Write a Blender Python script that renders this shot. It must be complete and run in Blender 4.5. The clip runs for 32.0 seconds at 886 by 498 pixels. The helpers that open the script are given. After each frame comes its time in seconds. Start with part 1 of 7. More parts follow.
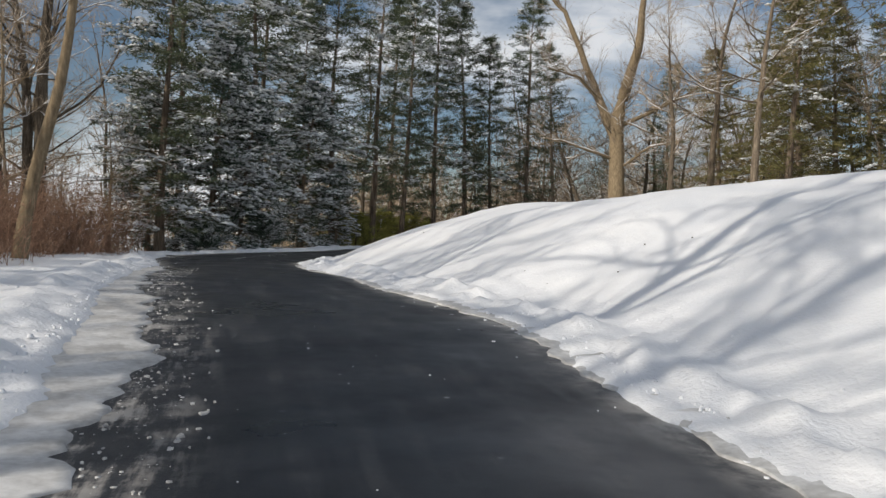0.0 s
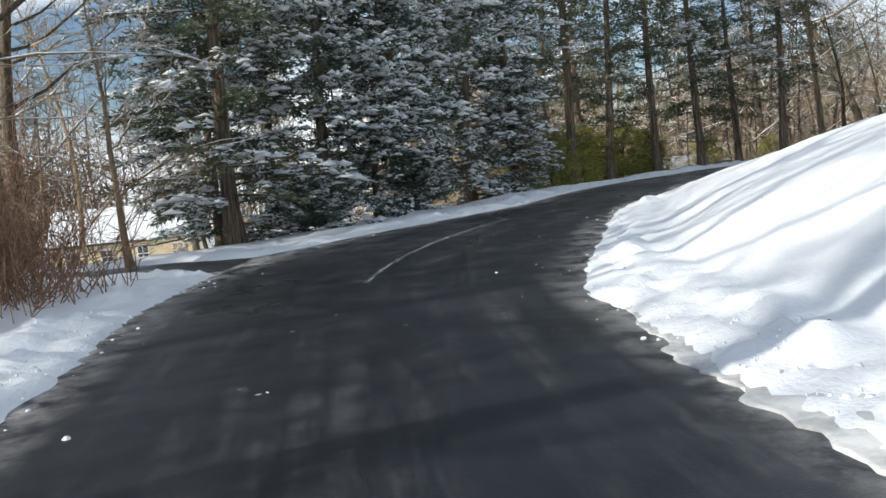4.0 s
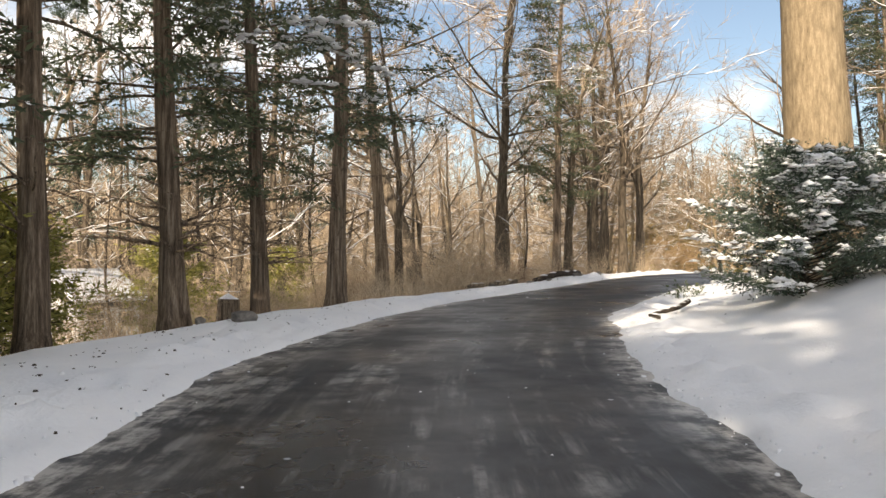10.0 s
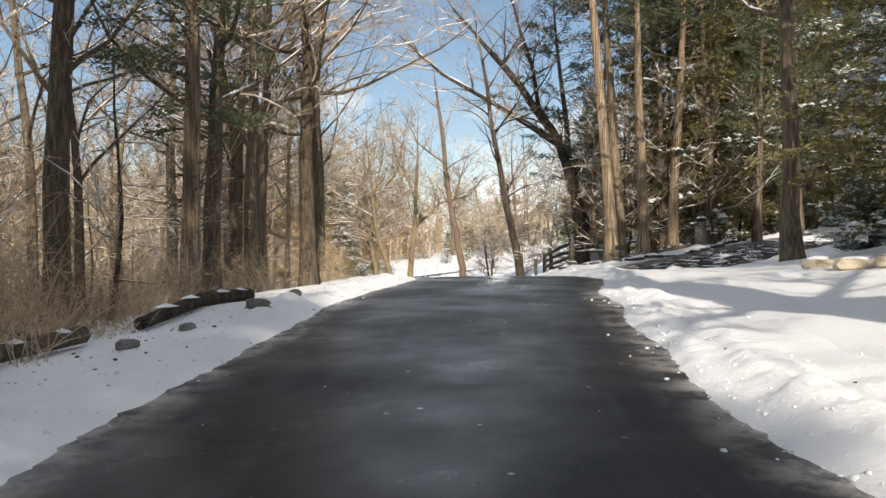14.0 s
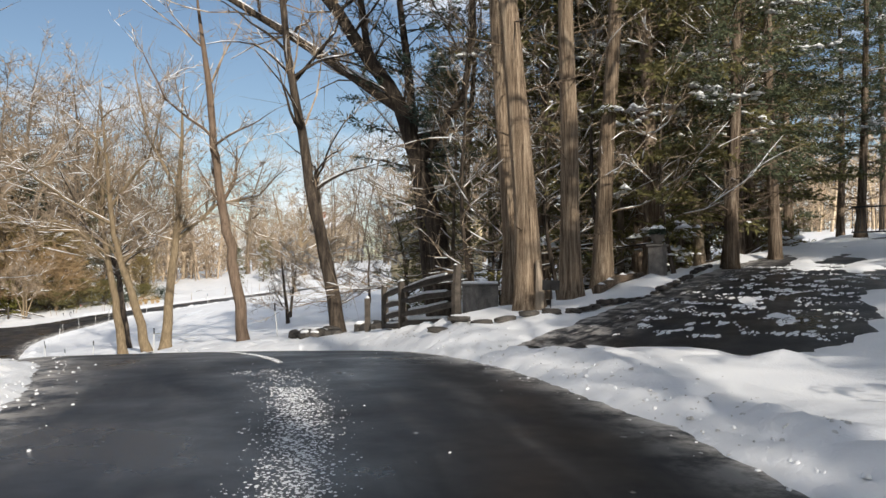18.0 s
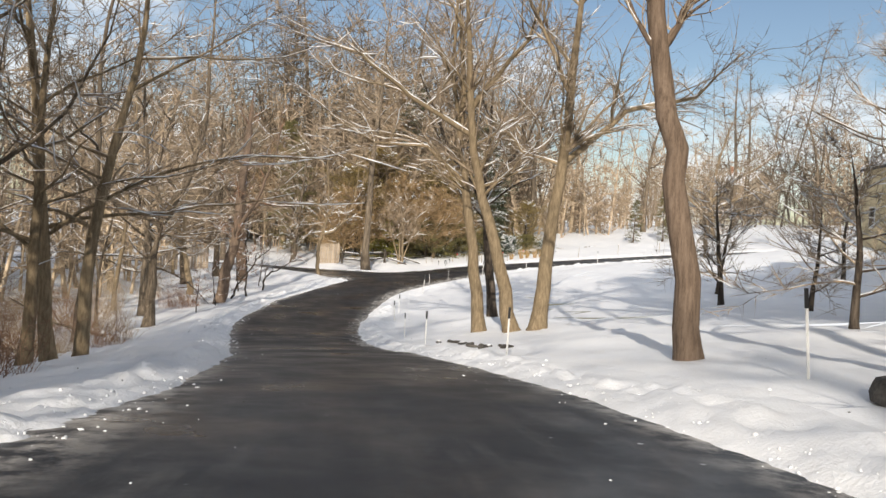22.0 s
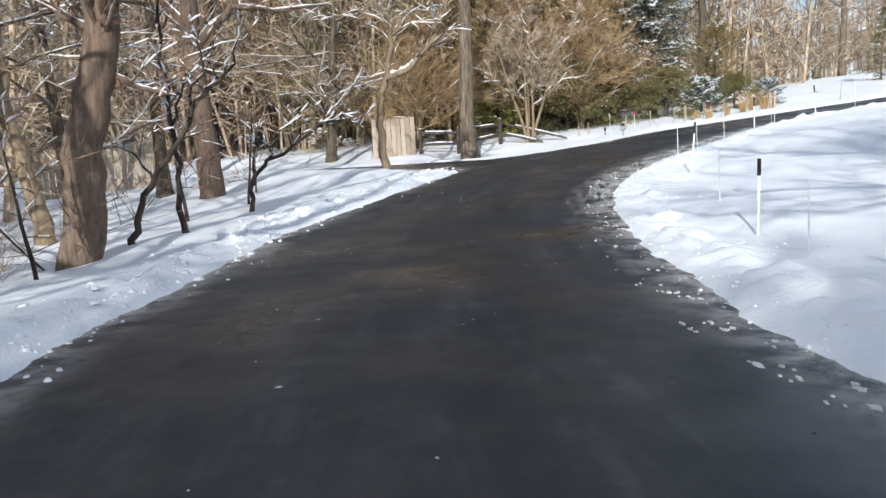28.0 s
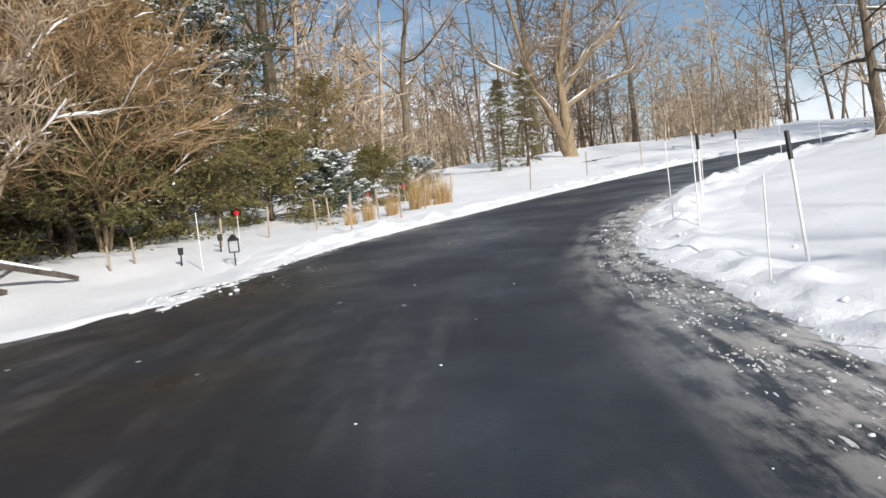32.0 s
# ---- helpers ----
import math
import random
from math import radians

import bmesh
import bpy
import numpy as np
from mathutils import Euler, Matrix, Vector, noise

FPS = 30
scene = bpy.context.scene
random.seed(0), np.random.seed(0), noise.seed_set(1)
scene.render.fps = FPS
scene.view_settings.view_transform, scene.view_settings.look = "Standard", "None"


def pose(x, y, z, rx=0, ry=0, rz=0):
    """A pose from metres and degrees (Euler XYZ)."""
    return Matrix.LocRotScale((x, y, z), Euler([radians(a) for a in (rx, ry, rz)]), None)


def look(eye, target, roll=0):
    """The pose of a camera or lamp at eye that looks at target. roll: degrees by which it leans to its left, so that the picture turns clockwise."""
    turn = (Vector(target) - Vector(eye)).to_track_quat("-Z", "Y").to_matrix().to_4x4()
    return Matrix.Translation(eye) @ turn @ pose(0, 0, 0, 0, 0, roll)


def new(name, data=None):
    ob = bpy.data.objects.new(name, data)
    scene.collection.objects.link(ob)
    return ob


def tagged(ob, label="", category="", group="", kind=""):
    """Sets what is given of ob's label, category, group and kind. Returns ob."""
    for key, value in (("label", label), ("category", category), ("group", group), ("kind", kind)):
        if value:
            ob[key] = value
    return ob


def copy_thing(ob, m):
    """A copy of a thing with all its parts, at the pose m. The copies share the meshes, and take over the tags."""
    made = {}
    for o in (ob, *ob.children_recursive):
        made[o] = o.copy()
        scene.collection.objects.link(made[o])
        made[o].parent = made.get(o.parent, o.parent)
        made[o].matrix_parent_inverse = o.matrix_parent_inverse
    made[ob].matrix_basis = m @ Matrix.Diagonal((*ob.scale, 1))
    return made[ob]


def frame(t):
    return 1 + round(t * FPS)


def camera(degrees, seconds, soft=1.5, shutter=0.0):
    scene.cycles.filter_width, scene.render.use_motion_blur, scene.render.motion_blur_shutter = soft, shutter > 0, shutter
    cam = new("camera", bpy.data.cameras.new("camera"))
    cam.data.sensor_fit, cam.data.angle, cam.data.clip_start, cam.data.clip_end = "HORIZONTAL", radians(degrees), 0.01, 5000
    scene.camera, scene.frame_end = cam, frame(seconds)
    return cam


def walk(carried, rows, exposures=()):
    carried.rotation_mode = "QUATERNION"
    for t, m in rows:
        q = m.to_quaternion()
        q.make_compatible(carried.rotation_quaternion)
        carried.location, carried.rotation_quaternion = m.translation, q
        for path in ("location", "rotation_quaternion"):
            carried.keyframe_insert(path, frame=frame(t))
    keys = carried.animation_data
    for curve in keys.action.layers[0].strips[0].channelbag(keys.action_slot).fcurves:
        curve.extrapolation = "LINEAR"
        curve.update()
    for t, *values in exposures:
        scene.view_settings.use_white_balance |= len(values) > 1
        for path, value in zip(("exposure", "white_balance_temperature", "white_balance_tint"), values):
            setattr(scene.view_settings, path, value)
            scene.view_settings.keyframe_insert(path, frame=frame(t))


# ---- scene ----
cam = camera(57.5, 32.0, soft=1.5)
PATH = [
    (0, (-0.055, 0.144, 1.337), (-0.09, 2.144, 1.346), 1.7),
    (0.5, (-0.375, 2.401, 1.468), (-0.556, 4.393, 1.471), 0.9),
    (1, (-0.85, 4.84, 1.614), (-1.248, 6.8, 1.609), -0.3),
    (1.5, (-1.494, 7.349, 1.728), (-1.922, 9.303, 1.718), -1.1),
    (2, (-2.269, 9.978, 1.849), (-2.718, 11.927, 1.833), -2.0),
    (2.5, (-3.168, 12.599, 1.949), (-3.633, 14.544, 1.922), -2.5),
    (4.5, (-6.337, 23.671, 2.01), (-6.639, 25.64, 1.824), -7.1),
    (5, (-6.911, 26.474, 2.064), (-7.066, 28.457, 1.852), -7.7),
    (5.5, (-7.255, 29.208, 2.093), (-7.255, 31.194, 1.856), -8.2),
    (6, (-7.431, 31.884, 2.142), (-7.29, 33.862, 1.879), -8.2),
    (6.5, (-7.513, 34.482, 2.19), (-7.259, 36.447, 1.913), -7.9),
    (7, (-7.391, 37.233, 2.228), (-7.065, 39.185, 1.94), -7.6),
    (7.5, (-7.024, 39.764, 2.331), (-6.55, 41.681, 2.019), -7.7),
    (8, (-6.56, 42.404, 2.426), (-5.937, 44.278, 2.113), -7.3),
    (8.5, (-5.893, 45.04, 2.524), (-5.211, 46.906, 2.29), -6.2),
    (9, (-5.075, 47.611, 2.766), (-4.192, 49.402, 2.656), -2.2),
    (9.5, (-4.172, 50.15, 2.764), (-3.251, 51.925, 2.799), 0.3),
    (10, (-3.131, 52.624, 2.787), (-2.099, 54.337, 2.834), -0.0),
    (10.5, (-2.011, 54.848, 2.866), (-0.885, 56.501, 2.903), -1.8),
    (11, (-0.706, 57.116, 2.941), (0.495, 58.714, 2.975), -2.5),
    (11.5, (0.681, 59.372, 3.034), (1.996, 60.878, 3.056), -2.6),
    (12, (2.128, 61.458, 3.056), (3.541, 62.874, 3.077), -2.5),
    (12.5, (3.768, 63.48, 3.063), (5.268, 64.803, 3.085), -2.4),
    (13, (5.452, 65.347, 3.071), (6.974, 66.644, 3.095), -1.9),
    (13.5, (7.183, 67.064, 3.129), (8.816, 68.219, 3.151), -1.3),
    (14, (9.024, 68.594, 3.186), (10.729, 69.639, 3.208), -0.8),
    (14.5, (10.946, 70.013, 3.265), (12.705, 70.964, 3.315), -1.1),
    (15, (12.859, 71.171, 3.36), (14.659, 72.042, 3.417), -1.4),
    (15.5, (14.903, 72.456, 3.411), (16.75, 73.222, 3.472), -0.5),
    (17.5, (23.104, 76.012, 3.739), (25.007, 76.623, 3.795), -0.4),
    (18, (24.977, 76.825, 3.795), (26.882, 77.432, 3.849), -0.6),
    (18.5, (26.929, 77.673, 3.795), (28.833, 78.282, 3.85), 0.1),
    (19, (28.768, 78.571, 3.821), (30.667, 79.196, 3.873), 0.5),
    (19.5, (30.509, 79.622, 3.805), (32.337, 80.432, 3.851), 1.0),
    (20, (32.305, 80.772, 3.771), (34.085, 81.683, 3.809), 2.2),
    (20.5, (34.036, 82.008, 3.78), (35.724, 83.079, 3.801), 2.6),
    (21, (35.759, 83.466, 3.621), (37.388, 84.625, 3.628), 3.4),
    (21.5, (37.354, 85.018, 3.458), (38.861, 86.332, 3.425), 3.6),
    (22, (38.903, 86.699, 3.306), (40.33, 88.099, 3.244), 3.0),
    (22.5, (40.32, 88.436, 3.147), (41.666, 89.913, 3.069), 2.2),
    (23, (41.762, 90.355, 2.922), (43.051, 91.881, 2.827), 1.7),
    (23.5, (43.142, 92.275, 2.658), (44.401, 93.823, 2.508), -0.0),
    (24, (44.599, 94.337, 2.345), (45.835, 95.899, 2.168), -1.1),
    (24.5, (46.115, 96.485, 2.045), (47.337, 98.056, 1.846), -1.7),
    (25, (47.666, 98.712, 1.677), (48.881, 100.286, 1.457), -2.0),
    (25.5, (49.28, 100.987, 1.331), (50.483, 102.567, 1.095), -2.4),
    (27.5, (55.958, 110.843, 0.034), (57.168, 112.417, -0.213), -3.3),
    (28, (57.802, 113.258, -0.121), (59.134, 114.727, -0.38), -3.4),
    (28.5, (59.859, 115.589, -0.259), (61.264, 116.989, -0.517), -4.3),
    (29, (61.919, 117.883, -0.362), (63.406, 119.197, -0.611), -5.2),
    (29.5, (63.909, 119.888, -0.311), (65.499, 121.096, -0.419), -5.1),
    (30, (66.039, 121.764, -0.274), (67.659, 122.938, -0.272), -5.3),
    (30.5, (68.181, 123.418, -0.308), (69.931, 124.385, -0.319), -6.0),
    (31, (70.383, 124.983, -0.13), (72.172, 125.876, -0.153), -6.1),
    (31.5, (72.46, 126.253, 0.095), (74.35, 126.904, 0.037), -5.3),
    (32, (74.889, 127.424, 0.234), (76.837, 127.871, 0.157), -5.4),
]
EXPOSURES = [(0, -0.52, 6400, 10), (2, -0.25, 6300, 9), (4.5, 0.22, 5950, 6), (7, 0.32, 5950, 6), (8.3, 0.5, 6500, 9), (9, 0.72, 7100, 11), (11, 0.62, 7300, 13), (12, 0.5, 6950, 12), (14, 0.22, 6650, 10), (15.5, 0.08, 6500, 10), (18, -0.02, 6350, 10), (20, 0.0, 6550, 10.5), (24, 0.1, 6350, 10.5), (25, 0.15, 6050, 9.5), (28, 0.1, 5700, 8), (30, -0.05, 5850, 9.5), (32, -0.1, 6100, 10)]
walk(cam, [(t, look(eye, target, roll)) for t, eye, target, roll in PATH], EXPOSURES)

# ---- light: a low winter sun behind fair-weather clouds' gaps ----
SUN_FROM, SUN_HEIGHT = 218.0, 27.0
world = bpy.data.worlds.new("winter_sky")
scene.world = world
world.use_nodes = True
wn, wl = world.node_tree.nodes, world.node_tree.links
wn.clear()
sky = wn.new("ShaderNodeTexSky")
sky.sky_type, sky.sun_disc = "NISHITA", False
sky.sun_elevation, sky.sun_rotation = radians(SUN_HEIGHT), radians(90 - SUN_FROM)
sky.air_density, sky.dust_density, sky.ozone_density = 1.0, 0.6, 1.0
# thin broken clouds over the sky
where = wn.new("ShaderNodeTexCoord")
squash = wn.new("ShaderNodeMapping")
squash.inputs["Scale"].default_value = (1.0, 1.0, 2.6)
puffs = wn.new("ShaderNodeTexNoise")
puffs.inputs["Scale"].default_value, puffs.inputs["Detail"].default_value, puffs.inputs["Roughness"].default_value = 2.6, 6.0, 0.55
cover = wn.new("ShaderNodeValToRGB")
cover.color_ramp.elements[0].position, cover.color_ramp.elements[1].position = 0.46, 0.6
cloud = wn.new("ShaderNodeMixRGB")
cloud.inputs["Color2"].default_value = (10.5, 10.7, 11.0, 1)
back = wn.new("ShaderNodeBackground")
back.inputs["Strength"].default_value = 0.098
wl.new(where.outputs["Generated"], squash.inputs["Vector"])
wl.new(squash.outputs["Vector"], puffs.inputs["Vector"])
wl.new(puffs.outputs["Fac"], cover.inputs["Fac"])
wl.new(cover.outputs["Color"], cloud.inputs["Fac"])
wl.new(sky.outputs["Color"], cloud.inputs["Color1"])
wl.new(cloud.outputs["Color"], back.inputs["Color"])
wl.new(back.outputs["Background"], wn.new("ShaderNodeOutputWorld").inputs["Surface"])
sun = new("sun", bpy.data.lights.new("sun", "SUN"))
sun.data.energy, sun.data.angle, sun.data.color = 4.8, radians(0.6), (1.0, 0.905, 0.775)
reach = math.cos(radians(SUN_HEIGHT))
sun.matrix_world = look((0, 0, 60), (-reach * math.cos(radians(SUN_FROM)), -reach * math.sin(radians(SUN_FROM)), 60 - math.sin(radians(SUN_HEIGHT))))
scene.view_settings.exposure = 0.0

# ---- materials ----


def shader(name, colour, rough=0.8, spec=0.3):
    mat = bpy.data.materials.new(name)
    mat.use_nodes = True
    b = mat.node_tree.nodes["Principled BSDF"]
    b.inputs["Base Color"].default_value = (*colour, 1)
    b.inputs["Roughness"].default_value = rough
    b.inputs["Specular IOR Level"].default_value = spec
    return mat, mat.node_tree.nodes, mat.node_tree.links, b


def coords(n, l, scale=(1, 1, 1), kind="Object"):
    c, m = n.new("ShaderNodeTexCoord"), n.new("ShaderNodeMapping")
    m.inputs["Scale"].default_value = scale
    l.new(c.outputs[kind], m.inputs["Vector"])
    return m.outputs["Vector"]


def noise_tex(n, l, vec, scale, detail=4, rough=0.55):
    t = n.new("ShaderNodeTexNoise")
    t.inputs["Scale"].default_value, t.inputs["Detail"].default_value, t.inputs["Roughness"].default_value = scale, detail, rough
    l.new(vec, t.inputs["Vector"])
    return t.outputs["Fac"]


def ramp(n, l, fac, stops):
    r = n.new("ShaderNodeValToRGB")
    e = r.color_ramp.elements
    while len(e) < len(stops):
        e.new(0.5)
    for el, (p, c) in zip(e, stops):
        el.position, el.color = p, (*c, 1) if len(c) == 3 else c
    l.new(fac, r.inputs["Fac"])
    return r.outputs["Color"]


def mix(n, l, fac, a, b, how="MIX"):
    m = n.new("ShaderNodeMixRGB")
    m.blend_type = how
    for socket, v in (("Fac", fac), ("Color1", a), ("Color2", b)):
        if isinstance(v, (int, float)):
            m.inputs[socket].default_value = v
        elif isinstance(v, tuple):
            m.inputs[socket].default_value = (*v, 1)
        else:
            l.new(v, m.inputs[socket])
    return m.outputs["Color"]


def bump(n, l, b, height, strength, distance=0.02):
    k = n.new("ShaderNodeBump")
    k.inputs["Strength"].default_value, k.inputs["Distance"].default_value = strength, distance
    l.new(height, k.inputs["Height"])
    l.new(k.outputs["Normal"], b.inputs["Normal"])


def speckled(name, stops, scale, rough=0.8, spec=0.3, stretch=(1, 1, 1), bump_by=0.3, depth=0.01, vary=0.0):
    """A surface whose colour wanders between the stops at two scales; vary: how far objects differ."""
    mat, n, l, b = shader(name, stops[0][1], rough, spec)
    v = coords(n, l, stretch)
    coarse, fine = noise_tex(n, l, v, scale), noise_tex(n, l, v, scale * 7, 3)
    both = mix(n, l, 0.35, coarse, fine)
    col = ramp(n, l, both, stops)
    if vary:
        info = n.new("ShaderNodeObjectInfo")
        hsv = n.new("ShaderNodeHueSaturation")
        span = n.new("ShaderNodeMapRange")
        span.inputs["To Min"].default_value, span.inputs["To Max"].default_value = 1 - vary, 1 + vary
        l.new(info.outputs["Random"], span.inputs["Value"])
        l.new(span.outputs["Result"], hsv.inputs["Value"])
        l.new(col, hsv.inputs["Color"])
        col = hsv.outputs["Color"]
    l.new(col, b.inputs["Base Color"])
    bump(n, l, b, both, bump_by, depth)
    return mat


def leafy(name, stops):
    """Foliage: each clump its own tone, a little light through it."""
    mat, n, l, b = shader(name, stops[0][1], 0.65, 0.25)
    g = n.new("ShaderNodeNewGeometry")
    info = n.new("ShaderNodeObjectInfo")
    both = n.new("ShaderNodeMath")
    both.operation = "MULTIPLY_ADD"
    both.inputs[1].default_value = 0.7
    part_of = n.new("ShaderNodeMath")
    part_of.operation = "MULTIPLY"
    part_of.inputs[1].default_value = 0.3
    l.new(info.outputs["Random"], part_of.inputs[0])
    l.new(g.outputs["Random Per Island"], both.inputs[0])
    l.new(part_of.outputs[0], both.inputs[2])
    col = ramp(n, l, both.outputs[0], stops)
    l.new(col, b.inputs["Base Color"])
    through_leaf = n.new("ShaderNodeBsdfTranslucent")
    l.new(col, through_leaf.inputs["Color"])
    m = n.new("ShaderNodeMixShader")
    m.inputs["Fac"].default_value = 0.25
    l.new(b.outputs["BSDF"], m.inputs[1])
    l.new(through_leaf.outputs["BSDF"], m.inputs[2])
    l.new(m.outputs["Shader"], n["Material Output"].inputs["Surface"])
    return mat


BARK_GREY = speckled("grey_bark", [(0.32, (0.035, 0.028, 0.022)), (0.5, (0.14, 0.112, 0.082)), (0.7, (0.3, 0.245, 0.18))], 4.0, 0.92, 0.1, (4, 4, 0.5), 1.0, 0.06, 0.3)
BARK_TAN = speckled("tan_bark", [(0.3, (0.13, 0.098, 0.064)), (0.5, (0.255, 0.197, 0.125)), (0.7, (0.4, 0.315, 0.205))], 3.0, 0.92, 0.1, (5, 5, 1.1), 0.7, 0.03, 0.2)
BARK_CEDAR = speckled("cedar_bark", [(0.34, (0.04, 0.03, 0.023)), (0.5, (0.17, 0.128, 0.093)), (0.7, (0.42, 0.345, 0.265))], 3.2, 0.92, 0.1, (6, 6, 0.35), 1.0, 0.06, 0.2)
BARK_FLUTED = speckled("fluted_cedar_bark", [(0.36, (0.07, 0.05, 0.036)), (0.5, (0.26, 0.195, 0.135)), (0.66, (0.52, 0.42, 0.31))], 3.4, 0.92, 0.1, (7, 7, 0.22), 1.0, 0.08, 0.15)
BARK_WARM = speckled("warm_brown_bark", [(0.32, (0.085, 0.062, 0.046)), (0.5, (0.17, 0.125, 0.092)), (0.72, (0.27, 0.205, 0.155))], 3.4, 0.92, 0.1, (5, 5, 0.6), 0.8, 0.03, 0.15)
BARK_DARK = speckled("dark_bark", [(0.32, (0.018, 0.015, 0.013)), (0.5, (0.06, 0.048, 0.038)), (0.72, (0.16, 0.13, 0.1))], 3.0, 0.9, 0.15, (3, 3, 0.5), 0.8, 0.04, 0.2)
TWIG = speckled("twig_bark", [(0.36, (0.13, 0.1, 0.073)), (0.5, (0.35, 0.275, 0.195)), (0.66, (0.56, 0.455, 0.34))], 2.0, 0.9, 0.1, vary=0.25, bump_by=0.0)
# tan twigs lifted in tone: sunlight on brush and far woods, in the colour
TWIG_SUNLIT = speckled("sunlit_undergrowth", [(0.36, (0.23, 0.175, 0.115)), (0.5, (0.49, 0.385, 0.265)), (0.66, (0.68, 0.56, 0.41))], 2.0, 0.9, 0.1, vary=0.25, bump_by=0.0)
TWIG_RED = speckled("russet_stem", [(0.36, (0.13, 0.075, 0.05)), (0.5, (0.29, 0.175, 0.115)), (0.66, (0.46, 0.31, 0.215))], 2.0, 0.9, 0.1, vary=0.2, bump_by=0.0)
TWIG_GOLD = speckled("golden_twig", [(0.36, (0.15, 0.1, 0.055)), (0.5, (0.34, 0.235, 0.13)), (0.66, (0.52, 0.38, 0.22))], 2.0, 0.9, 0.1, vary=0.1, bump_by=0.0)
STRAW = speckled("dry_straw", [(0.3, (0.4, 0.27, 0.12)), (0.7, (0.6, 0.43, 0.22))], 3.0, 0.85, 0.1, bump_by=0.0)
NEEDLE_DARK = leafy("dark_needles", [(0.0, (0.05, 0.066, 0.042)), (0.5, (0.1, 0.122, 0.072)), (1.0, (0.175, 0.19, 0.105))])
NEEDLE_OLIVE = leafy("olive_needles", [(0.0, (0.075, 0.075, 0.03)), (0.5, (0.165, 0.155, 0.06)), (1.0, (0.29, 0.24, 0.1))])
NEEDLE_BRONZE = leafy("bronzed_needles", [(0.0, (0.13, 0.11, 0.04)), (0.5, (0.3, 0.225, 0.09)), (1.0, (0.48, 0.35, 0.16))])
NEEDLE_BLUE = leafy("blue_green_needles", [(0.0, (0.045, 0.07, 0.056)), (0.5, (0.085, 0.12, 0.09)), (1.0, (0.15, 0.18, 0.125))])
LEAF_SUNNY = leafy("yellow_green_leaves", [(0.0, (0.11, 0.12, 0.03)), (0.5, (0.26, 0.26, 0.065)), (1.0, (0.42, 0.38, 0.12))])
RAIL_WOOD = speckled("weathered_rail", [(0.3, (0.035, 0.03, 0.026)), (0.6, (0.11, 0.095, 0.08)), (0.8, (0.2, 0.175, 0.15))], 3.0, 0.9, 0.15, (2, 2, 2), 0.6, 0.02, 0.2)
BOARD = speckled("pale_board", [(0.3, (0.3, 0.24, 0.18)), (0.7, (0.48, 0.4, 0.31))], 2.0, 0.85, 0.15, (4, 4, 0.4), 0.3, 0.01, 0.15)
DARK_STONE = speckled("dark_field_stone", [(0.3, (0.03, 0.028, 0.027)), (0.55, (0.085, 0.078, 0.07)), (0.8, (0.17, 0.155, 0.135))], 4.0, 0.88, 0.25, bump_by=0.7, depth=0.03, vary=0.2)
STONE = speckled("field_stone", [(0.3, (0.08, 0.075, 0.07)), (0.55, (0.2, 0.185, 0.165)), (0.8, (0.34, 0.31, 0.27))], 4.0, 0.88, 0.25, bump_by=0.7, depth=0.03, vary=0.25)
WHITE_PAINT = speckled("white_paint", [(0.3, (0.72, 0.72, 0.7)), (0.7, (0.82, 0.82, 0.8))], 3.0, 0.5, 0.4, bump_by=0.05)
BLACK_PAINT = speckled("black_paint", [(0.3, (0.015, 0.015, 0.016)), (0.7, (0.035, 0.035, 0.036))], 3.0, 0.5, 0.4, bump_by=0.05)
CREAM = speckled("cream_siding", [(0.3, (0.55, 0.45, 0.27)), (0.7, (0.68, 0.57, 0.36))], 2.0, 0.7, 0.3, bump_by=0.1)
TAN_WALL = speckled("tan_render", [(0.3, (0.42, 0.36, 0.28)), (0.7, (0.55, 0.48, 0.38))], 2.0, 0.8, 0.2, bump_by=0.15)
BRICK_RED = speckled("chimney_brick", [(0.3, (0.25, 0.1, 0.06)), (0.7, (0.38, 0.17, 0.1))], 4.0, 0.85, 0.2)
DARK_GLASS = shader("window_glass", (0.03, 0.035, 0.04), 0.06, 0.6)[0]


def make_snow():
    mat, n, l, b = shader("snow", (0.86, 0.88, 0.9), 0.55, 0.35)
    v = coords(n, l)
    broad, grain, dirt = noise_tex(n, l, v, 0.9, 5), noise_tex(n, l, v, 22.0, 3), noise_tex(n, l, v, 3.2, 6, 0.65)
    clean = ramp(n, l, broad, [(0.3, (0.8, 0.82, 0.85)), (0.7, (0.88, 0.89, 0.9))])
    grubby = ramp(n, l, dirt, [(0.0, (0, 0, 0)), (0.66, (0, 0, 0)), (0.78, (0.35, 0.35, 0.35))])
    l.new(mix(n, l, grubby, clean, (0.62, 0.58, 0.52)), b.inputs["Base Color"])
    lumps = noise_tex(n, l, v, 5.5, 4, 0.6)
    bump(n, l, b, mix(n, l, 0.35, mix(n, l, 0.6, broad, lumps), grain), 0.4, 0.06)
    b.inputs["Subsurface Weight"].default_value = 0.0
    return mat


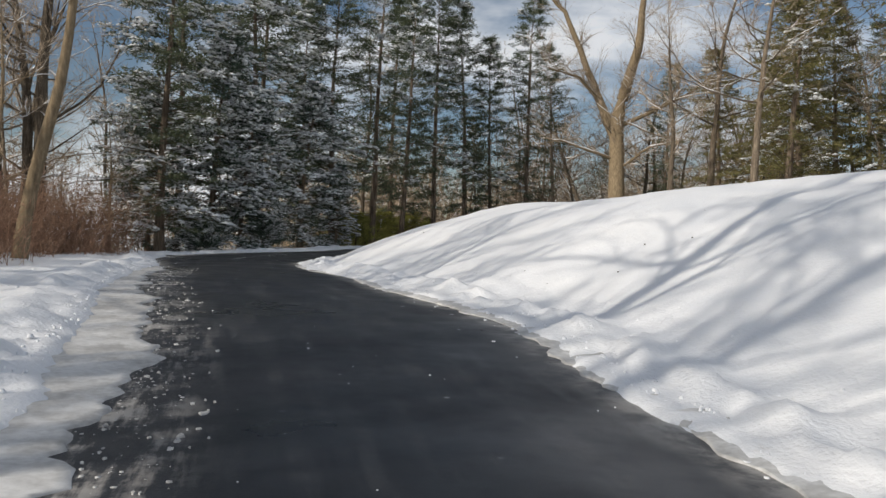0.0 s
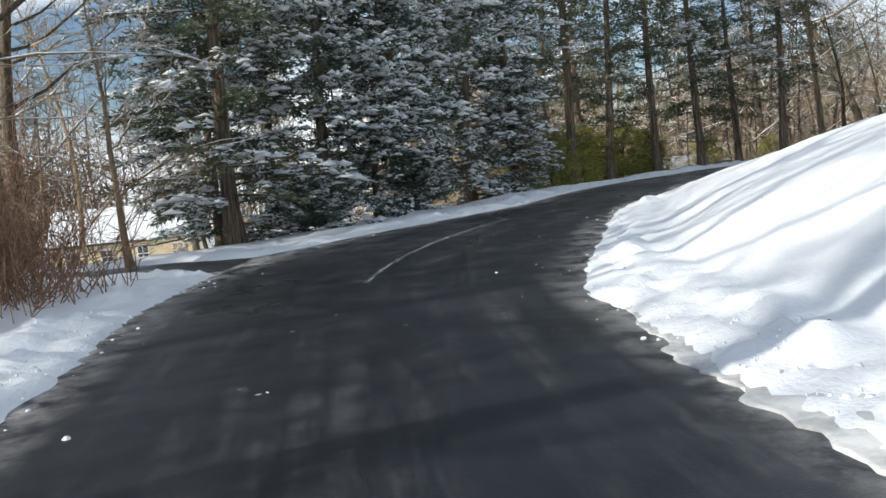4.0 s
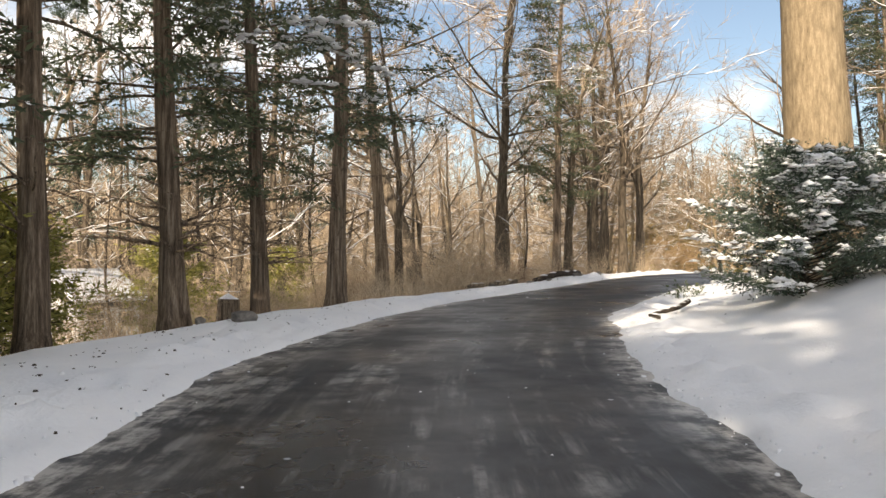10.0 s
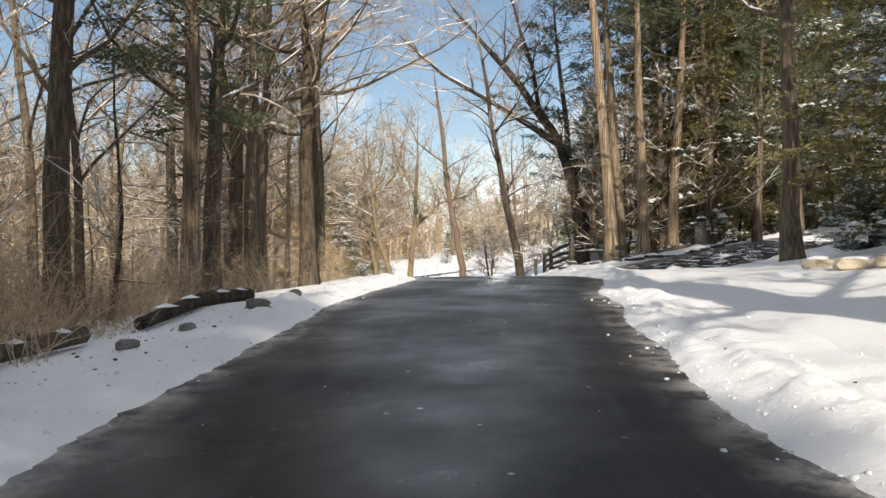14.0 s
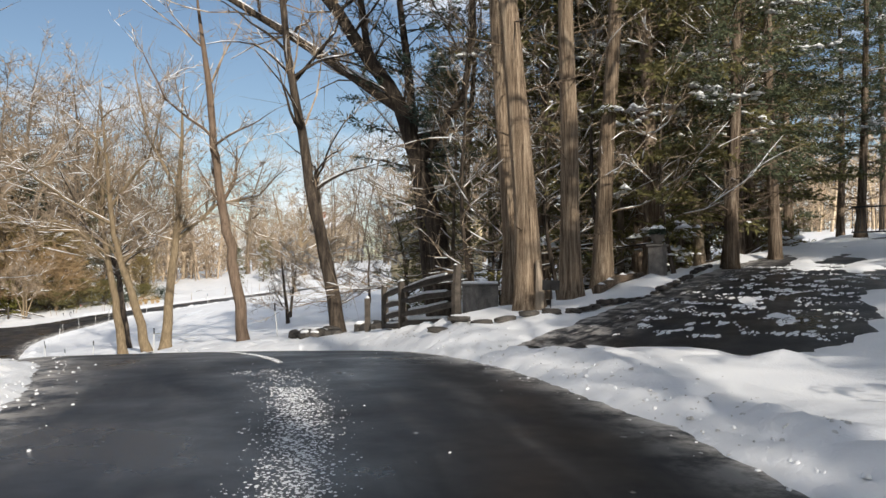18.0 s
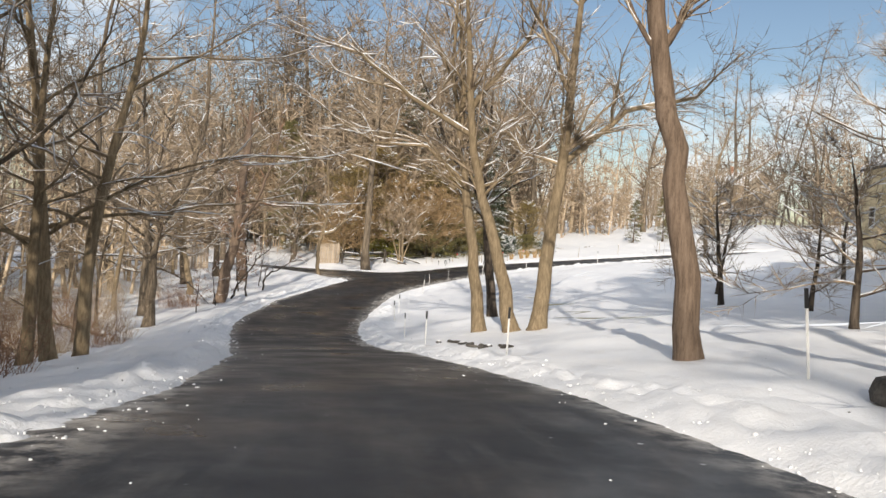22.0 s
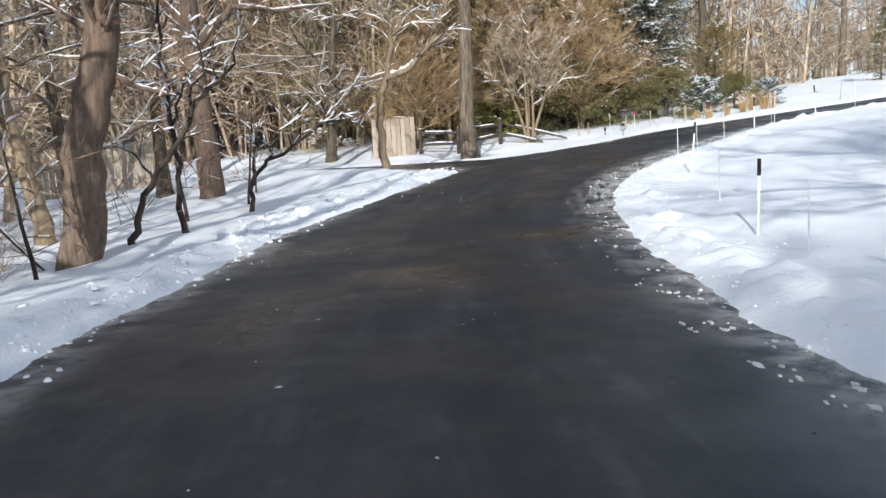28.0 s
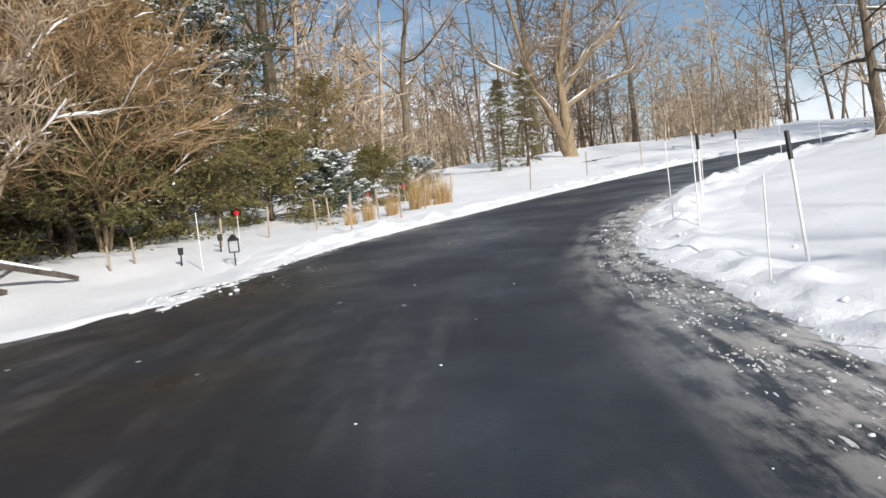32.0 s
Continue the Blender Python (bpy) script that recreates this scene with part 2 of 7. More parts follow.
def make_asphalt():
    mat, n, l, b = shader("asphalt", (0.045, 0.045, 0.047), 0.75, 0.32)
    v = coords(n, l)
    along = coords(n, l, (5.0, 8.0, 1.0), "UV")
    grit, blotch, patch = noise_tex(n, l, v, 90.0, 2), noise_tex(n, l, v, 0.45, 5, 0.6), noise_tex(n, l, v, 2.3, 6, 0.7)
    streak = noise_tex(n, l, along, 3.0, 6, 0.65)
    # the blue cast of these tones stands in for the sky's reflection
    base = ramp(n, l, mix(n, l, 0.3, mix(n, l, 0.5, blotch, streak), grit), [(0.34, (0.007, 0.0088, 0.0128)), (0.52, (0.0145, 0.0168, 0.0218)), (0.74, (0.044, 0.046, 0.05))])
    # salt and frost dried along the wheel tracks, thicker where the drive lies in shade
    split = n.new("ShaderNodeSeparateXYZ")
    c = n.new("ShaderNodeTexCoord")
    l.new(c.outputs["UV"], split.inputs["Vector"])
    place = n.new("ShaderNodeMath")
    place.operation = "MULTIPLY"
    place.inputs[1].default_value = 0.3
    l.new(split.outputs["Y"], place.inputs[0])
    more = ramp(n, l, place.outputs[0], [(0.0, (0.1, 0.1, 0.1)), (0.178, (0.16, 0.16, 0.16)), (0.2, (0.95, 0.95, 0.95)), (0.235, (0.8, 0.8, 0.8)), (0.27, (0.12, 0.12, 0.12)), (1.0, (0.1, 0.1, 0.1))])
    tracks = ramp(n, l, streak, [(0.5, (0, 0, 0)), (0.66, (0.8, 0.8, 0.8))])
    frost = mix(n, l, 1.0, mix(n, l, 1.0, tracks, more, "MULTIPLY"), ramp(n, l, patch, [(0.42, (0, 0, 0)), (0.6, (1, 1, 1))]), "MULTIPLY")
    # grey slush along both edges
    edge = ramp(n, l, split.outputs["X"], [(0.0, (1, 1, 1)), (0.05, (0.45, 0.45, 0.45)), (0.12, (0, 0, 0)), (0.88, (0, 0, 0)), (0.95, (0.45, 0.45, 0.45)), (1.0, (1, 1, 1))])
    mouth = ramp(n, l, place.outputs[0], [(0.0, (1, 1, 1)), (0.515, (1, 1, 1)), (0.525, (0, 0, 0)), (0.572, (0, 0, 0)), (0.582, (1, 1, 1)), (1.0, (1, 1, 1))])
    edge = mix(n, l, 1.0, edge, mouth, "MULTIPLY")
    torn = mix(n, l, 1.0, edge, ramp(n, l, patch, [(0.42, (0, 0, 0)), (0.58, (1, 1, 1))]), "MULTIPLY")
    # dirty slush ground into the inner edge of the last bend
    inner = ramp(n, l, split.outputs["X"], [(0.0, (0, 0, 0)), (0.8, (0, 0, 0)), (0.9, (0.62, 0.62, 0.62)), (1.0, (1, 1, 1))])
    bend = ramp(n, l, place.outputs[0], [(0.0, (0, 0, 0)), (0.505, (0, 0, 0)), (0.53, (1, 1, 1)), (0.59, (1, 1, 1)), (0.61, (0, 0, 0)), (1.0, (0, 0, 0))])
    dragged = noise_tex(n, l, coords(n, l, (22.0, 60.0, 1.0), "UV"), 1.6, 6, 0.7)
    ground_in = mix(n, l, 1.0, mix(n, l, 1.0, inner, bend, "MULTIPLY"), ramp(n, l, mix(n, l, 0.4, dragged, patch), [(0.44, (0, 0, 0)), (0.56, (1, 1, 1))]), "MULTIPLY")
    torn = mix(n, l, 1.0, torn, ground_in, "ADD")
    # and, thinner, along both edges of the shaded bend and the left edge of the first stretch
    both = ramp(n, l, split.outputs["X"], [(0.0, (0.9, 0.9, 0.9)), (0.12, (0.6, 0.6, 0.6)), (0.24, (0, 0, 0)), (0.88, (0, 0, 0)), (0.95, (0.5, 0.5, 0.5)), (1.0, (0.9, 0.9, 0.9))])
    shady = ramp(n, l, place.outputs[0], [(0.0, (0, 0, 0)), (0.14, (0, 0, 0)), (0.17, (0.8, 0.8, 0.8)), (0.23, (0.8, 0.8, 0.8)), (0.27, (0.1, 0.1, 0.1)), (1.0, (0, 0, 0))])
    start = ramp(n, l, place.outputs[0], [(0.0, (1, 1, 1)), (0.09, (1, 1, 1)), (0.115, (0, 0, 0)), (1.0, (0, 0, 0))])
    left = ramp(n, l, split.outputs["X"], [(0.0, (1, 1, 1)), (0.14, (0.85, 0.85, 0.85)), (0.3, (0, 0, 0)), (1.0, (0, 0, 0))])
    where_thin = mix(n, l, 1.0, mix(n, l, 1.0, both, shady, "MULTIPLY"), mix(n, l, 1.0, left, start, "MULTIPLY"), "ADD")
    thin = mix(n, l, 1.0, where_thin, ramp(n, l, mix(n, l, 0.5, dragged, patch), [(0.48, (0, 0, 0)), (0.57, (1, 1, 1))]), "MULTIPLY")
    torn = mix(n, l, 1.0, torn, thin, "ADD")
    crumbs = n.new("ShaderNodeTexVoronoi")
    crumbs.inputs["Scale"].default_value = 3.0
    l.new(v, crumbs.inputs["Vector"])
    white = ramp(n, l, crumbs.outputs["Distance"], [(0.0, (1, 1, 1)), (0.05, (1, 1, 1)), (0.1, (0, 0, 0))])
    spots = mix(n, l, 1.0, white, ramp(n, l, noise_tex(n, l, v, 1.1, 3), [(0.56, (0, 0, 0)), (0.62, (0.8, 0.8, 0.8))]), "MULTIPLY")
    col = mix(n, l, torn, mix(n, l, frost, base, (0.42, 0.41, 0.39)), (0.46, 0.44, 0.41))
    l.new(mix(n, l, spots, col, (0.78, 0.8, 0.83)), b.inputs["Base Color"])
    l.new(ramp(n, l, blotch, [(0.35, (0.26, 0.26, 0.26)), (0.65, (0.6, 0.6, 0.6))]), b.inputs["Roughness"])
    bump(n, l, b, mix(n, l, 0.3, grit, patch), 0.3, 0.008)
    return mat


SNOW, ASPHALT = make_snow(), make_asphalt()
SLUSH = speckled("dirty_slush", [(0.3, (0.3, 0.295, 0.285)), (0.46, (0.5, 0.495, 0.48)), (0.62, (0.72, 0.72, 0.71))], 2.2, 0.5, 0.4, bump_by=0.4, depth=0.02)
CLUMP_SNOW = speckled("settled_snow", [(0.3, (0.82, 0.84, 0.87)), (0.7, (0.9, 0.91, 0.92))], 6.0, 0.6, 0.3, bump_by=0.3, depth=0.02)

# ---- building blocks ----


class Shell:
    """Collects vertices and faces of one part."""

    def __init__(self):
        self.v, self.f = [], []

    def tube(self, pts, radii, sides=6, cap=True):
        base = len(self.v)
        side = Vector((1, 0, 0))
        for k, (p, r) in enumerate(zip(pts, radii)):
            a, b = pts[max(k - 1, 0)], pts[min(k + 1, len(pts) - 1)]
            t = (b - a).normalized()
            side = side - t * side.dot(t)
            if side.length < 1e-3:
                side = t.orthogonal()
            side.normalize()
            up = t.cross(side)
            for j in range(sides):
                w = 2 * math.pi * j / sides
                self.v.append(p + (side * math.cos(w) + up * math.sin(w)) * r)
        for k in range(len(pts) - 1):
            for j in range(sides):
                a, b = base + k * sides + j, base + k * sides + (j + 1) % sides
                self.f.append((a, b, b + sides, a + sides))
        if cap:
            self.f.append(tuple(base + (len(pts) - 1) * sides + j for j in range(sides)))
            self.f.append(tuple(base + sides - 1 - j for j in range(sides)))
        return self

    def lump(self, p, rx, ry, rz, rng):
        """A rounded, flattened lump."""
        base = len(self.v)
        turn = rng.uniform(0, 6.3)
        self.v.append(p + Vector((0, 0, rz * rng.uniform(0.8, 1.2))))
        for j in range(6):
            w = turn + j * math.pi / 3
            k = rng.uniform(0.75, 1.25)
            self.v.append(p + Vector((rx * k * math.cos(w), ry * k * math.sin(w), -rz * 0.25)))
        self.v.append(p + Vector((0, 0, -rz * 0.45)))
        for j in range(6):
            a, b = base + 1 + j, base + 1 + (j + 1) % 6
            self.f += [(base, a, b), (base + 7, b, a)]
        return self

    def blade(self, p, way, length, width, rng):
        """A folded spray of needles: two narrow triangles along way."""
        base = len(self.v)
        side = way.orthogonal().normalized()
        side.rotate(Matrix.Rotation(rng.uniform(0, 6.3), 3, way))
        tip = p + way * length
        mid = p + way * length * 0.45
        self.v += [p, mid + side * width, tip, mid - side * width * 0.8]
        self.f += [(base, base + 1, base + 2), (base, base + 2, base + 3)]

    def box(self, size, m=None, bevel=0.0):
        """A box about the origin of m."""
        bm = bmesh.new()
        bmesh.ops.create_cube(bm, size=1.0)
        bmesh.ops.scale(bm, vec=size, verts=bm.verts)
        if bevel:
            bmesh.ops.bevel(bm, geom=bm.edges[:], offset=bevel, segments=1, affect="EDGES")
        return self.take(bm, m)

    def take(self, bm, m=None):
        base = len(self.v)
        bm.verts.index_update()
        self.v += [(m @ v.co if m else v.co.copy()) for v in bm.verts]
        self.f += [tuple(base + v.index for v in f.verts) for f in bm.faces]
        bm.free()
        return self

    def mesh(self, name, material, smooth=False):
        me = bpy.data.meshes.new(name)
        me.from_pydata([tuple(v) for v in self.v], [], self.f)
        me.materials.append(material)
        if smooth:
            me.shade_smooth()
        return me


def part(name, shell, material, parent, label="", smooth=False):
    """Links one mesh as a part of a thing or of a part."""
    ob = new(name, shell.mesh(name, material, smooth) if isinstance(shell, Shell) else shell)
    ob.parent = parent
    if label:
        tagged(ob, label)
    return ob


def thing(name, label, category, group="", kind="", at=None):
    ob = tagged(new(name), label, category, group, kind)
    if at is not None:
        ob.matrix_basis = at
    return ob

# ---- plan of the road: left edge, right edge, height of the surface ----
ROAD_SOUTH = [
    (0.6, -14, 5.0, -13, -0.4), (-1.25, -2, 3.0, -1, -0.05), (-2.65, 4.7, 1.5, 5.6, 0.25), (-4.1, 9.0, 0.6, 9.8, 0.5), (-5.55, 12.8, -1.1, 13.9, 0.65),
    (-6.9, 16.85, -2.3, 18.3, 0.7), (-8.2, 21.8, -4.1, 23.1, 0.72), (-9.8, 26, -5.2, 27.2, 0.76), (-11.3, 30, -5.7, 30.3, 0.8),
    (-12.1, 34.2, -5.6, 33, 0.86), (-12, 37, -5.4, 36.4, 0.93), (-11.3, 39.6, -5.1, 39, 1.0), (-9.8, 42.5, -4.8, 41.2, 1.1),
    (-8.0, 46.3, -3.6, 44.6, 1.22), (-6.8, 49.3, -2.6, 47.6, 1.38), (-5.2, 53.6, -1.1, 51.7, 1.5), (-3.0, 57.5, 0.9, 55.3, 1.6), (-0.6, 61.5, 3.3, 59, 1.7),
]
ROAD_MIDDLE = [
    (2.2, 65, 5.8, 61.9, 1.77), (5.2, 68.3, 8.2, 64.8, 1.8), (8.55, 71.35, 11, 67, 1.86), (11.85, 73.4, 14.3, 69.3, 1.98), (16.0, 75.6, 18.7, 71.5, 2.15),
    (19.6, 77.65, 22, 73, 2.3), (23.65, 79.6, 26, 74.9, 2.44), (27.8, 81.5, 30, 76.2, 2.5), (31.8, 83.7, 34, 78.3, 2.5), (35, 86.3, 37.5, 80.8, 2.42),
    (38.5, 89.8, 41, 84, 2.1), (40.8, 92.3, 44, 87.4, 1.7), (43.4, 95.6, 47.5, 92.4, 1.2), (46, 99.2, 50.2, 96.6, 0.65),
    (48.9, 103.4, 53, 101.4, 0.0), (51.2, 107.4, 55.4, 105.2, -0.62), (54, 112, 58.4, 109.6, -1.2), (56.9, 116.6, 61.2, 113.2, -1.5),
]
ROAD_NORTH = [
    (60.0, 120.65, 63.8, 116.2, -1.62), (62.7, 123.4, 66.5, 118.8, -1.64), (65.7, 126.15, 69.5, 121.4, -1.56), (70.5, 128.9, 73, 123.9, -1.28),
    (75.2, 131.4, 76.6, 125.4, -1.02), (80.4, 132.6, 80.6, 126.4, -0.7), (84, 132.7, 84, 127.1, -0.46), (87.6, 132.4, 87.6, 127.2, -0.16), (93, 131.3, 92.4, 126.4, 0.2),
    (99.7, 129.2, 98.2, 124.7, 0.7), (109, 124.8, 106.5, 120.8, 1.5), (120, 117.5, 117.5, 113.8, 2.5), (135, 106, 132, 102, 3.7), (155, 88, 152, 84.5, 5.2), (190, 55, 187, 51, 7.0),
]
SIDE_LANE = [(74.0, 129.6, 83.6, 131.6, -0.9), (74.2, 131.6, 83.4, 134.2, -0.88), (74.5, 134.8, 81.6, 136.9, -0.86), (74.7, 138.0, 79.7, 139.5, -0.88), (74.6, 141.4, 78.3, 142.4, -0.9), (73.2, 146.4, 76.8, 147.6, -0.98), (70, 152, 73.2, 153.6, -1.2), (63, 160, 65.8, 162, -1.5), (48, 178, 51, 180, -2)]
WEST_LANE = [(-11.7, 33.4, -11.4, 38.2, 0.86), (-13.0, 34.0, -12.8, 37.5, 0.88), (-16, 34.6, -15.8, 38.2, 0.86), (-22, 35.4, -22, 39.2, 0.6), (-34, 36, -34, 40, -0.2), (-60, 36, -60, 40, -1.5)]
DRIVEWAY = [(37.6, 79.8, 36.4, 74.2, 2.62), (40.2, 79.0, 39.1, 73.6, 2.88), (44.2, 78.1, 43, 72.9, 3.22), (49.3, 76.6, 48.1, 71.6, 3.72), (58, 73.2, 56.6, 69, 4.5), (70, 68.2, 68.6, 64.2, 5.4), (90, 59.5, 88.6, 55.6, 6.8)]


def stations(rows, step=0.6):
    """Evenly spaced cross-sections: left x, y, right x, y, z, and the distance along."""
    rows = np.array(rows, float)
    mid = (rows[:, 0:2] + rows[:, 2:4]) / 2
    run = np.r_[0, np.cumsum(np.hypot(*np.diff(mid, axis=0).T))]
    s = np.arange(0, run[-1], step)
    out = []
    for c in range(5):
        v = rows[:, c]
        m = np.gradient(v, run)
        i = np.clip(np.searchsorted(run, s, side="right") - 1, 0, len(run) - 2)
        h = run[i + 1] - run[i]
        u = (s - run[i]) / h
        out.append(v[i] * (2 * u**3 - 3 * u**2 + 1) + v[i + 1] * (3 * u**2 - 2 * u**3) + h * m[i] * (u**3 - 2 * u**2 + u) + h * m[i + 1] * (u**3 - u**2))
    return np.array(out + [s]).T


MAIN = stations(ROAD_SOUTH + ROAD_MIDDLE + ROAD_NORTH, 0.25)
LANE, DRIVE, WEST = stations(SIDE_LANE, 0.4), stations(DRIVEWAY, 0.4), stations(WEST_LANE, 0.4)
# how the land lies beside the road: metres along it, then heights at these distances from its edge
OUT = np.array([0, 1, 2, 4, 6, 10, 20, 40, 100.0])
LAND_RIGHT = [
    (0, 0.05, 0.12, 0.5, 1.35, 1.9, 2.5, 3.5, 5, 6), (34, 0.05, 0.12, 0.55, 1.45, 2.0, 2.55, 3.6, 5, 6), (55, 0.05, 0.2, 0.6, 1.2, 1.7, 2.3, 3.2, 4.5, 6),
    (66, 0.05, 0.12, 0.32, 0.85, 1.15, 1.6, 2.6, 4, 6), (80, 0.04, 0.14, 0.36, 0.95, 1.15, 1.35, 2.4, 4, 6), (94, 0.05, 0.12, 0.26, 0.6, 0.8, 1.3, 2.4, 4, 6), (108, 0.05, 0.1, 0.2, 0.4, 0.6, 1.2, 2.2, 4, 6),
    (115, 0.05, 0.12, 0.22, 0.42, 0.62, 1.2, 2.2, 4, 6), (120.5, 0.05, 0.36, 0.46, 0.52, 0.55, 1.0, 1.8, 3.4, 6), (130, 0.05, 0.2, 0.28, 0.34, 0.36, 0.5, 1.2, 3, 6), (138, 0.05, 0.18, 0.3, 0.5, 0.6, 0.8, 1.5, 3.2, 6), (150, 0.05, 0.12, 0.22, 0.5, 0.75, 1.2, 2.1, 3.6, 6), (185, 0.05, 0.1, 0.15, 0.25, 0.4, 0.8, 2.0, 4, 7), (240, 0.05, 0.1, 0.15, 0.3, 0.5, 0.8, 2, 3, 4),
]
LAND_LEFT = [
    (0, 0.05, 0.1, 0.1, 0.1, 0.05, 0, -0.4, -1, -2), (40, 0.06, 0.1, 0.12, 0.1, 0.08, 0.0, -0.6, -2, -3), (62, 0.06, 0.1, 0.08, 0, -0.2, -0.8, -2.4, -4, -5),
    (85, 0.06, 0.1, 0.05, -0.2, -0.5, -1.2, -2.9, -4.4, -5), (105, 0.05, 0.08, 0.05, -0.2, -0.5, -1.0, -2.4, -3.6, -4.4), (135, 0.05, 0.05, 0, -0.3, -0.6, -1.0, -1.6, -2.5, -3),
    (165, 0.05, 0.1, 0.05, -0.25, -0.45, -0.6, -0.9, -1, -1), (188, 0.05, 0.1, 0.08, 0.05, 0.1, 0.2, 0.2, 0, 0), (205, 0.05, 0.1, 0.12, 0.2, 0.3, 0.5, 0.9, 1, 1), (240, 0.05, 0.1, 0.15, 0.2, 0.3, 0.6, 1.5, 2, 2),
]


def beside(table, s, d):
    """Height of the land at the distance d from the road's edge, s along the road."""
    keys = np.array([r[0] for r in table], float)
    rows = np.array([r[1:] for r in table])
    per = np.stack([np.interp(s, keys, rows[:, c]) for c in range(len(OUT))])
    d = np.clip(d, 0, 99.9)
    i = np.clip(np.searchsorted(OUT, d, side="right") - 1, 0, len(OUT) - 2)
    u = (d - OUT[i]) / (OUT[i + 1] - OUT[i])
    take = np.arange(len(s))
    return per[i, take] * (1 - u) + per[i + 1, take] * u


def to_road(x, y, road):
    """Signed distance from the edge of a road (minus: on it), the nearest station, and the share across it."""
    mx, my = (road[:, 0] + road[:, 2]) / 2, (road[:, 1] + road[:, 3]) / 2
    d2 = (x[:, None] - mx) ** 2 + (y[:, None] - my) ** 2
    i = np.argmin(d2, axis=1)
    ax, ay = road[i, 2] - road[i, 0], road[i, 3] - road[i, 1]
    w = np.hypot(ax, ay)
    u = ((x - mx[i]) * ax + (y - my[i]) * ay) / w
    along = np.sqrt(np.maximum(d2[np.arange(len(x)), i] - u * u, 0))
    reach = 2.5 if len(road) > 600 else 1.0
    return np.hypot(np.maximum(np.abs(u) - w / 2, 0), np.maximum(along - reach, 0)) - np.maximum(w / 2 - np.abs(u), 0) * (along < reach), i, u


def land(x, y):
    """Height of the snow-covered ground without its small relief, and the distance from the nearest asphalt."""
    x, y = np.atleast_1d(np.asarray(x, float)), np.atleast_1d(np.asarray(y, float))
    z, near = np.empty(len(x)), np.empty(len(x))
    m = MAIN[::7]
    mx, my = (m[:, 0] + m[:, 2]) / 2, (m[:, 1] + m[:, 3]) / 2
    ax, ay = m[:, 2] - m[:, 0], m[:, 3] - m[:, 1]
    w = np.hypot(ax, ay)
    for k in range(0, len(x), 2500):
        px, py = x[k : k + 2500], y[k : k + 2500]
        d_main, i, u = to_road(px, py, MAIN)
        # far from the road the stations share in the height; near it the closest rules
        dx, dy = px[:, None] - mx, py[:, None] - my
        r2 = dx * dx + dy * dy
        weight = 1 / (r2 + 1.0) ** 4
        across = (dx * ax + dy * ay) / w
        right = 1 / (1 + np.exp(-np.clip(across / 1.5, -30, 30)))
        d = np.maximum(np.sqrt(r2) - w / 2, 0)
        s = np.broadcast_to(m[:, 5], d.shape)
        sel = weight > weight.max(axis=1, keepdims=True) * 0.004
        h = np.zeros_like(d)
        sf, df, rf = s[sel], d[sel], right[sel]
        h[sel] = rf * beside(LAND_RIGHT, sf, df) + (1 - rf) * beside(LAND_LEFT, sf, df)
        weight = weight * sel
        zz = (weight * (m[:, 4] + h)).sum(axis=1) / weight.sum(axis=1)
        exact = MAIN[i, 4] + np.where(u > 0, beside(LAND_RIGHT, MAIN[i, 5], d_main), beside(LAND_LEFT, MAIN[i, 5], d_main))
        g = np.clip((d_main - 1.0) / 5.0, 0, 1)
        zz = exact * (1 - g) + zz * g
        dd = d_main
        for road in (LANE, DRIVE, WEST):
            e, j, _ = to_road(px, py, road)
            g = np.clip(e / 6, 0, 1)
            g = g * g * (3 - 2 * g)
            on_main = np.clip((d_main + 0.5) / (4.0 if road is LANE else 1.5), 0, 1)
            zz = zz * (g + (1 - g) * (1 - on_main)) + (road[j, 4] + 0.06) * (1 - g) * on_main
            dd = np.minimum(dd, e)
        z[k : k + 2500], near[k : k + 2500] = zz, dd
    return z, near

# ---- ground and roads ----
WAVES = np.random.RandomState(7).uniform(-1, 1, (40, 4))


def ripple(x, y, size, first=0, count=10):
    """Smooth irregular relief between about -1 and 1, with features of that size."""
    z = np.zeros_like(x)
    for a, b, c, e in WAVES[first : first + count]:
        k = 2 * math.pi / size * (0.6 + abs(c))
        turn = math.atan2(b, a)
        z += np.sin(k * (x * math.cos(turn) + y * math.sin(turn)) + 6 * e + 1.3 * np.sin(k * 0.7 * (y * math.cos(turn) - x * math.sin(turn)) + 9 * c))
    return z / math.sqrt(count)


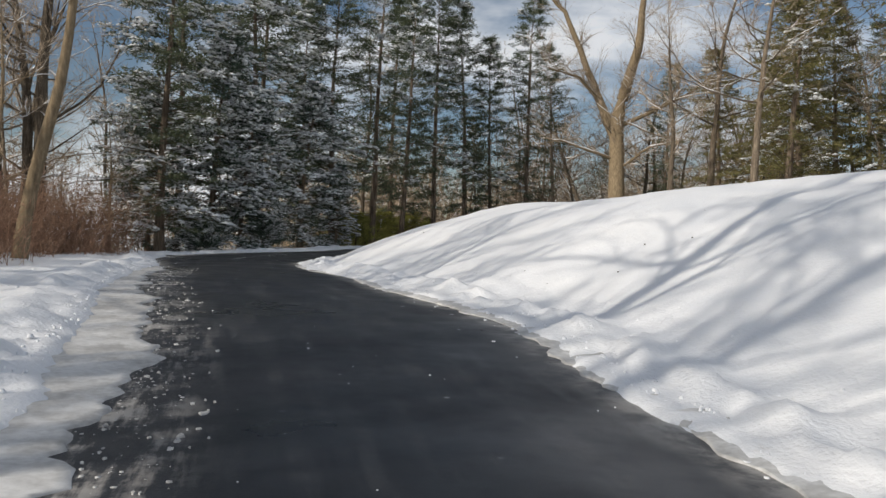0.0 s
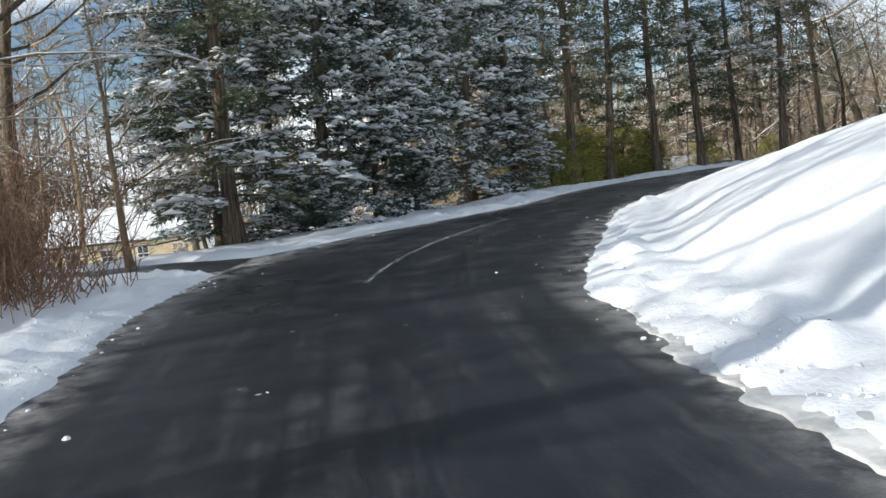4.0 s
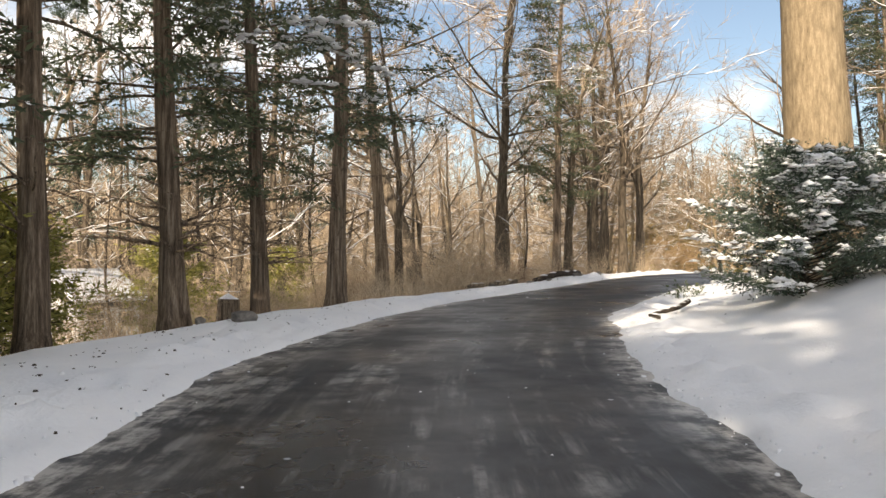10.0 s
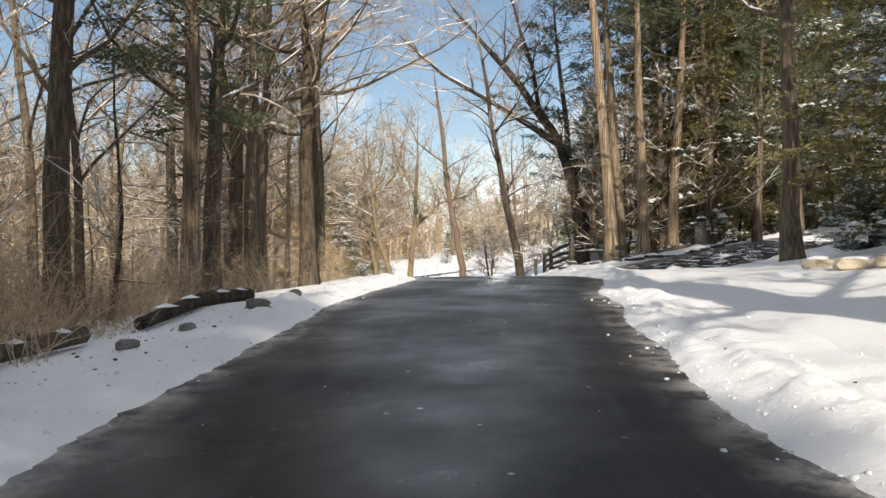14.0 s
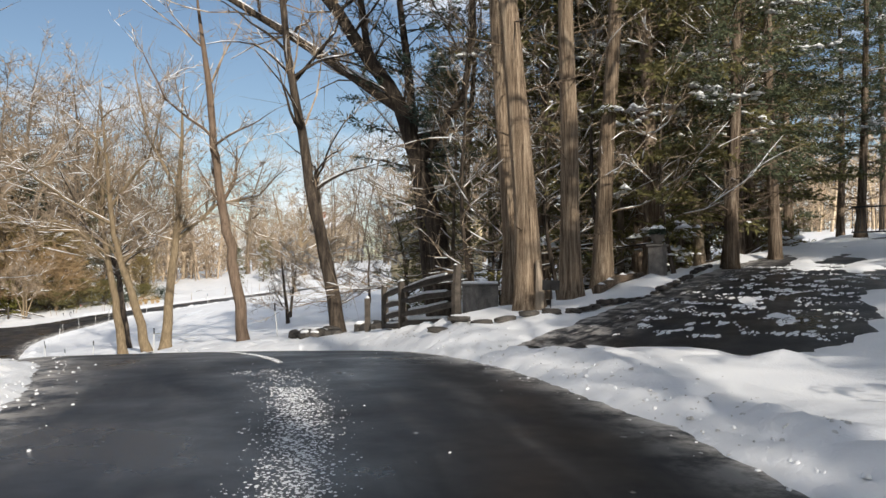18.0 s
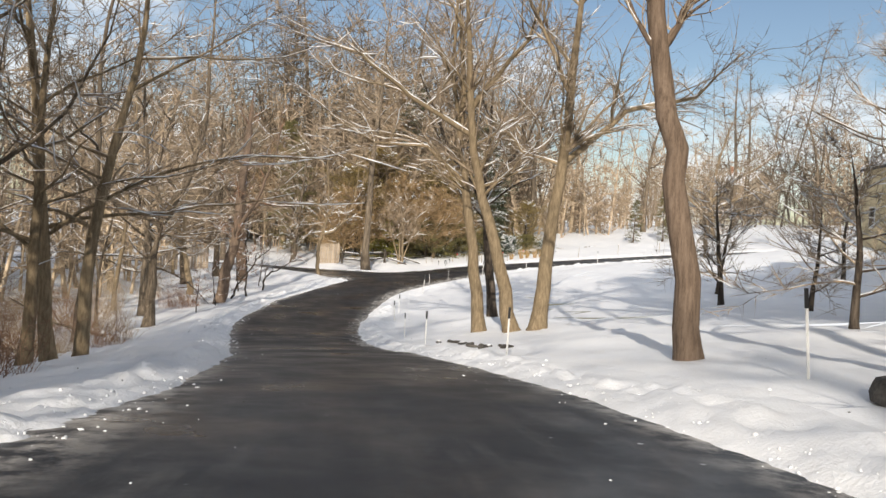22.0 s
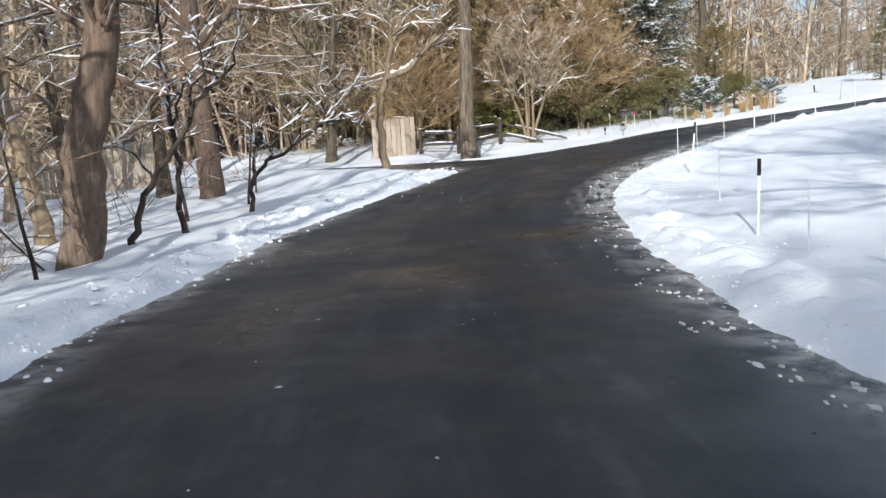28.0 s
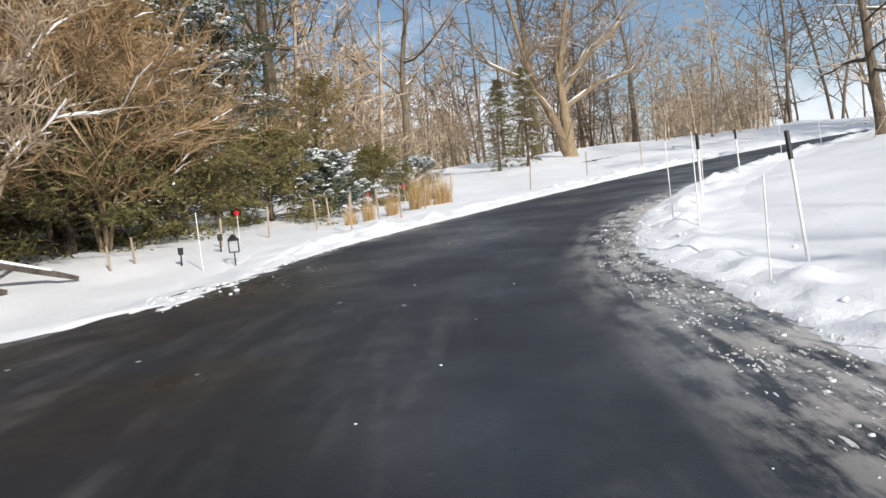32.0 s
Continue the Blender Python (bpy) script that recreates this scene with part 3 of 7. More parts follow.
def snow_height(x, y):
    z, d = land(x, y)
    wobble = 0.03 * ripple(x, y, 1.7) + 0.022 * ripple(x, y, 0.8, 10) + 0.018 * ripple(x, y, 0.33, 6) + 0.06 * ripple(x, y, 6, 20)
    e = d + wobble
    on = np.clip(e / 1.2, 0, 1)
    # packed snow lies in long patches over the driveway and its mouth
    on_drive, j, u = to_road(x, y, DRIVE)
    s = DRIVE[j, 5]
    patch = ripple(s * 0.4 + 3, u * 1.6, 3.0, 3) + 0.3 * ripple(x, y, 0.9, 12) + np.clip(u * 0.45 - 0.4, -1.2, 0.9) + np.clip((1.5 - s) * 1.2, 0, 2.5) - 0.8 + np.clip((s - 11) * 0.4, 0, 2.5)
    sunk = np.where(e < 0, np.clip(0.55 * e, -0.18, 0), 0)
    z = z + np.where(on_drive < 0, np.maximum(sunk, np.clip(patch * 0.25 - 0.14, -0.18, -0.01)), sunk)
    z = z + on * (0.05 * ripple(x, y, 4.5, 5) + 0.01 * ripple(x, y, 0.9, 15) + 0.012 * ripple(x, y, 1.9, 2)) + np.clip((d - 4) / 8, 0, 1) * 0.16 * ripple(x, y, 13, 25)
    calm = np.clip((to_road(x, y, LANE)[0] - 0.5) / 4, 0.1, 1)
    berm = calm * np.exp(-(((e - 0.55) / 0.35) ** 2)) * (0.06 + 0.05 * ripple(x, y, 0.7, 8) + 0.04 * ripple(x, y, 3, 28))
    return z + np.maximum(berm, -0.03), d


def edge_strip(side):
    """The plowed edge of the snow along one side of the road, in fine relief."""
    rows = stations(ROAD_SOUTH + ROAD_MIDDLE + ROAD_NORTH, 0.13)
    rows = rows[(rows[:, 5] > 6) & (rows[:, 5] < 236)]
    out = np.r_[np.arange(-0.5, 0.9, 0.085), 1.0, 1.15, 1.3, 1.5, 1.75]
    w = np.hypot(rows[:, 2] - rows[:, 0], rows[:, 3] - rows[:, 1])
    ux, uy = (rows[:, 2] - rows[:, 0]) / w, (rows[:, 3] - rows[:, 1]) / w
    c = (rows[:, 0:2], rows[:, 2:4])[side > 0]
    x = (c[:, 0, None] + side * ux[:, None] * out).ravel()
    y = (c[:, 1, None] + side * uy[:, None] * out).ravel()
    z, _ = snow_height(x, y)
    o = np.tile(out, len(rows))
    lumpy = np.exp(-(((o - 0.35) / 0.4) ** 2))
    z = z + lumpy * (0.02 * ripple(x, y, 0.42, 9) + 0.014 * ripple(x, y, 0.23, 22)) - 0.05 * np.clip((o - 1.45) / 0.3, 0, 1)
    n = len(out)
    i, j = np.meshgrid(np.arange(len(rows) - 1), np.arange(n - 1), indexing="ij")
    a = (i * n + j).ravel()
    faces = np.stack([a, a + 1, a + n + 1, a + n], 1)
    if side > 0:
        faces = faces[:, ::-1]
    # none where a side way leaves the road
    keep = np.minimum(np.minimum(to_road(x, y, LANE)[0], to_road(x, y, WEST)[0]), to_road(x, y, DRIVE)[0]) > -0.9
    faces = faces[keep[faces].all(axis=1)]
    me = bpy.data.meshes.new("snow_verge")
    me.from_pydata(np.stack([x, y, z], 1).tolist(), [], faces[:, ::-1].tolist())
    me.materials.append(SNOW)
    me.shade_smooth()
    return tagged(new("snow_verge", me), "ragged plowed edge of snow along the asphalt", "snow", kind="structure")


def ground_z(x, y):
    return float(snow_height(np.array([x], float), np.array([y], float))[0][0])


def build_ground():
    cell, big = 0.36, 2.88
    xs, ys = np.arange(-72, 170, big), np.arange(-40, 200, big)
    cx, cy = np.meshgrid(xs + big / 2, ys + big / 2, indexing="ij")
    near = land(cx.ravel(), cy.ravel())[1].reshape(cx.shape)
    fine = near < 9.5
    n = int(round(big / cell))
    gx, gy = (np.arange(len(xs) * n + 1) * cell + xs[0]), (np.arange(len(ys) * n + 1) * cell + ys[0])
    mask = np.repeat(np.repeat(fine, n, 0), n, 1)
    step = np.zeros(mask.shape, bool)
    step[::n, ::n] = True
    use = np.zeros((len(gx), len(gy)), bool)
    use[:-1, :-1] |= mask
    use[1:, :-1] |= mask
    use[:-1, 1:] |= mask
    use[1:, 1:] |= mask
    use[::n, ::n] = True
    index = -np.ones(use.shape, int)
    index[use] = np.arange(use.sum())
    i, j = np.nonzero(use)
    x, y = gx[i], gy[j]
    z, _ = snow_height(x, y)
    # under the finely shaped verge the sheet lies a little deeper
    d_main = np.concatenate([to_road(x[k : k + 3000], y[k : k + 3000], MAIN)[0] for k in range(0, len(x), 3000)])
    z = z - np.where(np.abs(d_main) < 30, 0.09 * np.clip((1.45 - d_main) / 0.4, 0, 1), 0)
    # vertices on the seam between fine and coarse cells lie on the coarse edges
    coarse = ~fine
    fi, fj = np.nonzero(mask)
    faces = [np.stack([index[fi, fj], index[fi + 1, fj], index[fi + 1, fj + 1], index[fi, fj + 1]], 1)]
    ci, cj = np.nonzero(coarse)
    ci, cj = ci * n, cj * n
    faces.append(np.stack([index[ci, cj], index[ci + n, cj], index[ci + n, cj + n], index[ci, cj + n]], 1))
    verts = np.stack([x, y, z], 1)
    # on to the horizon
    rim = [(xs[0], ys[0]), (gx[-1], ys[0]), (gx[-1], gy[-1]), (xs[0], gy[-1])]
    mid = np.array([(xs[0] + gx[-1]) / 2, (ys[0] + gy[-1]) / 2])
    border = [(k, 0) for k in range(0, len(gx), n)] + [(len(gx) - 1, k) for k in range(n, len(gy), n)]
    border += [(k, len(gy) - 1) for k in range(len(gx) - 1 - n, -1, -n)] + [(0, k) for k in range(len(gy) - 1 - n, 0, -n)]
    loop = [index[a, b] for a, b in border]
    ring, out = loop, []
    base = len(verts)
    rows = [verts]
    for grow, drop in ((1.6, -1.0), (4, -1.5), (14, -2.0)):
        p = verts[loop].copy()
        p[:, :2] = mid + (p[:, :2] - mid) * grow
        p[:, 2] = p[:, 2] * 0.5 + drop
        nxt = list(range(base, base + len(loop)))
        rows.append(p)
        base += len(loop)
        for k in range(len(loop)):
            m = (k + 1) % len(loop)
            out.append((ring[k], ring[m], nxt[m], nxt[k])[::-1])
        ring = nxt
    verts = np.concatenate(rows)
    faces = np.concatenate([f for f in faces] + [np.array(out)])
    me = bpy.data.meshes.new("ground")
    me.vertices.add(len(verts))
    me.vertices.foreach_set("co", verts.astype(np.float32).ravel())
    me.loops.add(faces.size)
    me.loops.foreach_set("vertex_index", faces.astype(np.int32).ravel())
    me.polygons.add(len(faces))
    me.polygons.foreach_set("loop_start", np.arange(0, faces.size, 4, dtype=np.int32))
    me.update(calc_edges=True)
    me.validate()
    me.materials.append(SNOW)
    me.shade_smooth()
    return tagged(new("ground", me), "bright snow cover with plowed uneven edges beside the road", "snow", kind="structure")


build_ground()
edge_strip(-1)
edge_strip(1)


def build_road(name, road, lower, label):
    shell = Shell()
    shares = (-0.16, 0.0, 0.2, 0.4, 0.6, 0.8, 1.0, 1.16)
    for lx, ly, rx, ry, z, s in road:
        for u in shares:
            crown = 0.03 * (1 - (2 * u - 1) ** 2)
            shell.v.append(Vector((lx + (rx - lx) * u, ly + (ry - ly) * u, z + crown - (0.06 if u < 0 or u > 1 else 0))))
    if lower:
        # a side way lies on the land it crosses, and runs in under the main road
        at = np.array([(v.x, v.y) for v in shell.v])
        for v, h in zip(shell.v, land(at[:, 0], at[:, 1])[0]):
            v.z = float(h) - lower
    k = len(shares)
    for i in range(len(road) - 1):
        for j in range(k - 1):
            shell.f.append((i * k + j, i * k + j + 1, (i + 1) * k + j + 1, (i + 1) * k + j))
    me = shell.mesh(name, ASPHALT, True)
    uv = me.uv_layers.new(name="along").data
    for loop in me.loops:
        i, j = divmod(loop.vertex_index, k)
        uv[loop.index].uv = (shares[j], road[i][5] / 100)
    return tagged(new(name, me), label, "road", kind="structure")


build_road("road", MAIN, 0.0, "dark damp asphalt lane with scattered crumbs of snow")
build_road("side_lane", LANE, 0.08, "narrow dark asphalt lane leaving the road between snow")
build_road("driveway", DRIVE, 0.08, "asphalt driveway patched with packed snow")
build_road("west_lane", WEST, 0.09, "narrow asphalt lane turning off behind a snow bank")

# ---- trees ----


def curve_points(rng, start, way, length, count, droop=0.0, wander=0.15):
    pts, p, w = [start.copy()], start.copy(), way.normalized()
    for k in range(count):
        w = (w + Vector((rng.uniform(-1, 1), rng.uniform(-1, 1), rng.uniform(-1, 1))) * wander + Vector((0, 0, -droop))).normalized()
        p = p + w * (length / count)
        pts.append(p.copy())
    return pts


def snow_along(shell, pts, radii, rng, share):
    """Snow lying along the upper side of a limb that is not too steep."""
    k = 0
    while k < len(pts) - 1:
        flat = abs((pts[k + 1] - pts[k]).normalized().z)
        if flat < 0.75 and rng.random() < share:
            e = min(k + rng.randint(1, 3), len(pts) - 1)
            run = [pts[m] + Vector((0, 0, radii[m] * 0.75 + 0.006)) for m in range(k, e + 1)]
            r = [max(radii[m] * 0.9, 0.023) for m in range(k, e + 1)]
            r[0], r[-1] = r[0] * 0.5, r[-1] * 0.4
            shell.tube(run, r, 3, False)
            k = e
        k += 1


def twig(shell, p, way, length, rng, wide=0.011):
    """A thin tapering twig: one narrow triangle."""
    base = len(shell.v)
    side = way.orthogonal().normalized()
    side.rotate(Matrix.Rotation(rng.uniform(0, 6.3), 3, way))
    shell.v += [p + side * wide, p - side * wide, p + way * length]
    shell.f.append((base, base + 1, base + 2))


def stem(shell, pts, radius, tip=0.1, sides=14, flute=0.07, seed=0):
    """A trunk through pts with a flared foot and uneven ridges running up it."""
    n = len(pts) - 1
    foot = [pts[0], pts[0].lerp(pts[1], 0.28), pts[0].lerp(pts[1], 0.6)]
    line = foot + pts[1:]
    base = len(shell.v)
    radii = [radius * 1.5, radius * 1.16, radius * 1.03] + [radius * (1 - (1 - tip) * (k / n) ** 0.9) for k in range(1, n + 1)]
    for k, share in enumerate((0.08, 0.45, 0.75)):
        radii[-1 - k] *= share
    shell.tube(line, radii, sides)
    rng = random.Random(seed + int(radius * 1000))
    ridge = [rng.uniform(-1, 1) for j in range(sides)]
    for k, c in enumerate(line):
        for j in range(sides):
            ridge[j] = 0.8 * ridge[j] + 0.45 * rng.uniform(-1, 1)
            v = shell.v[base + k * sides + j]
            shell.v[base + k * sides + j] = c + (v - c) * (1 + flute * ridge[j] * (1.6 if k < 2 else 1))


def dress(rng, limb, lr, length, wood, white, twigs, fine, snow):
    """Side branches, twigs and snow along one limb."""
    snow_along(white, limb, lr, rng, snow)
    n = len(limb) - 1
    for c in range(twigs):
        m = rng.randint(1, n - 1) if n > 1 else 0
        out2 = (limb[m + 1] - limb[m]).normalized() + Vector((rng.uniform(-1, 1), rng.uniform(-1, 1), rng.uniform(-0.4, 0.8))) * 0.95
        l2 = length * rng.uniform(0.22, 0.55)
        r2 = min(max(lr[m] * 0.5, 0.009), 0.04)
        sub = curve_points(rng, limb[m], out2, l2, 4, 0.0, 0.28)
        sr = [r2 * (1 - 0.75 * e / 4) for e in range(5)]
        wood.tube(sub, sr, 3, False)
        if rng.random() < 0.8:
            snow_along(white, sub, sr, rng, snow * 0.75)
        for t in range(fine):
            e = rng.randint(1, 4)
            out3 = (Vector((rng.uniform(-1, 1), rng.uniform(-1, 1), rng.uniform(-0.5, 0.9))) + (sub[e] - sub[e - 1]).normalized() * 0.8).normalized()
            twig(wood, sub[e].lerp(sub[e - 1], rng.random()), out3, l2 * rng.uniform(0.25, 0.75), rng)


def grow_bare(seed, height, radius, limb_from=0.35, spread=0.55, limbs=14, twigs=5, fine=4, lean=(0, 0), snow=0.5, stems=1, rise=0.55):
    """Trunk, branches and the snow on them of a leafless tree."""
    rng = random.Random(seed)
    trunk, wood, white, limbwood = Shell(), Shell(), Shell(), Shell()
    for s in range(stems):
        away = Vector((math.cos(s * 2.1 + seed), math.sin(s * 2.1 + seed), 0)) * (0.16 if stems > 1 else 0.0)
        pts = curve_points(rng, away * radius * 5 + Vector((0, 0, -0.25)), Vector((lean[0], lean[1], 1)) + away, height, 12, 0, 0.09)
        radii = [radius * (1 - 0.9 * (k / 12) ** 0.9) for k in range(13)]
        stem(trunk, pts, radius)
        for b in range(limbs):
            u = limb_from + (1 - limb_from) * (b + rng.random() * 0.8) / limbs
            k = min(int(u * 12), 11)
            p = pts[k].lerp(pts[k + 1], u * 12 - k)
            w = rng.uniform(0, 6.3)
            out = Vector((math.cos(w), math.sin(w), rise + rng.uniform(-0.45, 0.5) + (u - 0.5) * 0.6))
            length = height * spread * (1.2 - u) * rng.uniform(0.6, 1.2)
            r = radii[k] * rng.uniform(0.3, 0.5)
            limb = curve_points(rng, p, out, length, 7, -0.03, 0.24)
            lr = [r * (1 - 0.85 * m / 7) for m in range(8)]
            (limbwood if r > 0.035 else wood).tube(limb, lr, 5 if r > 0.03 else 4, False)
            dress(rng, limb, lr, length, wood, white, twigs, fine, snow)
    return trunk, wood, white, limbwood


def grow_hero(seed, radius, lines, twigs=7, fine=10, snow=0.85, tip=0.3, reach=1.0):
    """A tree drawn limb by limb: each line is a first radius and points of x, y, z."""
    rng = random.Random(seed)
    trunk, wood, white, limbwood = Shell(), Shell(), Shell(), Shell()
    for k, (r, *points) in enumerate(lines):
        knots = [Vector(p) for p in points]
        pts = []
        for a, b in zip(knots[:-1], knots[1:]):
            for m in range(4):
                pts.append(a.lerp(b, m / 4) + Vector((rng.gauss(0, 0.02), rng.gauss(0, 0.02), 0)) * (0 if m == 0 else 2))
        pts.append(knots[-1])
        n = len(pts) - 1
        lr = [r * (1 - 0.8 * m / n) for m in range(n + 1)]
        if k == 0:
            stem(trunk, pts, r, tip, 16, 0.035, seed)
        else:
            limbwood.tube(pts, lr, 7, False)
        length = sum((b - a).length for a, b in zip(pts[:-1], pts[1:]))
        for b in range(9 if k == 0 else 5):
            m = rng.randint(n // 2 if k == 0 else 2, n - 1)
            w = rng.uniform(0, 6.3)
            side = curve_points(rng, pts[m], Vector((math.cos(w), math.sin(w), rng.uniform(0.2, 0.9))) + (pts[m + 1] - pts[m]).normalized() * 0.5, rng.uniform(1.8, 4.2) * reach, 7, -0.02, 0.25)
            sr = [min(lr[m] * 0.55, 0.06) * (1 - 0.85 * e / 7) for e in range(8)]
            limbwood.tube(side, sr, 5, False)
            dress(rng, side, sr, 3.2 * reach, wood, white, twigs, fine, snow)
        upper = pts[n // 2 :] if k == 0 else pts
        dress(rng, upper, lr[-len(upper) :], length * 0.7 * min(reach + 0.15, 1), wood, white, twigs * (2 if k else 1), fine, snow)
        if k:
            snow_along(white, pts, lr, rng, snow)
    return trunk, wood, white, limbwood


def grow_conifer(seed, height, radius, crown_from, reach, boughs, sprays, blade=0.3, snow=0.35, shape=1.0, droop=0.08, broad=0.3, lean=(0, 0), dead=0, clump=1.2):
    """Trunk, foliage, and snow of an evergreen; shape: 1 is a cone, 0 a column."""
    rng = random.Random(seed)
    trunk, green, white, limbwood = Shell(), Shell(), Shell(), Shell()
    pts = curve_points(rng, Vector((0, 0, -0.25)), Vector((lean[0], lean[1], 1)), height, 10, 0, 0.035)
    stem(trunk, pts, radius, 0.12, 16, 0.11, seed)
    for b in range(dead):
        u = rng.uniform(0.08, max(crown_from, 0.15))
        k = int(u * 10)
        w = rng.uniform(0, 6.3)
        limbwood.tube(curve_points(rng, pts[k].lerp(pts[k + 1], u * 10 - k), Vector((math.cos(w), math.sin(w), rng.uniform(-0.1, 0.5))), reach * rng.uniform(0.25, 0.7), 4, 0.03, 0.2), [0.022, 0.018, 0.013, 0.009, 0.004], 4, False)
    for b in range(boughs):
        u = crown_from + (1 - crown_from) * ((b + rng.random()) / boughs) ** 0.9
        u = min(u, 0.985)
        k = min(int(u * 10), 9)
        p = pts[k].lerp(pts[k + 1], u * 10 - k)
        up = (u - crown_from) / (1 - crown_from)
        length = reach * ((1 - up) * shape + (1 - shape) * min(1, 3 * (1 - up)) + 0.1) * rng.uniform(0.55, 1.15) * min(1, 0.6 + 3 * up)
        w = rng.uniform(0, 6.3)
        out = Vector((math.cos(w), math.sin(w), 0.1 + 0.45 * up + rng.uniform(-0.15, 0.2)))
        limb = curve_points(rng, p, out, length, 5, droop, 0.1)
        r = max(0.012, radius * 0.16 * (1 - 0.7 * up))
        limbwood.tube(limb, [r, r * 0.85, r * 0.65, r * 0.5, r * 0.35, r * 0.15], 3, False)
        laden = rng.random() < snow
        for c in range(sprays):
            m = rng.uniform(0.9, 5)
            i = min(int(m), 4)
            q = limb[i].lerp(limb[i + 1], m - i)
            along = (limb[i + 1] - limb[i]).normalized()
            side = Vector((-along.y, along.x, 0))
            fan = (along * rng.uniform(0.3, 1.0) + side * rng.uniform(-1, 1) + Vector((0, 0, rng.uniform(-0.35, 0.3)))).normalized()
            run = broad * rng.uniform(0.5, 2.4) * (1.15 - 0.1 * m)
            for s in range(7):
                p2 = q + fan * run * (s + 0.6) / 7 + Vector((rng.gauss(0, 0.04), rng.gauss(0, 0.04), rng.gauss(0, 0.04)))
                way = (fan * 0.75 + Vector((rng.gauss(0, 0.6), rng.gauss(0, 0.6), rng.gauss(-0.05, 0.4)))).normalized()
                green.blade(p2, way, blade * rng.uniform(0.6, 1.3), blade * rng.uniform(0.09, 0.2), rng)
            if laden and rng.random() < 0.6:
                for u in (0.4, 0.75, 1.05):
                    if rng.random() < 0.75:
                        k2 = blade * clump * rng.uniform(0.3, 0.75)
                        white.lump(q + fan * run * u + Vector((rng.gauss(0, 0.05), rng.gauss(0, 0.05), blade * 0.12)), k2 * rng.uniform(0.9, 1.6), k2, k2 * rng.uniform(0.35, 0.6), rng)
                for u in range(3):
                    way = (fan * 0.7 + Vector((rng.gauss(0, 0.6), rng.gauss(0, 0.6), rng.gauss(-0.2, 0.3)))).normalized()
                    white.blade(q + fan * run * rng.random() + Vector((0, 0, blade * 0.1)), way, blade * rng.uniform(0.5, 0.9), blade * rng.uniform(0.12, 0.24), rng)
            elif rng.random() < snow * 0.5:
                white.blade(q + fan * run * rng.random() + Vector((0, 0, blade * 0.1)), fan, blade * rng.uniform(0.4, 0.8), blade * 0.18, rng)
    return trunk, green, white, limbwood


def template(name, label, category, built, wood, crown, crown_name, group=""):
    """A tree as a thing with its parts, standing at the origin until it is set out."""
    trunk, leaf, white, limbwood = built
    ob = thing(name, label, category, group)
    part("trunk", trunk, wood, ob, smooth=True)
    if limbwood.v:
        tagged(part("limb", limbwood, wood, ob, smooth=True), kind="stuff")
    tagged(part(crown_name, leaf, crown, ob), kind="stuff")
    if white.v:
        tagged(part("snow", white, CLUMP_SNOW, ob, "snow caught on the branches", smooth=True), kind="stuff")
    return ob


used = set()


def set_out(ob, x, y, size=1.0, turn=0.0, sink=0.0, label="", lift=0.0):
    """Stands a tree or bush on the ground at x, y; the first one is the template itself."""
    z = ground_z(x, y) - sink + lift
    m = Matrix.Translation((x, y, z)) @ Matrix.Rotation(radians(turn), 4, "Z") @ Matrix.Scale(size, 4)
    if ob.name in used:
        made = copy_thing(ob, Matrix.Translation((x, y, z)) @ Matrix.Rotation(radians(turn), 4, "Z"))
        made.scale = (size,) * 3
    else:
        used.add(ob.name)
        ob.matrix_basis = m
        made = ob
    if label:
        tagged(made, label)
    return made


bare_label = "leafless grey-brown tree with snow lying along its branches"
BARE = [
    template("bare_tree", bare_label, "tree", grow_bare(11, 17, 0.26, 0.26, 0.5, 18, 8, 11, snow=0.5), BARK_GREY, TWIG, "twig_crown"),
    template("bare_tree", bare_label, "tree", grow_bare(12, 20, 0.28, 0.34, 0.44, 18, 8, 11, (0.05, 0.02), 0.4), BARK_GREY, TWIG, "twig_crown"),
    template("bare_tree", bare_label, "tree", grow_bare(13, 14, 0.2, 0.22, 0.58, 17, 8, 11, (-0.06, 0.05), 0.6), BARK_TAN, TWIG, "twig_crown"),
    template("pine_tree", "tall dark pine with sparse tufted boughs behind the fence", "tree", grow_conifer(35, 20, 0.28, 0.27, 4.4, 70, 22, 0.22, 0.05, 0.3, 0.02, 0.36, (-0.03, 0.1), dead=14), BARK_DARK, NEEDLE_BLUE, "foliage"),
]
THIN = [
    template("young_tree", "slender leafless woodland tree in snow", "tree", grow_bare(21, 14, 0.12, 0.2, 0.42, 14, 5, 8, (0.05, 0), 0.8), BARK_GREY, TWIG, "twig_crown"),
    template("young_tree", "slender leafless woodland tree in snow", "tree", grow_bare(22, 17, 0.15, 0.25, 0.38, 14, 5, 8, (-0.08, 0.05), 0.75), BARK_TAN, TWIG, "twig_crown"),
    template("young_tree", "slender leafless woodland tree in snow", "tree", grow_bare(23, 10, 0.09, 0.12, 0.5, 14, 5, 8, (0.06, 0.1), 0.8), BARK_DARK, TWIG, "twig_crown"),
    template("young_tree", "slender leafless woodland tree in snow", "tree", grow_bare(24, 20, 0.19, 0.22, 0.34, 15, 5, 8, (0.0, -0.06), 0.7), BARK_GREY, TWIG, "twig_crown"),
]
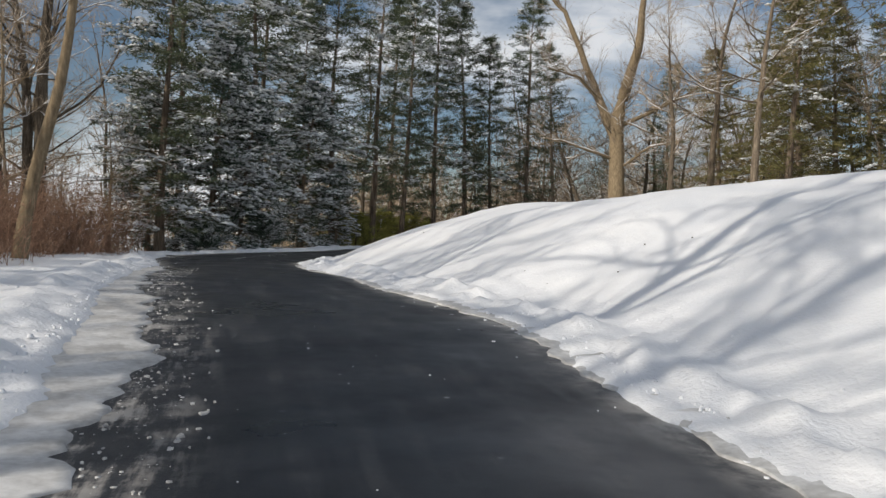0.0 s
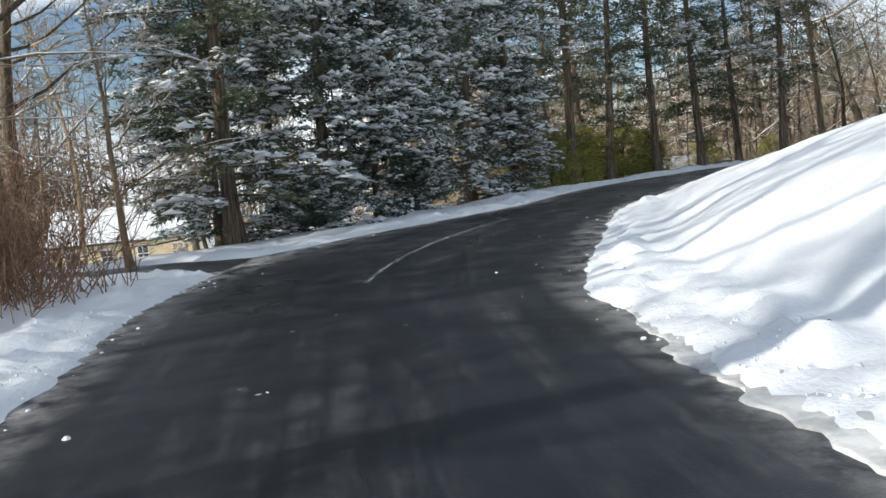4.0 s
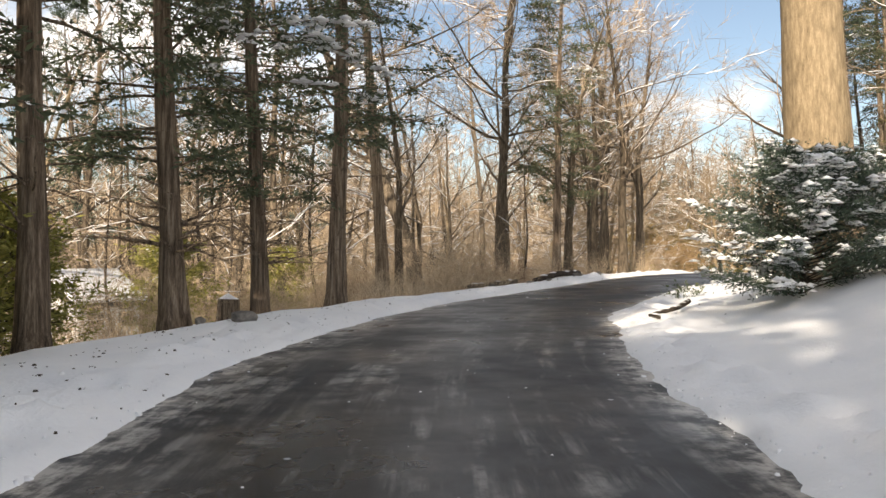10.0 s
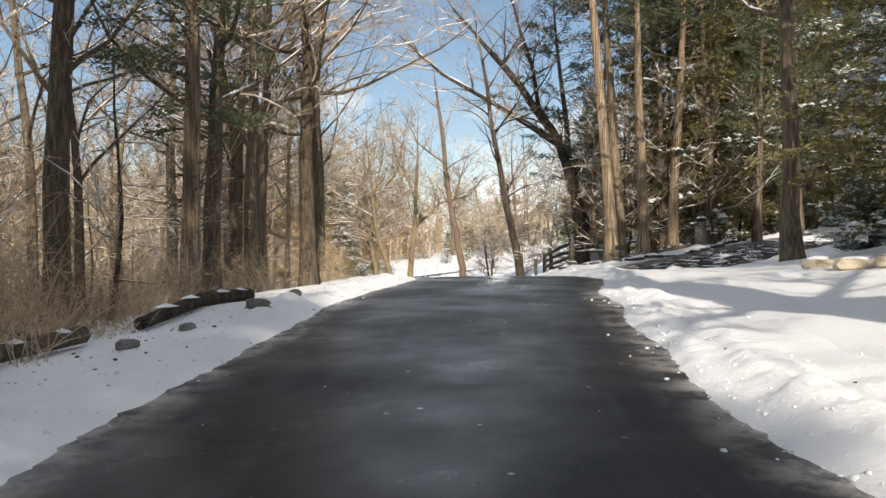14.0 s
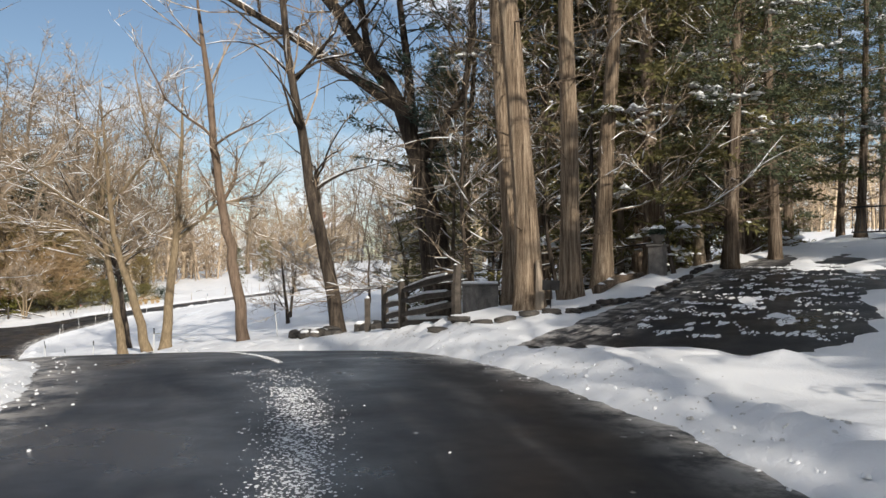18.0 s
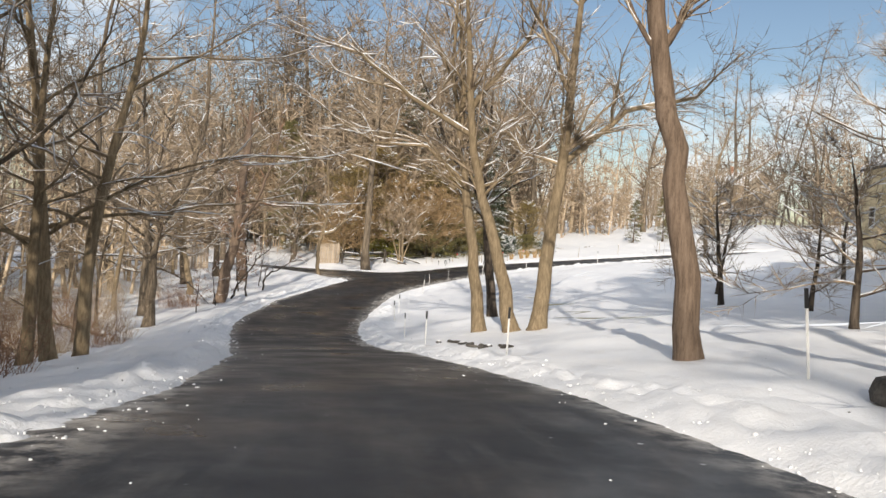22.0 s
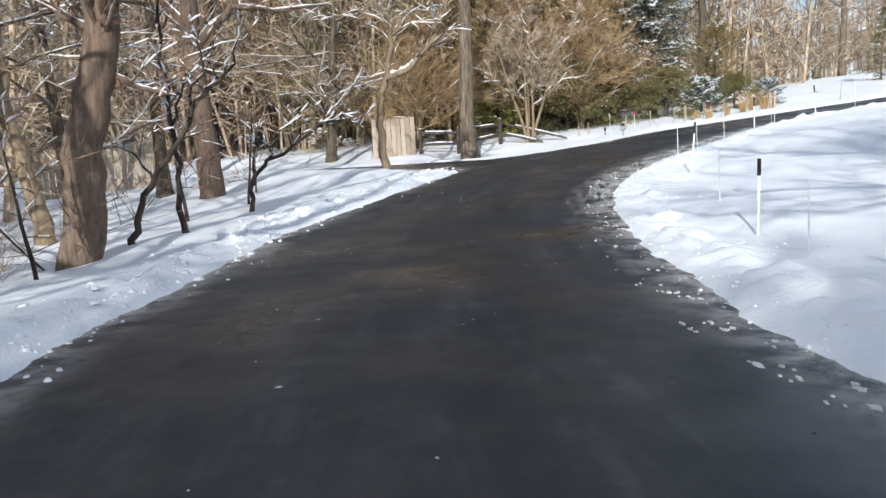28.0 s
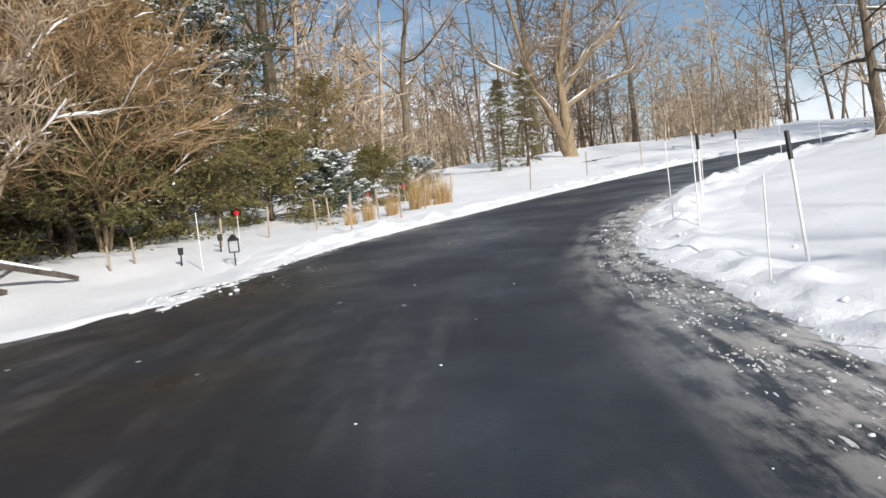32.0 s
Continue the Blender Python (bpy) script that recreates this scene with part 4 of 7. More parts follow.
CEDAR = [
    template("red_cedar", "tall red cedar with shaggy bare trunk and dark crown", "tree", grow_conifer(31, 17, 0.19, 0.15, 2.6, 160, 22, 0.16, 0.14, 0.35, 0.07, 0.32, dead=24), BARK_CEDAR, NEEDLE_DARK, "foliage"),
    template("red_cedar", "tall red cedar with shaggy bare trunk and dark crown", "tree", grow_conifer(32, 19, 0.21, 0.2, 2.7, 160, 22, 0.16, 0.1, 0.35, 0.07, 0.34, (0.03, 0.0), dead=26), BARK_CEDAR, NEEDLE_DARK, "foliage"),
    template("red_cedar", "red cedar in olive winter foliage dusted with snow", "tree", grow_conifer(33, 15, 0.17, 0.18, 2.4, 96, 20, 0.15, 0.08, 0.4, 0.06, 0.32, (-0.03, 0.02), dead=18), BARK_CEDAR, NEEDLE_OLIVE, "foliage"),
    template("red_cedar", "old red cedar with a thick fluted trunk and high crown", "tree", grow_conifer(34, 21, 0.25, 0.48, 3.0, 110, 20, 0.17, 0.04, 0.3, 0.05, 0.36, (0.01, 0.02), dead=20), BARK_FLUTED, NEEDLE_DARK, "foliage"),
]
DENSE = [
    template("evergreen_tree", "dense dark evergreen loaded with clumps of snow", "tree", grow_conifer(41, 17, 0.22, 0.06, 3.2, 190, 21, 0.2, 0.42, 0.35, 0.08, 0.36), BARK_CEDAR, NEEDLE_DARK, "foliage"),
    template("evergreen_tree", "dense blue-green evergreen loaded with clumps of snow", "tree", grow_conifer(42, 11, 0.2, 0.03, 3.2, 180, 21, 0.19, 0.72, 0.35, 0.1, 0.36), BARK_CEDAR, NEEDLE_BLUE, "foliage"),
    template("evergreen_tree", "olive-green conifer with a little snow on its boughs", "tree", grow_conifer(43, 14, 0.22, 0.05, 3.2, 150, 21, 0.19, 0.1, 0.5, 0.09, 0.36), BARK_CEDAR, NEEDLE_OLIVE, "foliage"),
    template("evergreen_tree", "broad rounded bronze-green evergreen at the edge of the woods", "tree", grow_conifer(44, 7, 0.18, 0.02, 3.6, 150, 22, 0.14, 0.04, 0.3, -0.02, 0.34), BARK_DARK, NEEDLE_BRONZE, "foliage"),
]
SHRUB = [
    template("evergreen_shrub", "spreading blue-green yew bush weighed down with snow", "shrub", grow_conifer(51, 2.4, 0.1, 0.04, 2.05, 170, 34, 0.085, 0.36, 0.5, -0.02, 0.2, clump=1.6), BARK_DARK, NEEDLE_BLUE, "foliage"),
    template("evergreen_shrub", "rounded yellow-green bush with a little snow", "shrub", grow_conifer(52, 2.6, 0.07, 0.02, 1.4, 90, 14, 0.13, 0.02, 0.3, 0.0, 0.2, clump=0.6), BARK_DARK, LEAF_SUNNY, "foliage"),
    template("evergreen_shrub", "low olive-green juniper bush beside the road", "shrub", grow_conifer(53, 2.4, 0.08, 0.02, 2.0, 110, 16, 0.12, 0.04, 0.4, 0.02, 0.2, clump=0.6), BARK_DARK, NEEDLE_OLIVE, "foliage"),
]


def grow_thicket(seed, count, height, wide, radius=0.008):
    rng = random.Random(seed)
    stems = Shell()
    for k in range(count):
        w, d = rng.uniform(0, 6.3), wide * math.sqrt(rng.random())
        p = Vector((d * math.cos(w), d * math.sin(w), -0.1))
        h = height * rng.uniform(0.45, 1.1)
        pts = curve_points(rng, p, Vector((rng.uniform(-0.6, 0.6), rng.uniform(-0.6, 0.6), 1)), h, 4, 0.04, 0.25)
        stems.tube(pts, [radius * 1.3, radius, radius * 0.8, radius * 0.6, radius * 0.3], 3, False)
        for c in range(6):
            m = rng.randint(1, 4)
            twig(stems, pts[m], Vector((rng.uniform(-1, 1), rng.uniform(-1, 1), rng.uniform(-0.1, 1))).normalized(), h * rng.uniform(0.15, 0.45), rng, 0.007)
    return stems


def thicket(seed, count, height, wide, material, label):
    ob = thing("brush", label, "shrub")
    tagged(part("crown", grow_thicket(seed, count, height, wide), material, ob), kind="stuff")
    return ob


LEANING = [
    template("bare_tree", "leaning leafless tree with pale smooth bark", "tree", grow_bare(14, 15, 0.2, 0.5, 0.4, 12, 7, 10, (0.17, 0.0), 0.4), BARK_TAN, TWIG, "twig_crown"),
]
SPREADING = [
    template("bare_tree", "wide-spreading leafless tree with snow-lined limbs", "tree", grow_bare(17, 11, 0.26, 0.2, 0.75, 18, 9, 12, (0.04, 0.03), 0.75, rise=0.25), BARK_GREY, TWIG, "twig_crown"),
    template("fruit_tree", "small spreading fruit tree outlined with snow", "tree", grow_bare(18, 5.5, 0.14, 0.2, 0.75, 15, 8, 12, (0.1, 0.05), 0.75, rise=0.25), BARK_DARK, TWIG, "twig_crown"),
    template("ornamental_tree", "many-stemmed ornamental tree with smooth tan bark", "tree", grow_bare(20, 4.6, 0.055, 0.3, 0.45, 9, 8, 12, (0, 0), 0.12, stems=6), BARK_TAN, TWIG, "twig_crown"),
]


def grow_woods(seed, wide, count, tall):
    """A patch of far woodland: stems with bare limbs and a haze of twigs."""
    rng = random.Random(seed)
    s = Shell()
    for k in range(count):
        p = Vector((rng.uniform(-wide, wide), rng.uniform(-wide, wide), -1.2))
        h = tall * rng.uniform(0.5, 1.1)
        r = rng.uniform(0.05, 0.16)
        pts = curve_points(rng, p, Vector((rng.uniform(-0.15, 0.15), rng.uniform(-0.15, 0.15), 1)), h, 5, 0, 0.08)
        s.tube(pts, [r * (1 - 0.17 * m) for m in range(6)], 4, False)
        for b in range(11):
            m = rng.uniform(0.8, 5)
            i = min(int(m), 4)
            q = pts[i].lerp(pts[i + 1], m - i)
            w = rng.uniform(0, 6.3)
            l = h * 0.33 * rng.uniform(0.4, 1) * (1.25 - m / 6)
            limb = curve_points(rng, q, Vector((math.cos(w), math.sin(w), rng.uniform(0.1, 1.2))), l, 2, 0, 0.25)
            s.tube(limb, [0.04, 0.025, 0.008], 3, False)
            for t in range(10):
                e = rng.uniform(0.2, 2)
                j = min(int(e), 1)
                way = Vector((rng.uniform(-1, 1), rng.uniform(-1, 1), rng.uniform(-0.2, 1))).normalized()
                twig(s, limb[j].lerp(limb[j + 1], e - j), way, l * rng.uniform(0.3, 0.8), rng, 0.034)
    return s


def woods(seed, wide, count, tall, material):
    ob = tagged(new("woodland", grow_woods(seed, wide, count, tall).mesh("woodland", material)), "brown leafless winter woods in the distance", "woods", kind="stuff")
    return ob


WOODS = [woods(71, 7, 20, 17, TWIG), woods(72, 7, 24, 14, TWIG), woods(73, 7, 16, 20, BARK_GREY), woods(74, 7, 24, 12, TWIG_SUNLIT)]

BRUSH = [
    thicket(61, 150, 2.4, 1.8, TWIG_RED, "thicket of bare russet stems"),
    thicket(62, 120, 1.6, 1.6, TWIG_SUNLIT, "tangle of bare brown undergrowth"),
    thicket(63, 90, 3.2, 1.5, TWIG_SUNLIT, "tall bare brushwood at the edge of the woods"),
]

# ---- setting out the trees ----
standing = []


def plant(kinds, spots):
    """Stands the trees of one kind at spots of x, y, size, turn and which of the kind."""
    for x, y, size, turn, which in spots:
        standing.append((x, y))
        set_out(kinds[which], x, y, size, turn)


# the bend: a wall of snowy evergreens, then a row of red cedars
plant(DENSE, [
    (-15.6, 42.0, 1.15, 10, 0), (-14.2, 46.0, 1.15, 70, 1), (-12.6, 50.0, 1.25, 200, 0), (-10.6, 53.8, 1.05, 130, 1),
    (-11.4, 57.6, 1.1, 90, 0), (-16.9, 43.8, 0.9, 222, 1), (-12.9, 47.6, 0.85, 111, 1), (-8.6, 56.6, 0.55, 40, 1),
])
plant(CEDAR, [
    (-9.0, 57.4, 1.25, 20, 0), (-6.6, 61.3, 1.25, 80, 1), (-4.7, 65.2, 1.3, 140, 0), (-2.05, 67.3, 1.25, 200, 1), (0.6, 69.2, 1.3, 260, 0), (2.9, 70.7, 1.1, 320, 0), (5.9, 73.4, 1.25, 30, 1),
    (9.1, 76.8, 0.95, 90, 3), (-6.2, 73.0, 1.3, 170, 1), (-16.6, 47.4, 1.2, 33, 1), (-13.6, 54.2, 1.25, 99, 1),
])
plant([template("bare_tree", "grey forest tree leaning over the undergrowth", "tree", grow_bare(25, 20, 0.34, 0.25, 0.5, 20, 9, 11, (-0.1, 0.13), 0.45), BARK_GREY, TWIG, "twig_crown")], [(13.4, 81.9, 1.0, 0, 0)])
plant(BARE, [(11.3, 79.8, 0.7, 50, 0), (20.6, 86.4, 1.15, 90, 0), (19.0, 84.0, 1.0, 200, 1), (-21.0, 39.2, 1.25, 30, 0), (-19.9, 38.0, 1.3, 140, 1), (-24, 30, 1.0, 50, 1), (-18.5, 32, 0.8, 120, 2), (-27, 47, 1.2, 70, 1), (-24, 44, 1.1, 200, 0), (31.2, 90.2, 1.0, 20, 1), (-16.5, 38.2, 0.5, 99, 2)])
# the first six are added south-west of the bank to shade it
plant(BARE, [(-22, 12, 1.1, 30, 0), (-26, 18, 1.2, 130, 1), (-21, 22, 1.1, 230, 0), (-28, 25, 1.2, 330, 1), (-24, 5, 1.1, 90, 0), (-30, 12, 1.2, 200, 1), (26.5, 86.0, 0.9, 70, 0), (29.5, 88.5, 0.9, 170, 1)])
# conifers out of view, kept for the shade they cast
plant(DENSE, [(-31, 24, 1.3, 0, 2), (-27, 33, 1.1, 60, 2)])
plant(LEANING, [(-11.6, 21.2, 1.0, 0, 0)])
leaning = [
    template("bare_tree", "dark leaning trunk with a broken stub and few thin limbs", "tree", grow_hero(91, 0.25, [(0.25, (0, 0, -0.3), (-0.3, 0.4, 2.6), (-0.62, 0.85, 5.6), (-1.0, 1.3, 9), (-1.6, 1.9, 15)), (0.13, (-0.45, 0.6, 4.2), (-0.5, 0.55, 5.0), (-0.52, 0.6, 5.4)), (0.07, (-0.9, 1.2, 8), (0.6, 0.4, 10), (1.6, -0.2, 12.5))], 4, 6, 0.3), BARK_DARK, TWIG, "twig_crown"),
    template("bare_tree", "reddish leaning trunk with snow in its bends", "tree", grow_hero(92, 0.23, [(0.23, (0, 0, -0.3), (-0.22, 0.42, 3), (-0.36, 0.75, 5.2), (-0.62, 0.95, 8), (-1.0, 1.5, 14)), (0.07, (-0.36, 0.75, 5.2), (0.05, 0.4, 6.2), (0.1, 0.3, 7.6)), (0.06, (-0.6, 0.9, 7.6), (-1.8, 2.2, 9), (-2.6, 2.8, 11))], 4, 6, 0.9, 0.45, 0.7), BARK_WARM, TWIG, "twig_crown"),
    template("bare_tree", "thick dark tree sweeping long limbs over the lane", "tree", grow_hero(93, 0.44, [(0.44, (0, 0, -0.3), (-0.12, 0.3, 3), (-0.5, 1.5, 7.5), (-1.2, 3.6, 11), (-2.4, 7.4, 16)), (0.2, (-0.5, 1.5, 7.5), (-1.4, 4.4, 9.6), (-2.6, 8.0, 12), (-3.4, 10.5, 14.5)), (0.17, (-0.3, 0.9, 5.6), (0.2, -0.6, 8), (0.4, -1.0, 12), (0.2, -0.8, 17)), (0.15, (-0.8, 2.4, 9), (-1.0, 3.2, 13), (-1.6, 4.6, 18)), (0.09, (-0.4, 1.2, 6.5), (0.9, -1.8, 7.2), (1.9, -4.4, 7.0))], 8, 10, 0.5), BARK_DARK, TWIG, "twig_crown"),
]
plant(leaning, [(48.95, 88.0, 1.0, 0, 0), (51.7, 93.2, 1.0, 0, 1), (52.1, 85.3, 1.0, 0, 2)])
bank_oak = template("oak_tree", "huge forked oak with tan bark above the snow bank", "tree", grow_hero(88, 0.74, [(0.74, (0, 0, -0.4), (0.05, 0, 4), (-0.05, 0.1, 9.2), (0.4, 0.1, 12)), (0.42, (-0.1, 0.1, 8.0), (-1.3, 0.4, 10.8), (-2.6, 0.6, 14), (-4.2, 0.8, 18), (-6.4, 0.6, 20)), (0.46, (0.3, 0.1, 11), (1.4, -0.2, 15), (1.7, -0.4, 19), (1.5, -0.8, 24)), (0.13, (-0.3, 0, 6.4), (-2.6, -0.8, 7.0), (-4.6, -1.2, 7.6), (-6.2, -1.2, 7.2)), (0.2, (0.3, 0, 9), (3.0, 0.6, 10.4), (6.0, 1.2, 12), (9, 1.6, 14.5)), (0.16, (-1.3, 0.4, 10.8), (-3.2, -1.2, 12.4), (-6.4, -2.4, 13)), (0.12, (0.1, 0, 5.6), (2.2, -1.6, 7.2), (4.2, -2.6, 7.6))], 9, 12, 0.6, 0.6), BARK_TAN, TWIG, "twig_crown")
plant([bank_oak], [(12.1, 63.0, 1.0, 0, 0)])
plant(CEDAR, [(20.6, 81.9, 1.0, 45, 1)])
plant(BARE, [(22.4, 83.2, 0.9, 145, 0)])
# behind the start of the drive: unseen trees added to shadow the bank
plant(BARE, [(-9.5, 1.0, 1.0, 10, 1), (-13, -4, 1.1, 100, 0), (-8, -8, 0.9, 190, 1), (-17, 3, 1.0, 280, 0), (-14.5, 8.5, 0.9, 20, 2), (-20, -9, 1.1, 60, 1), (-10.5, 10.5, 0.6, 120, 1)])
# above the bank
plant(DENSE, [(19.5, 61.0, 1.0, 70, 2), (23, 55, 1.25, 0, 2), (28, 49, 1.4, 60, 2), (34, 56, 1.3, 120, 2), (41, 62, 1.3, 200, 2), (20, 50, 1.1, 200, 2), (36, 48, 1.4, 100, 0), (27, 58.5, 1.2, 310, 2), (31, 64, 0.9, 10, 2), (26.0, 66.0, 1.0, 50, 2), (30.0, 69.0, 0.95, 130, 2), (24.0, 64.0, 1.1, 10, 3), (34.5, 66.5, 0.9, 230, 2)])
plant(BARE, [(36.6, 72.5, 1.15, 10, 1), (14, 54, 0.9, 80, 0), (18, 58.5, 1.1, 190, 1), (24, 61, 1.0, 20, 0), (17, 47, 0.9, 140, 1)])
plant(SHRUB, [(8.9, 61.0, 1.0, 0, 0), (10.8, 60.0, 0.85, 80, 0), (15.5, 62.0, 0.9, 40, 2), (34.5, 70.2, 0.8, 10, 0)])
# the grove behind the rail fence
plant(CEDAR, [(41.5, 80.2, 1.1, 40, 3), (44.4, 79.8, 1.0, 140, 3), (47.6, 79.4, 1.05, 250, 3), (47.6, 81.9, 1.15, 20, 3), (51.5, 81.0, 1.2, 66, 2), (54.5, 79.0, 1.2, 166, 2), (59.0, 77.5, 1.1, 266, 0), (62.5, 76.5, 1.0, 300, 2)])
plant(DENSE, [(60.2, 88.4, 0.8, 155, 2), (64.5, 89.6, 0.8, 15, 0), (67.5, 91.0, 0.7, 85, 2), (50.5, 78.2, 1.3, 15, 2), (53.5, 82.2, 1.3, 75, 2), (56.4, 78.6, 1.35, 195, 2), (60.5, 74.8, 1.3, 255, 2), (64.0, 78.5, 1.35, 315, 2), (66.5, 74.5, 1.3, 45, 2), (57.5, 82.0, 1.1, 70, 0), (62.0, 81.5, 1.1, 140, 2), (67.0, 79.5, 1.1, 210, 0), (72.0, 76.5, 1.1, 90, 1), (71.0, 82.0, 1.2, 160, 0), (52.0, 66.0, 0.8, 200, 1), (60.0, 62.0, 1.1, 230, 0), (70.0, 58.0, 1.2, 300, 2), (46.0, 66.0, 1.0, 33, 2), (78.0, 73.0, 1.2, 200, 0)])
plant(BARE, [(53.4, 86.2, 1.0, 0, 3)])
plant(CEDAR, [(50.0, 76.0, 1.1, 10, 0), (53.0, 74.5, 1.0, 120, 1), (56.0, 75.5, 1.1, 200, 2), (64.5, 73.0, 1.1, 70, 1), (65.0, 70.0, 1.1, 33, 0), (70.5, 70.0, 1.2, 150, 2), (75.5, 67.0, 1.2, 280, 1)])
plant(THIN, [(48.2 + 2.3 * (k % 8) + 0.6 * math.sin(k * 5.1), 76.6 + 2.4 * (k // 8) + 0.9 * math.cos(k * 3.3) + 0.35 * (k % 8), 0.75 + 0.07 * (k % 5), k * 47, (2, 0, 2, 3)[k % 4]) for k in range(32)])
# the lawn
plant(SPREADING, [(61.5, 90.2, 1.0, 60, 1), (70.0, 93.6, 1.1, 250, 1), (70.5, 101.6, 1.0, 0, 1), (58.0, 92.6, 0.8, 100, 1), (76.1, 104.5, 0.9, 200, 1), (79.8, 100.0, 0.9, 300, 1), (104, 119.0, 0.8, 20, 0), (66.4, 96.6, 0.75, 150, 1)])
clump = "tall tan trunk of a clump standing on the lawn"
triple = [
    template("bare_tree", clump, "tree", grow_hero(81, 0.25, [(0.25, (0, 0, -0.2), (-0.25, 0.3, 3), (-0.75, 0.8, 7), (-0.9, 0.9, 13)), (0.09, (-0.55, 0.6, 5.4), (-1.6, 1.6, 6.6), (-3.2, 2.6, 6.6), (-4.8, 3.6, 7.6)), (0.07, (-0.7, 0.7, 6.4), (0.6, -0.4, 7.6), (1.6, -1.2, 9.5)), (0.1, (-0.75, 0.8, 7), (-1.8, 0.3, 9.5), (-2.4, -0.5, 13))]), BARK_TAN, TWIG, "twig_crown", "clump of trees on the lawn"),
    template("bare_tree", clump, "tree", grow_hero(82, 0.27, [(0.27, (0, 0, -0.2), (-0.6, 0.55, 3), (-1.3, 1.1, 6), (-1.9, 1.5, 14)), (0.1, (-1.35, 1.15, 6.6), (-3.0, 2.6, 7.8), (-4.6, 3.3, 9.0), (-6.2, 4.2, 9.4)), (0.06, (-1.0, 0.85, 4.9), (-0.2, -0.1, 5.5), (0.9, -1.0, 6.8)), (0.1, (-1.4, 1.2, 7.5), (0.2, 0.2, 10), (0.8, -0.6, 14))]), BARK_TAN, TWIG, "twig_crown", "clump of trees on the lawn"),
    template("bare_tree", clump, "tree", grow_hero(83, 0.3, [(0.3, (0, 0, -0.2), (0.2, -0.15, 3), (0.55, -0.4, 7), (0.9, -0.6, 15)), (0.12, (0.4, -0.3, 5.6), (2.2, -1.6, 7.6), (4.0, -3.2, 8.2), (5.8, -4.0, 10)), (0.06, (0.45, -0.3, 5.6), (-0.5, 0.7, 6.0), (-1.4, 1.4, 7.2)), (0.1, (0.6, -0.4, 8), (-0.6, 0.6, 11), (-1.0, 1.2, 15))]), BARK_TAN, TWIG, "twig_crown", "clump of trees on the lawn"),
    template("bare_tree", "dark forked trunk of a clump standing on the lawn", "tree", grow_hero(84, 0.24, [(0.24, (0, 0, -0.2), (-0.3, 0.25, 3), (-0.6, 0.4, 5.5), (-0.5, 0.2, 12)), (0.15, (-0.6, 0.4, 5.2), (-1.8, 1.4, 7.2), (-3.2, 2.4, 11)), (0.1, (-0.5, 0.3, 5.8), (1.0, -0.6, 8), (2.0, -1.6, 12))]), BARK_DARK, TWIG, "twig_crown", "clump of trees on the lawn"),
]
plant(triple, [(60.8, 106.1, 1.0, 0, 0), (60.5, 104.3, 1.0, 0, 1), (60.8, 103.5, 1.0, 0, 2), (66.6, 110.5, 1.0, 0, 3)])
# down to the fork
forked = [
    template("bare_tree", "forked tree with one long limb arching over snow", "tree", grow_hero(85, 0.27, [(0.27, (0, 0, -0.3), (0.1, -0.05, 2.6), (0.35, -0.2, 4.6)), (0.2, (0.35, -0.2, 4.5), (1.1, -0.8, 6.2), (1.6, -1.2, 8.5), (1.7, -1.5, 14)), (0.15, (0.3, -0.2, 4.4), (-1.2, 1.0, 5.3), (-2.6, 2.0, 6.3), (-4.0, 2.6, 5.2), (-5.2, 3.0, 4.6)), (0.14, (0.35, -0.2, 4.6), (-0.2, 0.3, 7.5), (-0.6, 0.8, 14))], 5, 8, 0.95, 0.3, 0.5), BARK_GREY, TWIG, "twig_crown"),
    template("bare_tree", "small pale tree with a snow-covered forking limb", "tree", grow_hero(86, 0.15, [(0.15, (0.0, 0.0, -0.2), (-0.08, 0.11, 0.9), (-0.08, 0.11, 1.8), (-0.06, 0.08, 2.3), (0.06, -0.08, 2.9), (0.15, -0.2, 3.4), (0.22, -0.3, 4.4), (0.28, -0.38, 5.4), (0.18, -0.24, 8), (0.29, -0.41, 10.5)), (0.12, (0.12, -0.16, 3.12), (0.36, -0.5, 3.2), (0.6, -0.83, 3.4), (0.8, -1.1, 3.72), (1.04, -1.43, 4.17), (1.22, -1.68, 4.7), (1.39, -1.91, 5.4), (1.53, -2.11, 7.5), (1.7, -2.35, 9.5)), (0.045, (0.09, -0.12, 3.25), (-0.29, 0.91, 3.05), (-0.83, 1.99, 2.15)), (0.05, (0.21, -0.28, 4.4), (0.38, -1.21, 4.7), (0.81, -2.13, 4.6)), (0.05, (0.23, -0.32, 4.8), (-0.15, 0.88, 5.4), (-0.81, 2.13, 5.2))], 4, 6, 0.95, 0.3, 0.5), BARK_TAN, TWIG, "twig_crown"),
]
forked.append(template("bare_tree", "broad leafless oak with long bending snow-lined limbs", "tree", grow_hero(87, 0.5, [(0.5, (0, 0, -0.2), (-0.2, 0.1, 2.4), (-0.4, 0.3, 5.0), (-0.5, 0.5, 8)), (0.4, (0.2, 0.1, 0), (-0.9, 0.9, 2.6), (-2.4, 2.4, 6.5), (-3.4, 3.6, 13)), (0.3, (-0.3, 0.2, 4.5), (1.8, -1.6, 7.5), (4.6, -3.8, 9.5), (7.5, -5.5, 12)), (0.25, (-0.4, 0.3, 5.5), (-0.2, -0.4, 10), (0.6, -1.6, 15)), (0.2, (-0.8, 0.8, 2.8), (-3.4, 2.2, 5.2), (-6.5, 4.4, 6.2), (-9, 6, 8.5)), (0.2, (0, 0, 3.6), (2.6, -2.4, 5.4), (6, -4.6, 6.4), (9, -6, 6.8))], 10, 12, 0.5), BARK_TAN, TWIG, "twig_crown"))
